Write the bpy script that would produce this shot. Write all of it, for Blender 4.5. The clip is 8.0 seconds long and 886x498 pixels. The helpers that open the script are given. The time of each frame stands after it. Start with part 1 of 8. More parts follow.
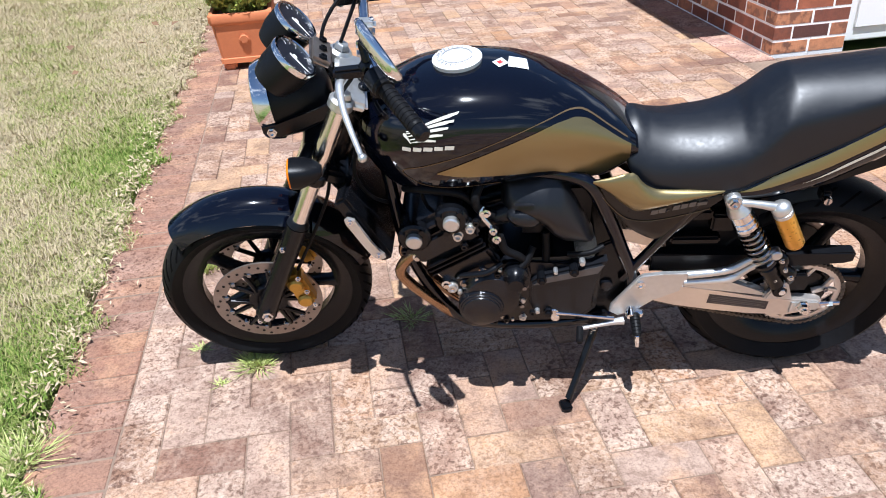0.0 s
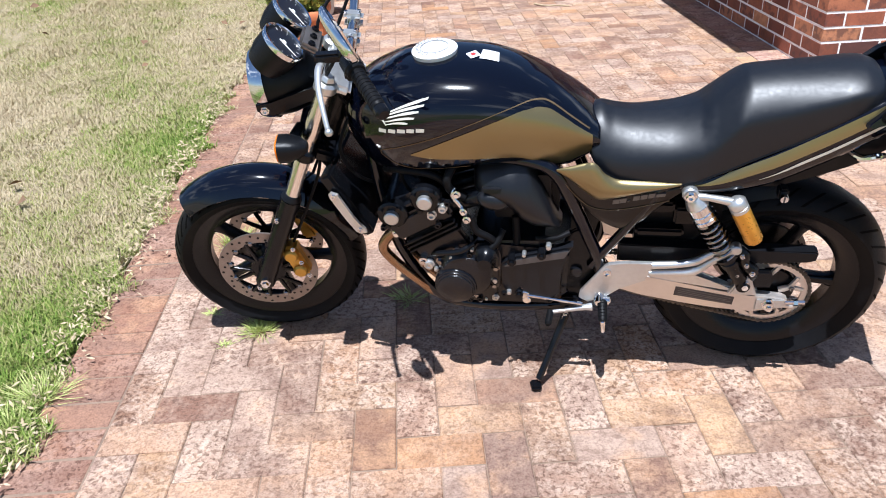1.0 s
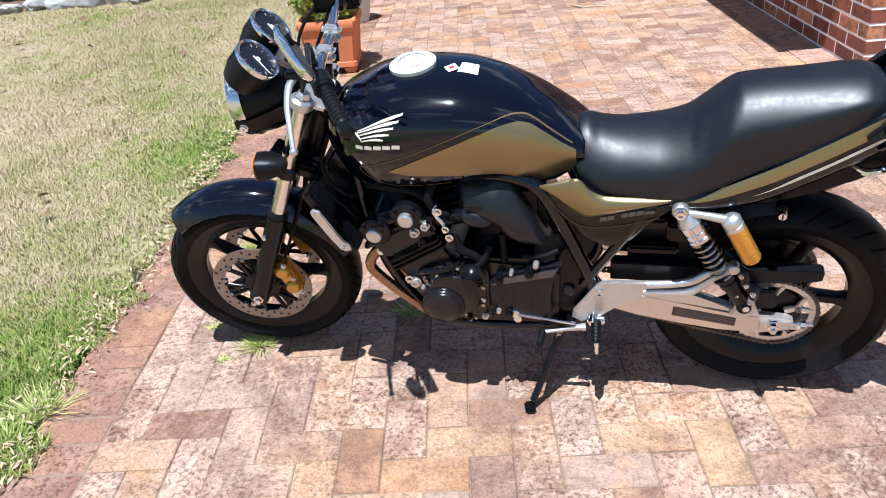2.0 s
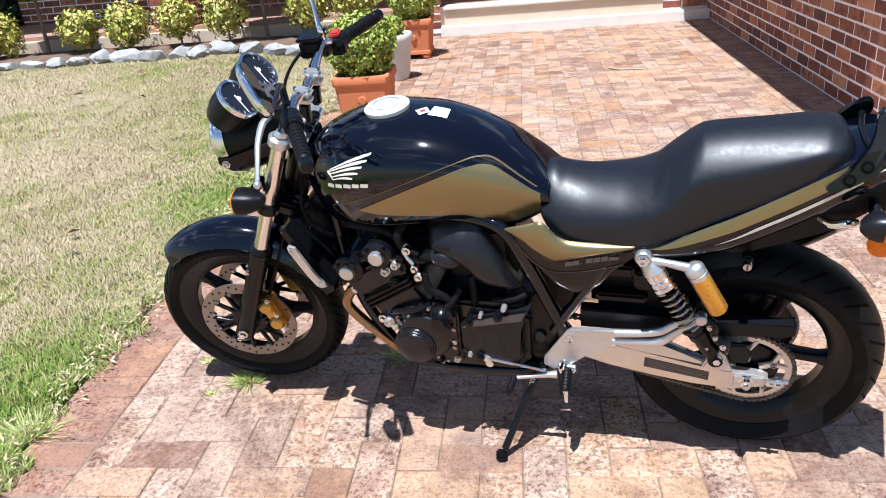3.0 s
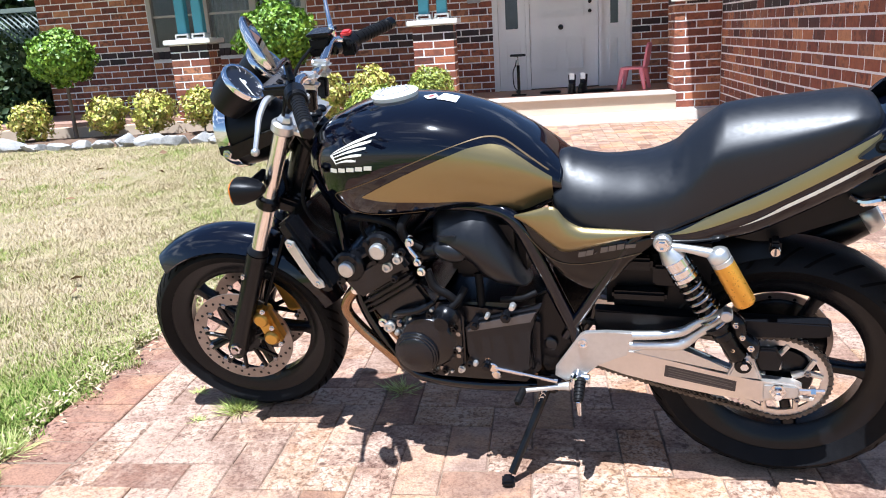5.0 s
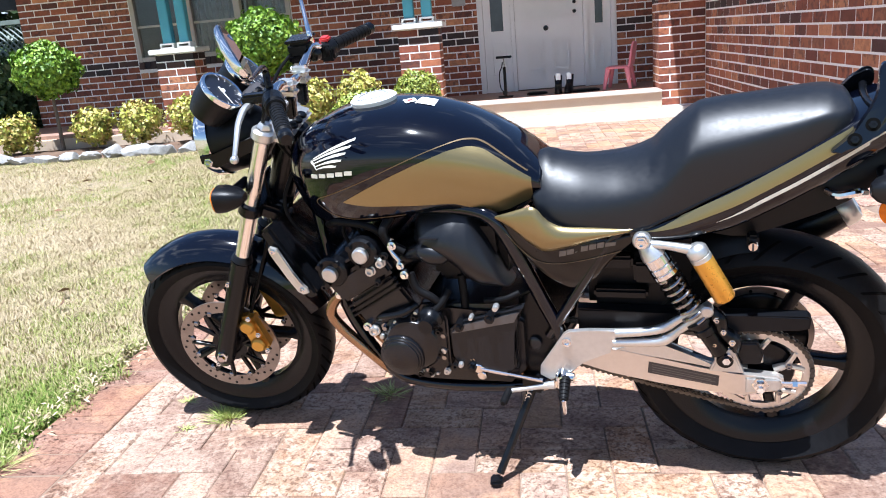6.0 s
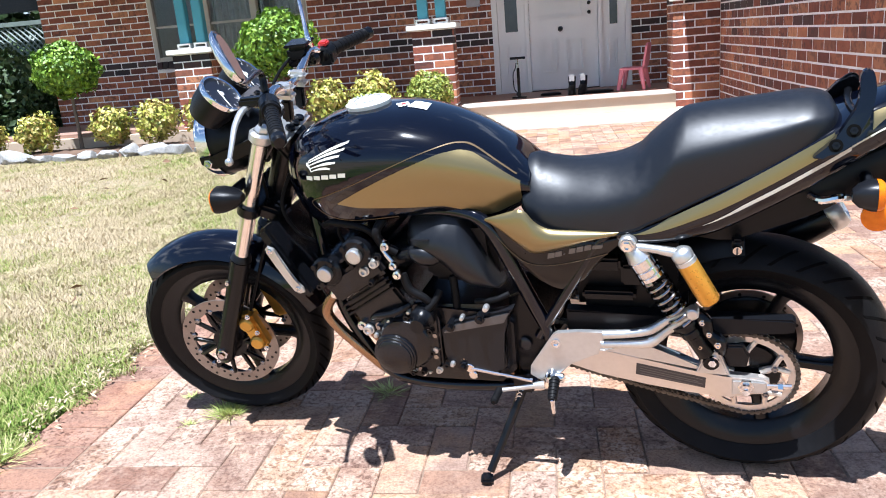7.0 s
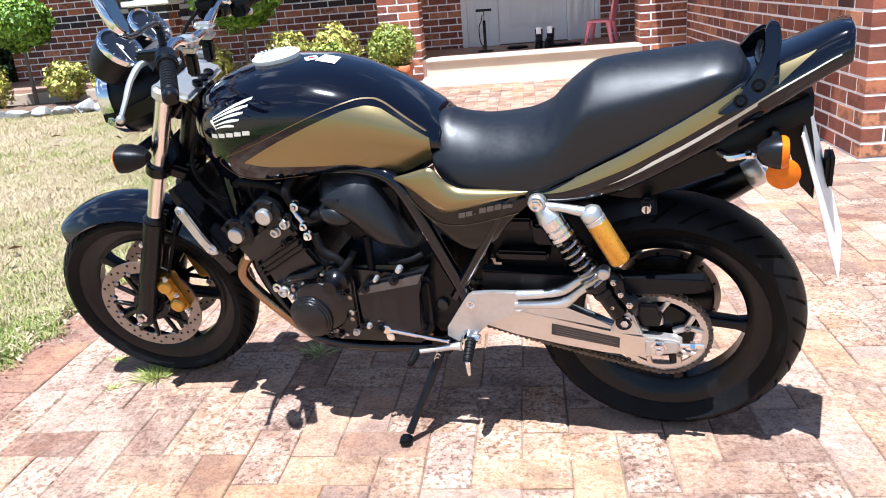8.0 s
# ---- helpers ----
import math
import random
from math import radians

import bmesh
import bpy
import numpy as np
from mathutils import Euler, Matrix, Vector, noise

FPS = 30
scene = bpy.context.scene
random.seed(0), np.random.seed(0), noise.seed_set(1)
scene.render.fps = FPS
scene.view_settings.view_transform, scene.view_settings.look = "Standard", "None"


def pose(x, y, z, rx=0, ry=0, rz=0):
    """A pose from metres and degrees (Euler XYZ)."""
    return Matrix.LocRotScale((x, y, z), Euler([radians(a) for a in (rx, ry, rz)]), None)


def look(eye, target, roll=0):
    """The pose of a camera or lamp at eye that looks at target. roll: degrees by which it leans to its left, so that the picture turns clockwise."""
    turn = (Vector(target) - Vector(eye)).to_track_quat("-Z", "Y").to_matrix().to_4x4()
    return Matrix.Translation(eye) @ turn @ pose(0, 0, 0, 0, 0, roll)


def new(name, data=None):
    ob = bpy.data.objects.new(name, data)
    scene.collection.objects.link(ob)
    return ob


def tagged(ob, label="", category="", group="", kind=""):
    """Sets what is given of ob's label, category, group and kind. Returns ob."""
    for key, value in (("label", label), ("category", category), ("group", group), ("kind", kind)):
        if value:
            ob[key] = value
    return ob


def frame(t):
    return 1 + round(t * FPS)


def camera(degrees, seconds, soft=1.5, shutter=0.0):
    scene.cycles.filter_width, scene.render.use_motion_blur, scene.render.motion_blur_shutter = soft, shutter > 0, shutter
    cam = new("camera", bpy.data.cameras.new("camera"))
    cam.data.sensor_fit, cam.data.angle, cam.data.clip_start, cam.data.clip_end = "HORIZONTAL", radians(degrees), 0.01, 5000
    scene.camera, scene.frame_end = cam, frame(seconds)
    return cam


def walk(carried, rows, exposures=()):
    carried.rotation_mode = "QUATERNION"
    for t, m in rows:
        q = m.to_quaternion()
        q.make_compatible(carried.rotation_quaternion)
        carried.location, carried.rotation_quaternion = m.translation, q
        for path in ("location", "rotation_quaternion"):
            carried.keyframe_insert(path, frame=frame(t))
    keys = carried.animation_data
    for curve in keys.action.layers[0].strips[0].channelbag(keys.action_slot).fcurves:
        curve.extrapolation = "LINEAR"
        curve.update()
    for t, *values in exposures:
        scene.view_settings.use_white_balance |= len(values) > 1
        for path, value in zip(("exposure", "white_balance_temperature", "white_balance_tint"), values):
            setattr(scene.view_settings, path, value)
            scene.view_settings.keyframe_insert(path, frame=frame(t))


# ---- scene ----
cam = camera(60.0, 8.0, soft=1.0)
PATH = [
    (0, (0.664, -1.854, 1.449), (0.506, -0.139, 0.432), -3.4),
    (0.5, (0.781, -1.898, 1.436), (0.504, -0.194, 0.427), -3.4),
    (1, (0.925, -1.988, 1.435), (0.581, -0.28, 0.452), -3.1),
    (1.5, (1.007, -1.974, 1.428), (0.637, -0.261, 0.462), -4.5),
    (1.7, (1.041, -1.912, 1.433), (0.626, -0.217, 0.456), -5.0),
    (2.8, (1.258, -1.86, 1.409), (0.636, -0.182, 0.515), -5.9),
    (3, (1.303, -1.861, 1.381), (0.668, -0.151, 0.561), -5.1),
    (3.5, (1.33, -1.85, 1.29), (0.648, -0.143, 0.503), -6.1),
    (4, (1.301, -1.847, 1.169), (0.586, -0.136, 0.421), -5.5),
    (4.2, (1.288, -1.848, 1.129), (0.605, -0.06, 0.548), -2.9),
    (5.5, (1.315, -1.866, 1.067), (0.638, -0.06, 0.538), -4.6),
    (6, (1.328, -1.861, 1.07), (0.661, -0.052, 0.54), -5.0),
    (6.5, (1.355, -1.862, 1.074), (0.681, -0.054, 0.547), -5.1),
    (7, (1.396, -1.87, 1.077), (0.686, -0.075, 0.55), -4.9),
    (7.5, (1.448, -1.852, 1.076), (0.783, -0.047, 0.529), -6.1),
    (8, (1.525, -1.775, 1.061), (0.869, 0.002, 0.42), -4.9),
]
walk(cam, [(t, look(eye, target, roll)) for t, eye, target, roll in PATH],
     exposures=[(0, 0.80, 5780, 10), (1.5, 0.84, 5770, 10), (3.5, 0.97, 5780, 10), (5.5, 1.23, 5700, 10), (8, 1.27, 5710, 10)])

# ---- world, sun, exposure ----
SUN_EL, SUN_AZ = 72.5, 85.0    # azimuth of the way in which shadows fall, from +x towards +y
world = bpy.data.worlds.new("sky")
scene.world = world
world.use_nodes = True
wn, wl = world.node_tree.nodes, world.node_tree.links
wn.clear()
w_out = wn.new("ShaderNodeOutputWorld")
w_bg = wn.new("ShaderNodeBackground")
w_sky = wn.new("ShaderNodeTexSky")
w_sky.sky_type = "NISHITA"
w_sky.sun_disc = False
w_sky.sun_elevation = radians(SUN_EL)
w_sky.sun_rotation = radians(180 + 5)
w_sky.air_density, w_sky.dust_density, w_sky.ozone_density = 1.0, 0.4, 2.2
w_bg.inputs["Strength"].default_value = 0.056
# broken fair-weather cloud all over the sky
w_co = wn.new("ShaderNodeTexCoord")
w_map = wn.new("ShaderNodeMapping")
w_map.inputs["Scale"].default_value = (0.8, 1.6, 2.6)
w_no = wn.new("ShaderNodeTexNoise")
w_no.inputs["Scale"].default_value, w_no.inputs["Detail"].default_value = 2.6, 8.0
w_ra = wn.new("ShaderNodeValToRGB")
w_ra.color_ramp.elements[0].position, w_ra.color_ramp.elements[1].position = 0.55, 0.72
w_mix = wn.new("ShaderNodeMix")
w_mix.data_type = "RGBA"
w_mix.inputs[7].default_value = (15.0, 15.3, 15.8, 1)
wl.new(w_co.outputs["Generated"], w_map.inputs[0])
wl.new(w_map.outputs[0], w_no.inputs["Vector"])
wl.new(w_no.outputs["Fac"], w_ra.inputs[0])
wl.new(w_ra.outputs[0], w_mix.inputs[0])
wl.new(w_sky.outputs[0], w_mix.inputs[6])
wl.new(w_mix.outputs[2], w_bg.inputs["Color"])
wl.new(w_bg.outputs[0], w_out.inputs["Surface"])
sun = new("sun", bpy.data.lights.new("sun", "SUN"))
sun.data.energy, sun.data.angle, sun.data.color = 5.0, radians(0.5), (1.0, 0.985, 0.962)
_a, _e = radians(SUN_AZ), radians(SUN_EL)
sun.matrix_world = look((0, 0, 12), (math.cos(_a) * math.cos(_e), math.sin(_a) * math.cos(_e), 12 - math.sin(_e)))


# ---- materials ----
def mat(name, c1, c2=None, rough=0.5, metal=0.0, scale=8.0, fine=90.0, bump=0.0, bump_scale=None, coat=0.0, spread=0.25,
        pick="", ramp=(), spec=0.5, trans=0.0, sheen=0.0, mottled=0.0, mottle=(1, 1, 1), mottle_scale=60.0):
    """A surface with colour at two scales, a roughness that varies and fine relief."""
    m = bpy.data.materials.new(name)
    m.use_nodes = True
    n, l = m.node_tree.nodes, m.node_tree.links
    p = n["Principled BSDF"]
    p.inputs["Metallic"].default_value = metal
    p.inputs["Specular IOR Level"].default_value = spec
    p.inputs["Coat Weight"].default_value, p.inputs["Coat Roughness"].default_value = coat, 0.014
    p.inputs["Transmission Weight"].default_value = trans
    p.inputs["Sheen Weight"].default_value = sheen
    geo = n.new("ShaderNodeNewGeometry")
    big, small = n.new("ShaderNodeTexNoise"), n.new("ShaderNodeTexNoise")
    big.inputs["Scale"].default_value, small.inputs["Scale"].default_value = scale, fine
    for t in (big, small):
        t.inputs["Detail"].default_value = 5.0
        l.new(geo.outputs["Position"], t.inputs["Vector"])
    both = n.new("ShaderNodeMath")
    both.operation = "MULTIPLY_ADD"
    both.inputs[1].default_value = 0.4
    l.new(small.outputs["Fac"], both.inputs[0])
    half = n.new("ShaderNodeMath")
    half.operation = "MULTIPLY"
    half.inputs[1].default_value = 0.6
    l.new(big.outputs["Fac"], half.inputs[0])
    l.new(half.outputs[0], both.inputs[2])
    ma = n.new("ShaderNodeMapRange")
    ma.inputs[1].default_value, ma.inputs[2].default_value = 0.33, 0.67
    l.new(both.outputs[0], ma.inputs[0])
    c2 = c2 or tuple(v * (1 - spread) for v in c1)
    mix = n.new("ShaderNodeMix")
    mix.data_type = "RGBA"
    mix.inputs[6].default_value, mix.inputs[7].default_value = (*c2, 1), (*c1, 1)
    l.new(ma.outputs[0], mix.inputs[0])
    colour = mix.outputs[2]
    if pick:
        src = n.new("ShaderNodeObjectInfo").outputs["Random"] if pick == "object" else geo.outputs["Random Per Island"]
        ra = n.new("ShaderNodeValToRGB")
        ra.color_ramp.interpolation = "LINEAR"
        els = ra.color_ramp.elements
        while len(els) < len(ramp):
            els.new(0.5)
        for k, c in enumerate(ramp):
            els[k].position, els[k].color = k / (len(ramp) - 1), (*c, 1)
        l.new(src, ra.inputs[0])
        mul = n.new("ShaderNodeMix")
        mul.data_type, mul.blend_type = "RGBA", "MULTIPLY"
        mul.inputs[0].default_value = 1.0
        l.new(ra.outputs[0], mul.inputs[6])
        l.new(colour, mul.inputs[7])
        colour = mul.outputs[2]
        if mottled:
            mn = n.new("ShaderNodeTexNoise")
            mn.inputs["Scale"].default_value, mn.inputs["Detail"].default_value = mottle_scale, 3.0
            l.new(geo.outputs["Position"], mn.inputs["Vector"])
            mr = n.new("ShaderNodeMapRange")
            mr.inputs[1].default_value, mr.inputs[2].default_value = 0.47, 0.6
            mr.inputs[4].default_value = mottled
            l.new(mn.outputs["Fac"], mr.inputs[0])
            # some pieces take the pale bloom and others do not
            hop = n.new("ShaderNodeMath")
            hop.operation = "MULTIPLY"
            hop.inputs[1].default_value = 7.31
            l.new(src, hop.inputs[0])
            fr = n.new("ShaderNodeMath")
            fr.operation = "FRACT"
            l.new(hop.outputs[0], fr.inputs[0])
            ml = n.new("ShaderNodeMath")
            ml.operation = "MULTIPLY"
            l.new(mr.outputs[0], ml.inputs[0])
            l.new(fr.outputs[0], ml.inputs[1])
            mm = n.new("ShaderNodeMix")
            mm.data_type = "RGBA"
            mm.inputs[7].default_value = (*mottle, 1)
            l.new(ml.outputs[0], mm.inputs[0])
            l.new(colour, mm.inputs[6])
            colour = mm.outputs[2]
    l.new(colour, p.inputs["Base Color"])
    rr = n.new("ShaderNodeMapRange")
    rr.inputs[3].default_value, rr.inputs[4].default_value = max(0.0, rough * 0.8), min(1.0, rough * 1.25)
    l.new(small.outputs["Fac"], rr.inputs[0])
    l.new(rr.outputs[0], p.inputs["Roughness"])
    if bump:
        bt = n.new("ShaderNodeTexNoise")
        bt.inputs["Scale"].default_value, bt.inputs["Detail"].default_value = bump_scale or fine, 6.0
        l.new(geo.outputs["Position"], bt.inputs["Vector"])
        b = n.new("ShaderNodeBump")
        b.inputs["Strength"].default_value, b.inputs["Distance"].default_value = bump, 0.004
        l.new(bt.outputs["Fac"], b.inputs["Height"])
        l.new(b.outputs[0], p.inputs["Normal"])
    return m


def paver_material(name, pick, ramp, pale=(0.50, 0.385, 0.305), dark=(0.17, 0.10, 0.075)):
    """Worn clay: a tone for each piece, pale bloom, dark traffic stains that run across the joints, and grit."""
    m = bpy.data.materials.new(name)
    m.use_nodes = True
    n, l = m.node_tree.nodes, m.node_tree.links
    p = n["Principled BSDF"]
    p.inputs["Specular IOR Level"].default_value = 0.3
    geo = n.new("ShaderNodeNewGeometry")

    def cloud(scale, detail, rough, lo, hi, out0, out1, squeeze=(1, 1, 1)):
        mp = n.new("ShaderNodeMapping")
        mp.inputs["Scale"].default_value = squeeze
        t = n.new("ShaderNodeTexNoise")
        t.inputs["Scale"].default_value, t.inputs["Detail"].default_value, t.inputs["Roughness"].default_value = scale, detail, rough
        l.new(geo.outputs["Position"], mp.inputs[0])
        l.new(mp.outputs[0], t.inputs["Vector"])
        r = n.new("ShaderNodeMapRange")
        r.inputs[1].default_value, r.inputs[2].default_value, r.inputs[3].default_value, r.inputs[4].default_value = lo, hi, out0, out1
        l.new(t.outputs["Fac"], r.inputs[0])
        return r.outputs[0]

    def blend(a, colour, fac, how="MIX"):
        x = n.new("ShaderNodeMix")
        x.data_type, x.blend_type = "RGBA", how
        l.new(a, x.inputs[6])
        if isinstance(colour, tuple):
            x.inputs[7].default_value = (*colour, 1)
        else:
            l.new(colour, x.inputs[7])
        if isinstance(fac, float):
            x.inputs[0].default_value = fac
        else:
            l.new(fac, x.inputs[0])
        return x.outputs[2]

    def times(a, b):
        x = n.new("ShaderNodeMath")
        x.operation = "MULTIPLY"
        l.new(a, x.inputs[0])
        if isinstance(b, float):
            x.inputs[1].default_value = b
        else:
            l.new(b, x.inputs[1])
        return x.outputs[0]
    src = n.new("ShaderNodeObjectInfo").outputs["Random"] if pick == "object" else geo.outputs["Random Per Island"]
    ra = n.new("ShaderNodeValToRGB")
    els = ra.color_ramp.elements
    while len(els) < len(ramp):
        els.new(0.5)
    for k, c in enumerate(ramp):
        els[k].position, els[k].color = k / (len(ramp) - 1), (*c, 1)
    l.new(src, ra.inputs[0])
    fr = n.new("ShaderNodeMath")
    fr.operation = "FRACT"
    l.new(times(src, 7.31), fr.inputs[0])
    lift = n.new("ShaderNodeMapRange")
    lift.inputs[3].default_value, lift.inputs[4].default_value = 0.06, 0.85
    l.new(fr.outputs[0], lift.inputs[0])
    c = blend(ra.outputs[0], dark, cloud(1.7, 7.0, 0.68, 0.43, 0.66, 0.0, 0.70))
    c = blend(c, dark, cloud(7.0, 8.0, 0.72, 0.47, 0.66, 0.0, 0.70, (1.0, 1.7, 1.0)))
    c = blend(c, (0.50, 0.285, 0.15), cloud(4.5, 7.0, 0.68, 0.50, 0.66, 0.0, 0.6))
    c = blend(c, pale, times(times(cloud(9.0, 9.0, 0.74, 0.42, 0.58, 0.0, 1.0), cloud(70.0, 4.0, 0.7, 0.40, 0.52, 0.2, 1.0)), lift.outputs[0]))
    # pits: dark crumbled hollows, deeper on some pieces than on others
    pit = n.new("ShaderNodeTexNoise")
    pit.inputs["Scale"].default_value, pit.inputs["Detail"].default_value, pit.inputs["Roughness"].default_value = 72.0, 4.0, 0.60
    pit.inputs["Distortion"].default_value = 0.7
    l.new(geo.outputs["Position"], pit.inputs["Vector"])
    hollow = n.new("ShaderNodeMapRange")
    hollow.inputs[1].default_value, hollow.inputs[2].default_value = 0.480, 0.400
    l.new(pit.outputs["Fac"], hollow.inputs[0])
    much = n.new("ShaderNodeMapRange")
    much.inputs[3].default_value, much.inputs[4].default_value = 0.25, 0.95
    l.new(fr.outputs[0], much.inputs[0])
    c = blend(c, (0.46, 0.40, 0.38), times(hollow.outputs[0], much.outputs[0]), "MULTIPLY")
    grit = n.new("ShaderNodeTexNoise")
    grit.inputs["Scale"].default_value, grit.inputs["Detail"].default_value, grit.inputs["Roughness"].default_value = 160.0, 4.0, 0.72
    l.new(geo.outputs["Position"], grit.inputs["Vector"])
    gr = n.new("ShaderNodeValToRGB")
    gr.color_ramp.elements[0].position, gr.color_ramp.elements[0].color = 0.34, (0.70, 0.67, 0.65, 1)
    gr.color_ramp.elements[1].position, gr.color_ramp.elements[1].color = 0.56, (1.08, 1.07, 1.05, 1)
    l.new(grit.outputs["Fac"], gr.inputs[0])
    c = blend(c, gr.outputs[0], 1.0, "MULTIPLY")
    l.new(c, p.inputs["Base Color"])
    p.inputs["Roughness"].default_value = 0.88
    b = n.new("ShaderNodeBump")
    b.inputs["Strength"].default_value, b.inputs["Distance"].default_value = 0.8, 0.005
    bt = n.new("ShaderNodeTexNoise")
    bt.inputs["Scale"].default_value, bt.inputs["Detail"].default_value, bt.inputs["Roughness"].default_value = 60.0, 9.0, 0.72
    l.new(geo.outputs["Position"], bt.inputs["Vector"])
    l.new(bt.outputs["Fac"], b.inputs["Height"])
    l.new(b.outputs[0], p.inputs["Normal"])
    return m


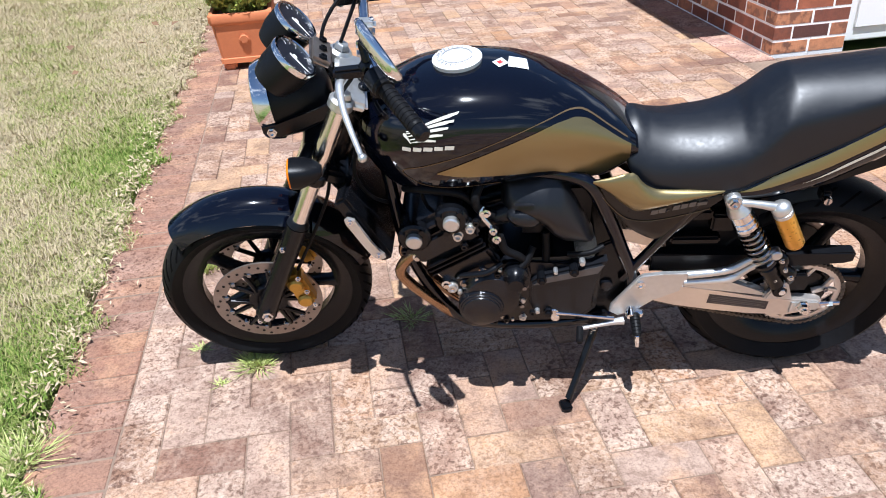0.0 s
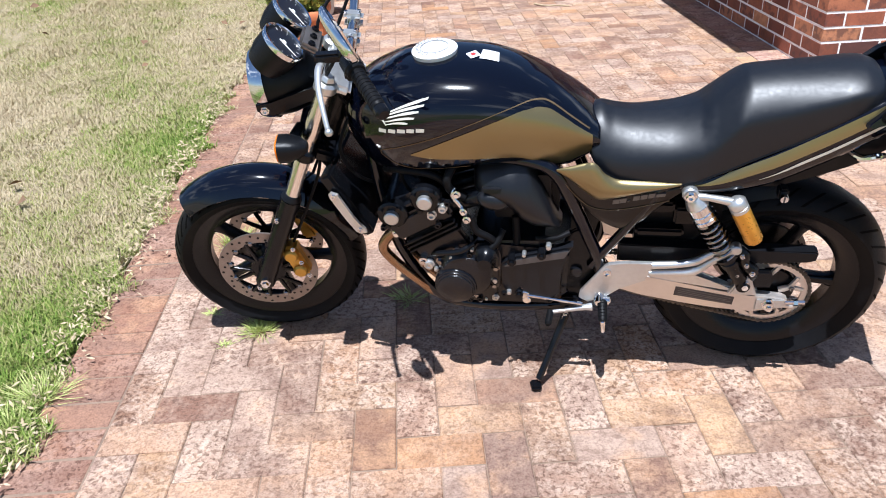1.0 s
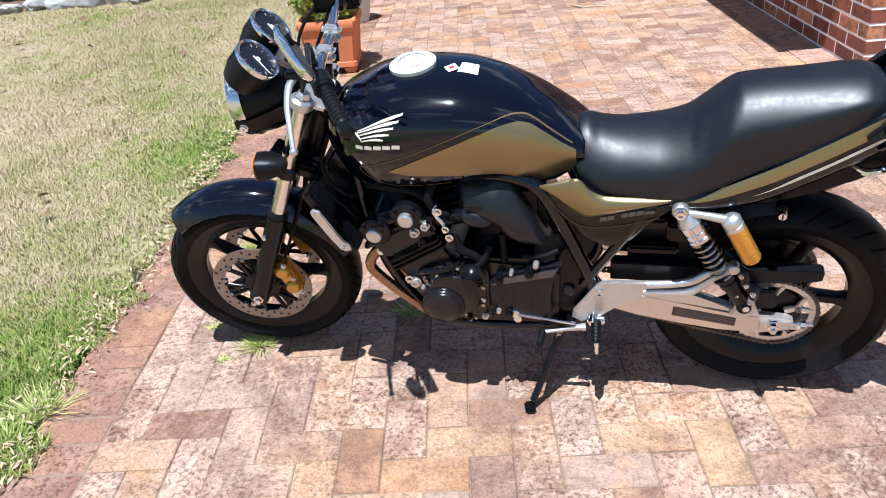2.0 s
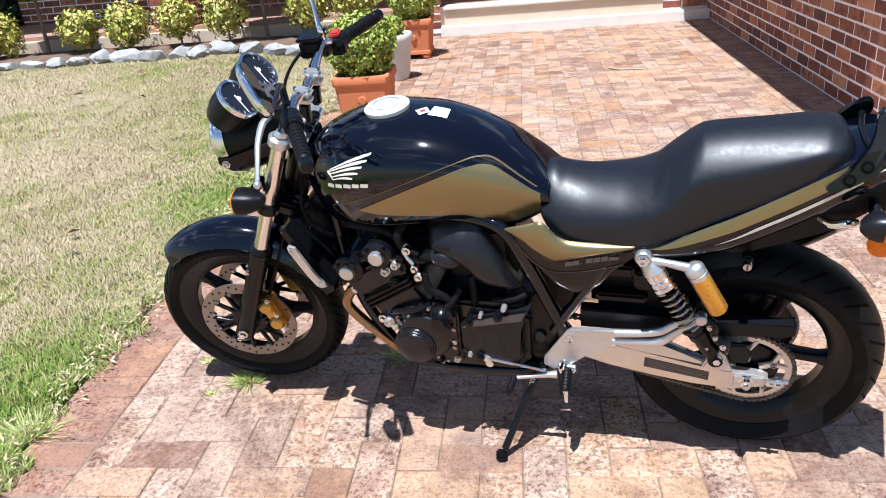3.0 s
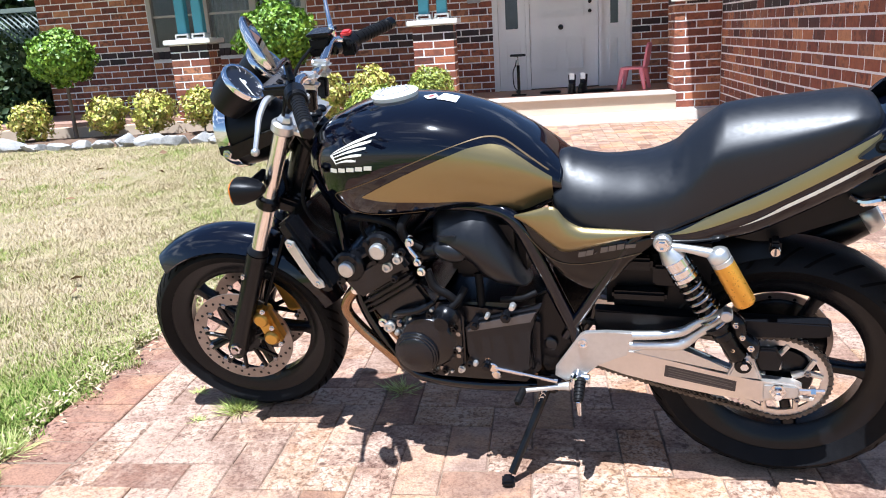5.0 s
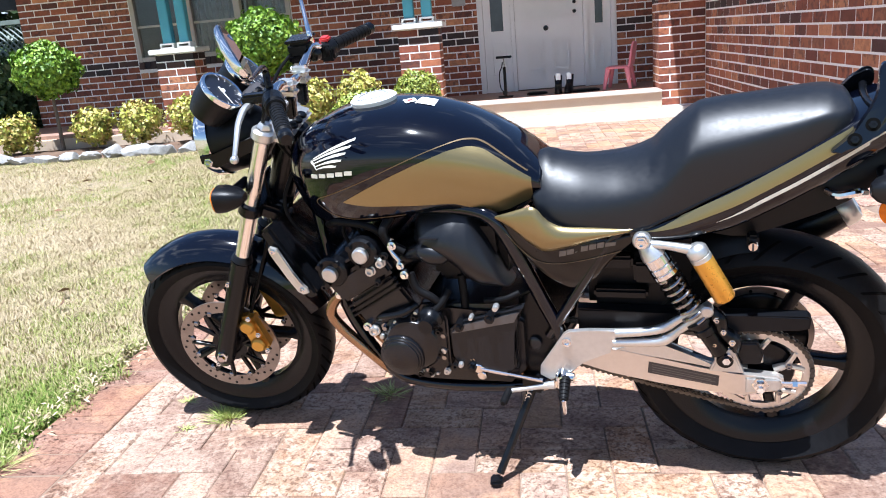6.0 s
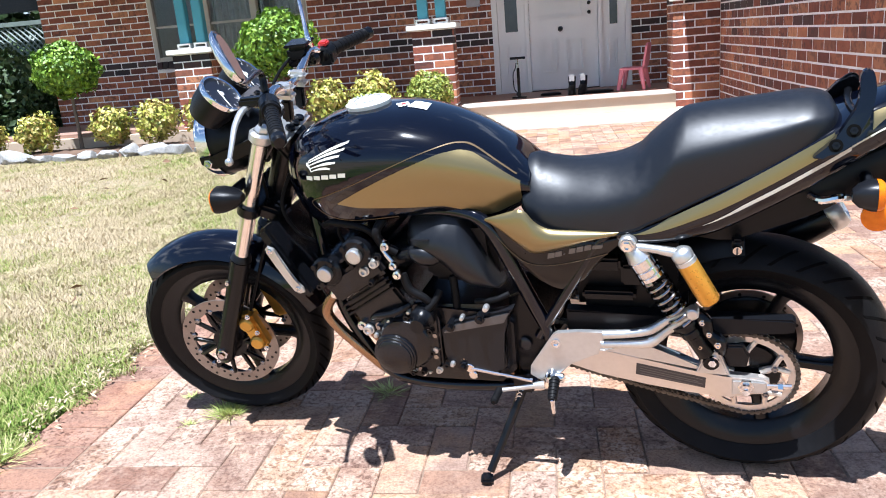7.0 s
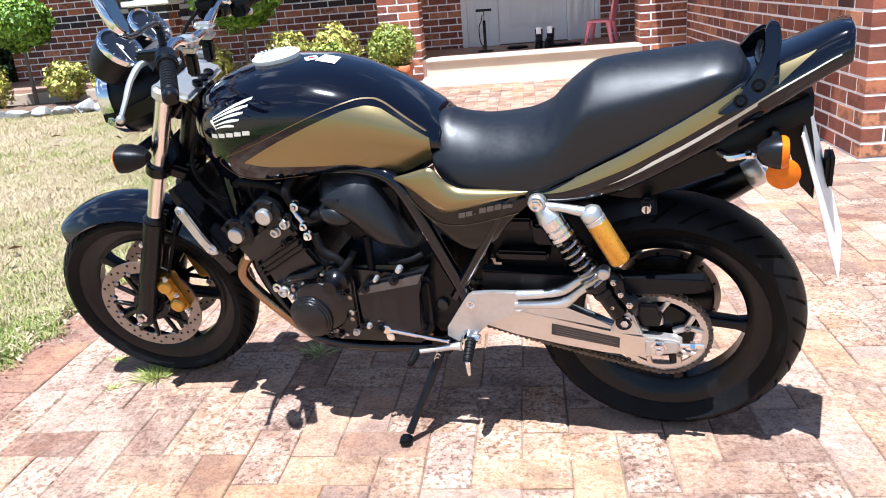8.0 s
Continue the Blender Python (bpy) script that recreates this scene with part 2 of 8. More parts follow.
PAVE = [(0.155, 0.076, 0.052), (0.41, 0.280, 0.205), (0.41, 0.220, 0.108), (0.225, 0.144, 0.114), (0.46, 0.295, 0.170), (0.20, 0.100, 0.066),
        (0.45, 0.335, 0.265), (0.31, 0.165, 0.100)]
BRICK = [(0.150, 0.046, 0.029), (0.38, 0.125, 0.062), (0.22, 0.064, 0.038), (0.50, 0.190, 0.090), (0.175, 0.052, 0.035), (0.62, 0.280, 0.135),
         (0.30, 0.090, 0.050), (0.085, 0.036, 0.031)]
M = {
    "gloss": mat("black_gloss_paint", (0.0016, 0.0024, 0.0065), (0.0012, 0.0016, 0.0045), 0.11, scale=3, fine=700, coat=1.0, spec=0.10),
    "gold": mat("gold_metallic_paint", (0.285, 0.228, 0.108), (0.245, 0.192, 0.088), 0.32, 0.82, scale=3, fine=900, coat=0.3),
    "bronze_line": mat("bronze_pinstripe", (0.15, 0.10, 0.05), rough=0.4, metal=0.5),
    # side cover: brown stands in for the paving reflected in black gloss
    "cover": mat("black_gloss_brown_reflection", (0.010, 0.007, 0.0055), (0.007, 0.005, 0.004), 0.3, scale=3, coat=0.6, spec=0.1),
    "chain": mat("greasy_chain_steel", (0.13, 0.118, 0.105), (0.06, 0.054, 0.048), 0.38, 0.8, scale=60),
    "cream_line": mat("cream_stripe", (0.75, 0.72, 0.62), rough=0.3, coat=0.5),
    # near-black that paints the shade inside tread grooves and bolt recesses
    "sipe": mat("tread_groove", (0.0012, 0.0012, 0.0012), rough=0.9, spec=0.1),
    "satin": mat("satin_black_metal", (0.0042, 0.0046, 0.0060), (0.0030, 0.0033, 0.0044), 0.24, 0.0, bump=0.06, bump_scale=500, spec=0.28),
    "engine": mat("black_engine_enamel", (0.0062, 0.0070, 0.0096), (0.0046, 0.0052, 0.0072), 0.22, 0.0, bump=0.10, bump_scale=380, spec=0.42),
    "greyeng": mat("dark_grey_cover", (0.0100, 0.0110, 0.0145), (0.0080, 0.0088, 0.0116), 0.34, 0.3, bump=0.08, bump_scale=500),
    "plastic": mat("black_plastic", (0.0048, 0.0053, 0.0070), (0.0036, 0.0040, 0.0054), 0.34, bump=0.12, bump_scale=900, spec=0.22),
    "rubber": mat("tyre_rubber", (0.0075, 0.0075, 0.0085), (0.0040, 0.0040, 0.0046), 0.46, bump=0.14, bump_scale=300, scale=14, spec=0.11),
    "vinyl": mat("seat_vinyl", (0.0038, 0.0052, 0.0088), (0.0032, 0.0044, 0.0074), 0.42, bump=0.02, bump_scale=1100, scale=5, spec=0.48),
    "chrome": mat("chrome", (0.78, 0.79, 0.80), (0.70, 0.70, 0.71), 0.07, 1.0, fine=300),
    "alu": mat("brushed_aluminium", (0.66, 0.66, 0.65), (0.56, 0.56, 0.55), 0.34, 0.85, bump=0.05, bump_scale=800),
    "warmalu": mat("champagne_aluminium", (0.72, 0.67, 0.62), (0.64, 0.59, 0.54), 0.32, 0.8, bump=0.05, bump_scale=800),
    "disc": mat("brake_disc_steel", (0.34, 0.30, 0.275), (0.25, 0.22, 0.20), 0.34, 0.85, scale=30, fine=400),
    "tube": mat("fork_tube_steel", (0.86, 0.84, 0.81), (0.80, 0.78, 0.75), 0.20, 1.0),
    "header": mat("tinted_exhaust_steel", (0.36, 0.235, 0.14), (0.25, 0.155, 0.095), 0.22, 0.95, scale=14),
    "brass": mat("gold_anodised", (0.62, 0.36, 0.07), (0.52, 0.29, 0.05), 0.30, 0.75),
    "amber_res": mat("orange_gold_anodised", (0.70, 0.36, 0.05), (0.62, 0.31, 0.04), 0.28, 0.6),
    "amber": mat("amber_lens", (0.78, 0.20, 0.003), (0.60, 0.13, 0.002), 0.16, scale=60, coat=0.25, spec=0.2),
    "red": mat("red_switch", (0.55, 0.03, 0.03), rough=0.4),
    "white": mat("white_plastic", (0.80, 0.80, 0.78), (0.74, 0.74, 0.72), 0.4),
    "decal": mat("white_sticker", (0.82, 0.82, 0.80), (0.76, 0.76, 0.74), 0.45),
    "greyprint": mat("grey_print", (0.42, 0.42, 0.43), rough=0.5),
    "darkprint": mat("dark_print", (0.06, 0.05, 0.05), rough=0.5),
    "dimprint": mat("dim_grey_print", (0.16, 0.15, 0.14), rough=0.4, metal=0.4),
    "darksteel": mat("spring_steel", (0.34, 0.34, 0.35), (0.24, 0.24, 0.25), 0.16, 1.0),
    "airbox": mat("grey_black_plastic", (0.0080, 0.0088, 0.0112), (0.0064, 0.0070, 0.0090), 0.31, bump=0.06, bump_scale=900, spec=0.4),
    "facet": mat("grey_machined_edge", (0.13, 0.13, 0.135), (0.10, 0.10, 0.105), 0.36, 0.7, bump=0.05, bump_scale=600),
    "dial": mat("dial_face", (0.008, 0.010, 0.018), rough=0.35),
    "mirrorglass": mat("mirror_glass", (0.26, 0.27, 0.28), (0.24, 0.25, 0.26), 0.015, 1.0),
    "mortar": mat("mortar", (0.92, 0.90, 0.87), (0.82, 0.79, 0.76), 0.95, bump=0.5, bump_scale=160, scale=12),
    "joint": mat("sand_joint", (0.29, 0.20, 0.14), (0.12, 0.080, 0.058), 0.97, bump=0.5, bump_scale=220, scale=6),
    "concrete": mat("cream_render", (0.62, 0.50, 0.38), (0.55, 0.43, 0.32), 0.8, bump=0.2, bump_scale=70, scale=3),
    "nosing": mat("pale_step_nosing", (0.74, 0.70, 0.63), (0.66, 0.62, 0.55), 0.75, bump=0.2, bump_scale=90, scale=5),
    "porch": mat("porch_tile", (0.36, 0.22, 0.16), (0.28, 0.17, 0.13), 0.6, scale=4),
    "terracotta_strip": paver_material("terracotta_edge", "object", [(0.40, 0.22, 0.16), (0.34, 0.19, 0.145), (0.44, 0.26, 0.20)], (0.55, 0.40, 0.33)),
    "header_paver": paver_material("red_edge_paver", "object", [(0.255, 0.125, 0.080), (0.31, 0.160, 0.104), (0.235, 0.125, 0.088), (0.34, 0.185, 0.122)],
                                   (0.34, 0.215, 0.165)),
    "pot": mat("terracotta_pot", (0.62, 0.20, 0.075), (0.52, 0.165, 0.065), 0.75, bump=0.2, bump_scale=90, scale=6),
    "white_pot": mat("whitewashed_pot", (0.66, 0.64, 0.60), (0.54, 0.52, 0.48), 0.8, bump=0.2, bump_scale=80, scale=6),
    "paintwhite": mat("white_door_paint", (0.82, 0.81, 0.79), (0.77, 0.76, 0.74), 0.45, scale=3),
    "teal": mat("teal_post_paint", (0.10, 0.36, 0.42), (0.08, 0.30, 0.36), 0.5, scale=5),
    "capwhite": mat("pillar_cap_paint", (0.78, 0.76, 0.71), (0.68, 0.66, 0.61), 0.7, scale=8),
    "sash": mat("window_frame_paint", (0.52, 0.48, 0.42), (0.45, 0.41, 0.36), 0.55, scale=6),
    "curtain": mat("lace_curtain", (0.26, 0.26, 0.26), (0.18, 0.18, 0.18), 0.9, scale=12),
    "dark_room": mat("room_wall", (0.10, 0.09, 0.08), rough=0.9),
    "soffit": mat("soffit_board", (0.80, 0.79, 0.75), rough=0.7),
    "rooftile": mat("roof_tile", (0.16, 0.08, 0.06), rough=0.8, bump=0.3),
    "pink": mat("pink_plastic", (0.72, 0.24, 0.28), (0.62, 0.19, 0.23), 0.45),
    "lead": mat("leaded_glass", (0.05, 0.065, 0.085), (0.03, 0.04, 0.055), 0.12),
    "bark": mat("bark", (0.20, 0.15, 0.11), (0.12, 0.09, 0.07), 0.9, bump=0.6, bump_scale=60),
    "soil": mat("garden_soil", (0.16, 0.095, 0.06), (0.09, 0.055, 0.035), 0.97, bump=0.8, bump_scale=50),
    "rock": mat("pale_stone", (0.40, 0.39, 0.37), (0.20, 0.195, 0.19), 0.9, bump=0.7, bump_scale=26, scale=6, fine=60),
    "lattice": mat("pale_green_lattice", (0.20, 0.25, 0.23), rough=0.6),
    "leaf_green": mat("green_leaf", (1, 1, 1), (0.75, 0.8, 0.7), 0.5, scale=5, pick="island",
                      ramp=[(0.055, 0.12, 0.010), (0.17, 0.30, 0.020), (0.10, 0.20, 0.014), (0.30, 0.43, 0.035), (0.13, 0.24, 0.018)]),
    "leaf_gold": mat("golden_leaf", (1, 1, 1), (0.75, 0.75, 0.7), 0.5, scale=5, pick="island",
                     ramp=[(0.16, 0.22, 0.03), (0.60, 0.56, 0.10), (0.36, 0.40, 0.06), (0.74, 0.66, 0.20), (0.48, 0.32, 0.10), (0.28, 0.33, 0.05)]),
    "leaf_box": mat("box_leaf", (1, 1, 1), (0.75, 0.78, 0.7), 0.5, scale=5, pick="island",
                    ramp=[(0.12, 0.18, 0.025), (0.33, 0.38, 0.055), (0.22, 0.28, 0.04), (0.50, 0.50, 0.09), (0.17, 0.23, 0.03)]),
    "leaf_dark": mat("dark_leaf", (1, 1, 1), (0.7, 0.75, 0.7), 0.55, scale=5, pick="island",
                     ramp=[(0.02, 0.045, 0.012), (0.05, 0.09, 0.022), (0.03, 0.06, 0.016)]),
    "weed": mat("weed_blade", (1, 1, 1), (0.8, 0.8, 0.7), 0.6, scale=5, pick="island",
                ramp=[(0.26, 0.33, 0.07), (0.50, 0.54, 0.19), (0.38, 0.45, 0.12), (0.58, 0.55, 0.27)]),
    "dead": mat("dry_leaf", (0.22, 0.12, 0.06), (0.12, 0.07, 0.04), 0.85),
    "straw_leaf": mat("pale_dry_leaf", (0.55, 0.44, 0.29), (0.34, 0.25, 0.15), 0.85),
}
M["cover"].node_tree.nodes["Principled BSDF"].inputs["Coat Roughness"].default_value = 0.16
M["gloss"].node_tree.nodes["Principled BSDF"].inputs["Coat IOR"].default_value = 1.45
for _how in ("object", "island"):
    M["paver_" + _how] = paver_material("clay_paver_" + _how, _how, PAVE)
    M["brick_" + _how] = mat("wall_brick_" + _how, (1.1, 1.1, 1.1), (0.72, 0.68, 0.68), 0.85, bump=0.5, bump_scale=110, scale=9, fine=90,
                             pick=_how, ramp=BRICK, mottled=0.75, mottle=(0.075, 0.035, 0.03), mottle_scale=22.0)
    M["clinker_" + _how] = mat("dark_clinker_" + _how, (1.0, 1.0, 1.0), (0.6, 0.6, 0.6), 0.7, bump=0.4, scale=9, pick=_how,
                               ramp=[(0.022, 0.015, 0.016), (0.055, 0.03, 0.028), (0.03, 0.02, 0.02), (0.09, 0.04, 0.03)])


def lawn_material(name, blade):
    """Grass with green and straw-dry patches laid out over metres."""
    m = bpy.data.materials.new(name)
    m.use_nodes = True
    n, l = m.node_tree.nodes, m.node_tree.links
    p = n["Principled BSDF"]
    p.inputs["Roughness"].default_value = 0.75
    p.inputs["Specular IOR Level"].default_value = 0.25
    geo = n.new("ShaderNodeNewGeometry")
    big, mid = n.new("ShaderNodeTexNoise"), n.new("ShaderNodeTexNoise")
    big.inputs["Scale"].default_value, mid.inputs["Scale"].default_value = 0.9, 6.0
    add = n.new("ShaderNodeMath")
    add.operation = "MULTIPLY_ADD"
    add.inputs[1].default_value = 0.52
    for t in (big, mid):
        t.inputs["Detail"].default_value = 4.0
        l.new(geo.outputs["Position"], t.inputs["Vector"])
    l.new(mid.outputs["Fac"], add.inputs[0])
    l.new(big.outputs["Fac"], add.inputs[2])
    # greener along the paving, where the edge is watered
    sep = n.new("ShaderNodeSeparateXYZ")
    l.new(geo.outputs["Position"], sep.inputs[0])
    edge = n.new("ShaderNodeMapRange")
    edge.inputs[1].default_value, edge.inputs[2].default_value = -1.9, -0.7
    edge.inputs[3].default_value, edge.inputs[4].default_value = 0.015, -0.22
    l.new(sep.outputs[0], edge.inputs[0])
    add2 = n.new("ShaderNodeMath")
    l.new(add.outputs[0], add2.inputs[0])
    l.new(edge.outputs[0], add2.inputs[1])
    if blade:
        add3 = n.new("ShaderNodeMath")
        add3.operation = "MULTIPLY_ADD"
        add3.inputs[1].default_value = 0.42
        l.new(geo.outputs["Random Per Island"], add3.inputs[0])
        sub = n.new("ShaderNodeMath")
        sub.operation = "SUBTRACT"
        sub.inputs[1].default_value = 0.21
        l.new(add2.outputs[0], sub.inputs[0])
        l.new(sub.outputs[0], add3.inputs[2])
        last = add3
    else:
        last = add2
    ra = n.new("ShaderNodeValToRGB")
    els = ra.color_ramp.elements
    rows = [(0.39, (0.145, 0.225, 0.032)), (0.51, (0.255, 0.325, 0.064)), (0.61, (0.345, 0.345, 0.115)), (0.70, (0.44, 0.37, 0.19)), (0.82, (0.55, 0.445, 0.285))]
    while len(els) < len(rows):
        els.new(0.5)
    for e, (at, c) in zip(els, rows):
        # the floor beneath the blades gets the same tones, darkened in colour
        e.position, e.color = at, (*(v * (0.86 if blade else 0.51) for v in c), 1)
    l.new(last.outputs[0], ra.inputs[0])
    l.new(ra.outputs[0], p.inputs["Base Color"])
    if not blade:
        b = n.new("ShaderNodeBump")
        b.inputs["Strength"].default_value = 0.9
        bt = n.new("ShaderNodeTexNoise")
        bt.inputs["Scale"].default_value = 90
        l.new(geo.outputs["Position"], bt.inputs["Vector"])
        l.new(bt.outputs["Fac"], b.inputs["Height"])
        l.new(b.outputs[0], p.inputs["Normal"])
    return m


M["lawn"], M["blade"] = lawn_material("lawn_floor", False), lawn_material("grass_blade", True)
_g = bpy.data.materials.new("clear_glass")
_g.use_nodes = True
_p = _g.node_tree.nodes["Principled BSDF"]
_p.inputs["Base Color"].default_value = (0.96, 0.98, 1, 1)
_p.inputs["Roughness"].default_value, _p.inputs["Transmission Weight"].default_value, _p.inputs["IOR"].default_value = 0.01, 1.0, 1.45
M["glass"] = _g


# ---- shape helpers ----
def link_mesh(name, bm, material, parent=None, label="", angle=35):
    bmesh.ops.recalc_face_normals(bm, faces=bm.faces[:])
    me = bpy.data.meshes.new(name)
    bm.to_mesh(me)
    bm.free()
    me.materials.append(material)
    me.shade_smooth()
    me.set_sharp_from_angle(angle=radians(angle))
    ob = new(name, me)
    ob.parent = parent
    if label:
        tagged(ob, label)
    return ob


def part(name, bm, material, parent, label="", angle=35):
    """One mesh under a thing or under a part."""
    return link_mesh(name, bm, material, parent, label, angle)


def empty(name, m=None, label="", category="", group="", kind=""):
    ob = new(name)
    ob.empty_display_size = 0.05
    if m is not None:
        ob.matrix_world = m
    return tagged(ob, label, category, group, kind)


def box(bm, lo, hi, bevel=0.0, m=None, seg=2):
    lo, hi = Vector(lo), Vector(hi)
    g = bmesh.ops.create_cube(bm, size=1.0, matrix=Matrix.Translation((lo + hi) / 2) @ Matrix.Diagonal((*(hi - lo), 1)))
    vs = g["verts"]
    if bevel:
        es = list({e for v in vs for e in v.link_edges})
        r = bmesh.ops.bevel(bm, geom=es, offset=bevel, segments=seg, affect="EDGES", clamp_overlap=True)
        vs = list({v for f in r["faces"] for v in f.verts} | {v for v in vs if v.is_valid})
        todo, seen = list(vs), set(vs)
        while todo:
            for e in todo.pop().link_edges:
                for v in e.verts:
                    if v not in seen:
                        seen.add(v)
                        todo.append(v)
        vs = list(seen)
    if m is not None:
        bmesh.ops.transform(bm, matrix=m, verts=vs)
    return vs


def basis(axis):
    axis = Vector(axis).normalized()
    side = axis.cross((0, 0, 1) if abs(axis.z) < 0.9 else (1, 0, 0)).normalized()
    return axis, side, axis.cross(side)


def rings(bm, loops, closed_ends=True, wrap=False):
    """A skin over loops of points, each closed on itself."""
    rows = [[bm.verts.new(p) for p in loop] for loop in loops]
    pairs = list(zip(rows, rows[1:])) + ([(rows[-1], rows[0])] if wrap else [])
    for a, b in pairs:
        for k in range(len(a)):
            j = (k + 1) % len(a)
            bm.faces.new((a[k], a[j], b[j], b[k]))
    if closed_ends and not wrap:
        bm.faces.new(rows[0][::-1])
        bm.faces.new(rows[-1])
    return rows


def lathe(bm, profile, origin, axis, seg=28, wrap=False, ends=True):
    """profile: (radius, distance along the axis)."""
    a, s, t = basis(axis)
    o = Vector(origin)
    loops = [[o + a * h + (s * math.cos(q) + t * math.sin(q)) * max(r, 1e-4) for q in [2 * math.pi * k / seg for k in range(seg)]] for r, h in profile]
    return rings(bm, loops, ends, wrap)


def rod(bm, p0, p1, r0, r1=None, seg=14, round_by=0.0):
    p0, p1 = Vector(p0), Vector(p1)
    length = (p1 - p0).length
    r1 = r0 if r1 is None else r1
    b = min(round_by, r0 * 0.9, r1 * 0.9, length / 3)
    prof = [(r0 - b, 0), (r0, b), (r1, length - b), (r1 - b, length)] if b else [(r0, 0), (r1, length)]
    return lathe(bm, prof, p0, p1 - p0, seg)


def spline(pts, steps=6, closed=False):
    pts = [Vector(p) for p in pts]
    out, n = [], len(pts)
    for k in range(n if closed else n - 1):
        a = pts[(k - 1) % n] if closed or k else pts[0] * 2 - pts[1]
        b, c = pts[k], pts[(k + 1) % n]
        d = pts[(k + 2) % n] if closed or k + 2 < n else pts[-1] * 2 - pts[-2]
        for i in range(steps):
            t = i / steps
            out.append(0.5 * (2 * b + (c - a) * t + (2 * a - 5 * b + 4 * c - d) * t * t + (3 * b - 3 * c + d - a) * t ** 3))
    return out if closed else out + [pts[-1]]


def tube(bm, pts, r, seg=10, steps=6, flat=1.0):
    """A bent bar through points; r one radius or one for each point; flat squeezes it along z."""
    path = spline(pts, steps)
    rad = [r] * len(path) if not hasattr(r, "__len__") else list(np.interp(np.linspace(0, len(r) - 1, len(path)), range(len(r)), r))
    loops, side = [], None
    for k, p in enumerate(path):
        d = (path[min(k + 1, len(path) - 1)] - path[max(k - 1, 0)]).normalized()
        if side is None:
            side = basis(d)[1]
        side = (side - d * side.dot(d)).normalized()
        up = d.cross(side)
        loops.append([p + (side * math.cos(q) + up * math.sin(q) * flat) * rad[k] for q in [2 * math.pi * i / seg for i in range(seg)]])
    rings(bm, loops)


def plate(bm, outline, place, d0, d1, bevel=0.0, seg=2):
    """An outline (a, b) made solid between the depths d0 and d1; place(a, b, d) gives the point."""
    low = [bm.verts.new(place(a, b, d0)) for a, b in outline]
    high = [bm.verts.new(place(a, b, d1)) for a, b in outline]
    n = len(outline)
    f0, f1 = bm.faces.new(low[::-1]), bm.faces.new(high)
    for k in range(n):
        bm.faces.new((low[k], low[(k + 1) % n], high[(k + 1) % n], high[k]))
    if bevel:
        es = list(set(f0.edges) | set(f1.edges))
        bmesh.ops.bevel(bm, geom=es, offset=bevel, segments=seg, affect="EDGES", clamp_overlap=True)


def ease(xs, ys):
    """A smooth curve through a table."""
    xs, ys = np.array(xs, float), np.array(ys, float)
    h, d = np.diff(xs), np.diff(ys) / np.diff(xs)
    m = np.r_[d[0], [0 if a * b <= 0 else 2 * a * b / (a + b) for a, b in zip(d, d[1:])], d[-1]]

    def at(x):
        x = min(max(x, xs[0]), xs[-1])
        k = min(int(np.searchsorted(xs, x, "right")) - 1, len(h) - 1)
        t = (x - xs[k]) / h[k]
        return float((1 + 2 * t) * (1 - t) ** 2 * ys[k] + t * (1 - t) ** 2 * h[k] * m[k] + t * t * (3 - 2 * t) * ys[k + 1] + t * t * (t - 1) * h[k] * m[k + 1])
    return at


# ---- the house's axes: u along its front, v away from the driveway's mouth ----
HOUSE_TURN = 13.0
HOUSE = Matrix.Rotation(radians(HOUSE_TURN), 4, "Z")


def hp(u, v, z=0.0):
    return HOUSE @ Vector((u, v, z))


def hbox(bm, lo, hi, bevel=0.0):
    return box(bm, lo, hi, bevel, HOUSE)


def structure(name, lo, hi, material, label, bevel=0.0, parent=None):
    bm = bmesh.new()
    hbox(bm, lo, hi, bevel)
    ob = link_mesh(name, bm, material, parent)
    return tagged(ob, label, kind="structure") if parent is None else ob


COURSE, BLEN, BHIGH = 0.086, 0.2255, 0.0710
WALL_U, GAR_V0, DOOR_V, PORCH_Z = 2.85, 2.23, 8.30, 0.30
PAVE_U1 = 2.60

# ground: one sheet out to the horizon, a lawn that lifts a little towards the house
def lawn_height(x, y):
    q = HOUSE.inverted() @ Vector((x, y, 0))
    a = min(max((q.y - 2.5) / 3.5, 0), 1) * min(max((-0.8 - q.x) / 1.5, 0), 1)
    return -0.012 + 0.10 * a * a * (3 - 2 * a) + 0.008 * noise.noise(Vector((x * 1.3, y * 1.3, 3.0)))


def build_ground():
    bm = bmesh.new()
    xs = [-400, -120, -40, -16] + [-11 + 0.35 * k for k in range(33)] + [1.5, 6, 16, 40, 120, 400]
    ys = [-400, -120, -40, -12, -6] + [-3 + 0.35 * k for k in range(34)] + [12, 20, 40, 120, 400]
    grid = []
    for y in ys:
        row = []
        for x in xs:
            q = HOUSE.inverted() @ Vector((x, y, 0))
            z = -0.075 if (-0.8 < q.x and q.y > -5) else lawn_height(x, y)
            row.append(bm.verts.new((x, y, z)))
        grid.append(row)
    for a, b in zip(grid, grid[1:]):
        for k in range(len(a) - 1):
            bm.faces.new((a[k], a[k + 1], b[k + 1], b[k]))
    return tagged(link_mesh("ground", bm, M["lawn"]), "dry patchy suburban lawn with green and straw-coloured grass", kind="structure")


ground = build_ground()
driveway = structure("pavement", (-0.68, -5.0, -0.06), (2.86, 6.80, -0.0065), M["joint"], "clay-brick paved driveway laid in herringbone with sandy joints")

structure("pavement_apron", (2.862, -5.0, -0.06), (6.40, 2.20, -0.0065), M["joint"], "clay-brick paving in front of the garage door")

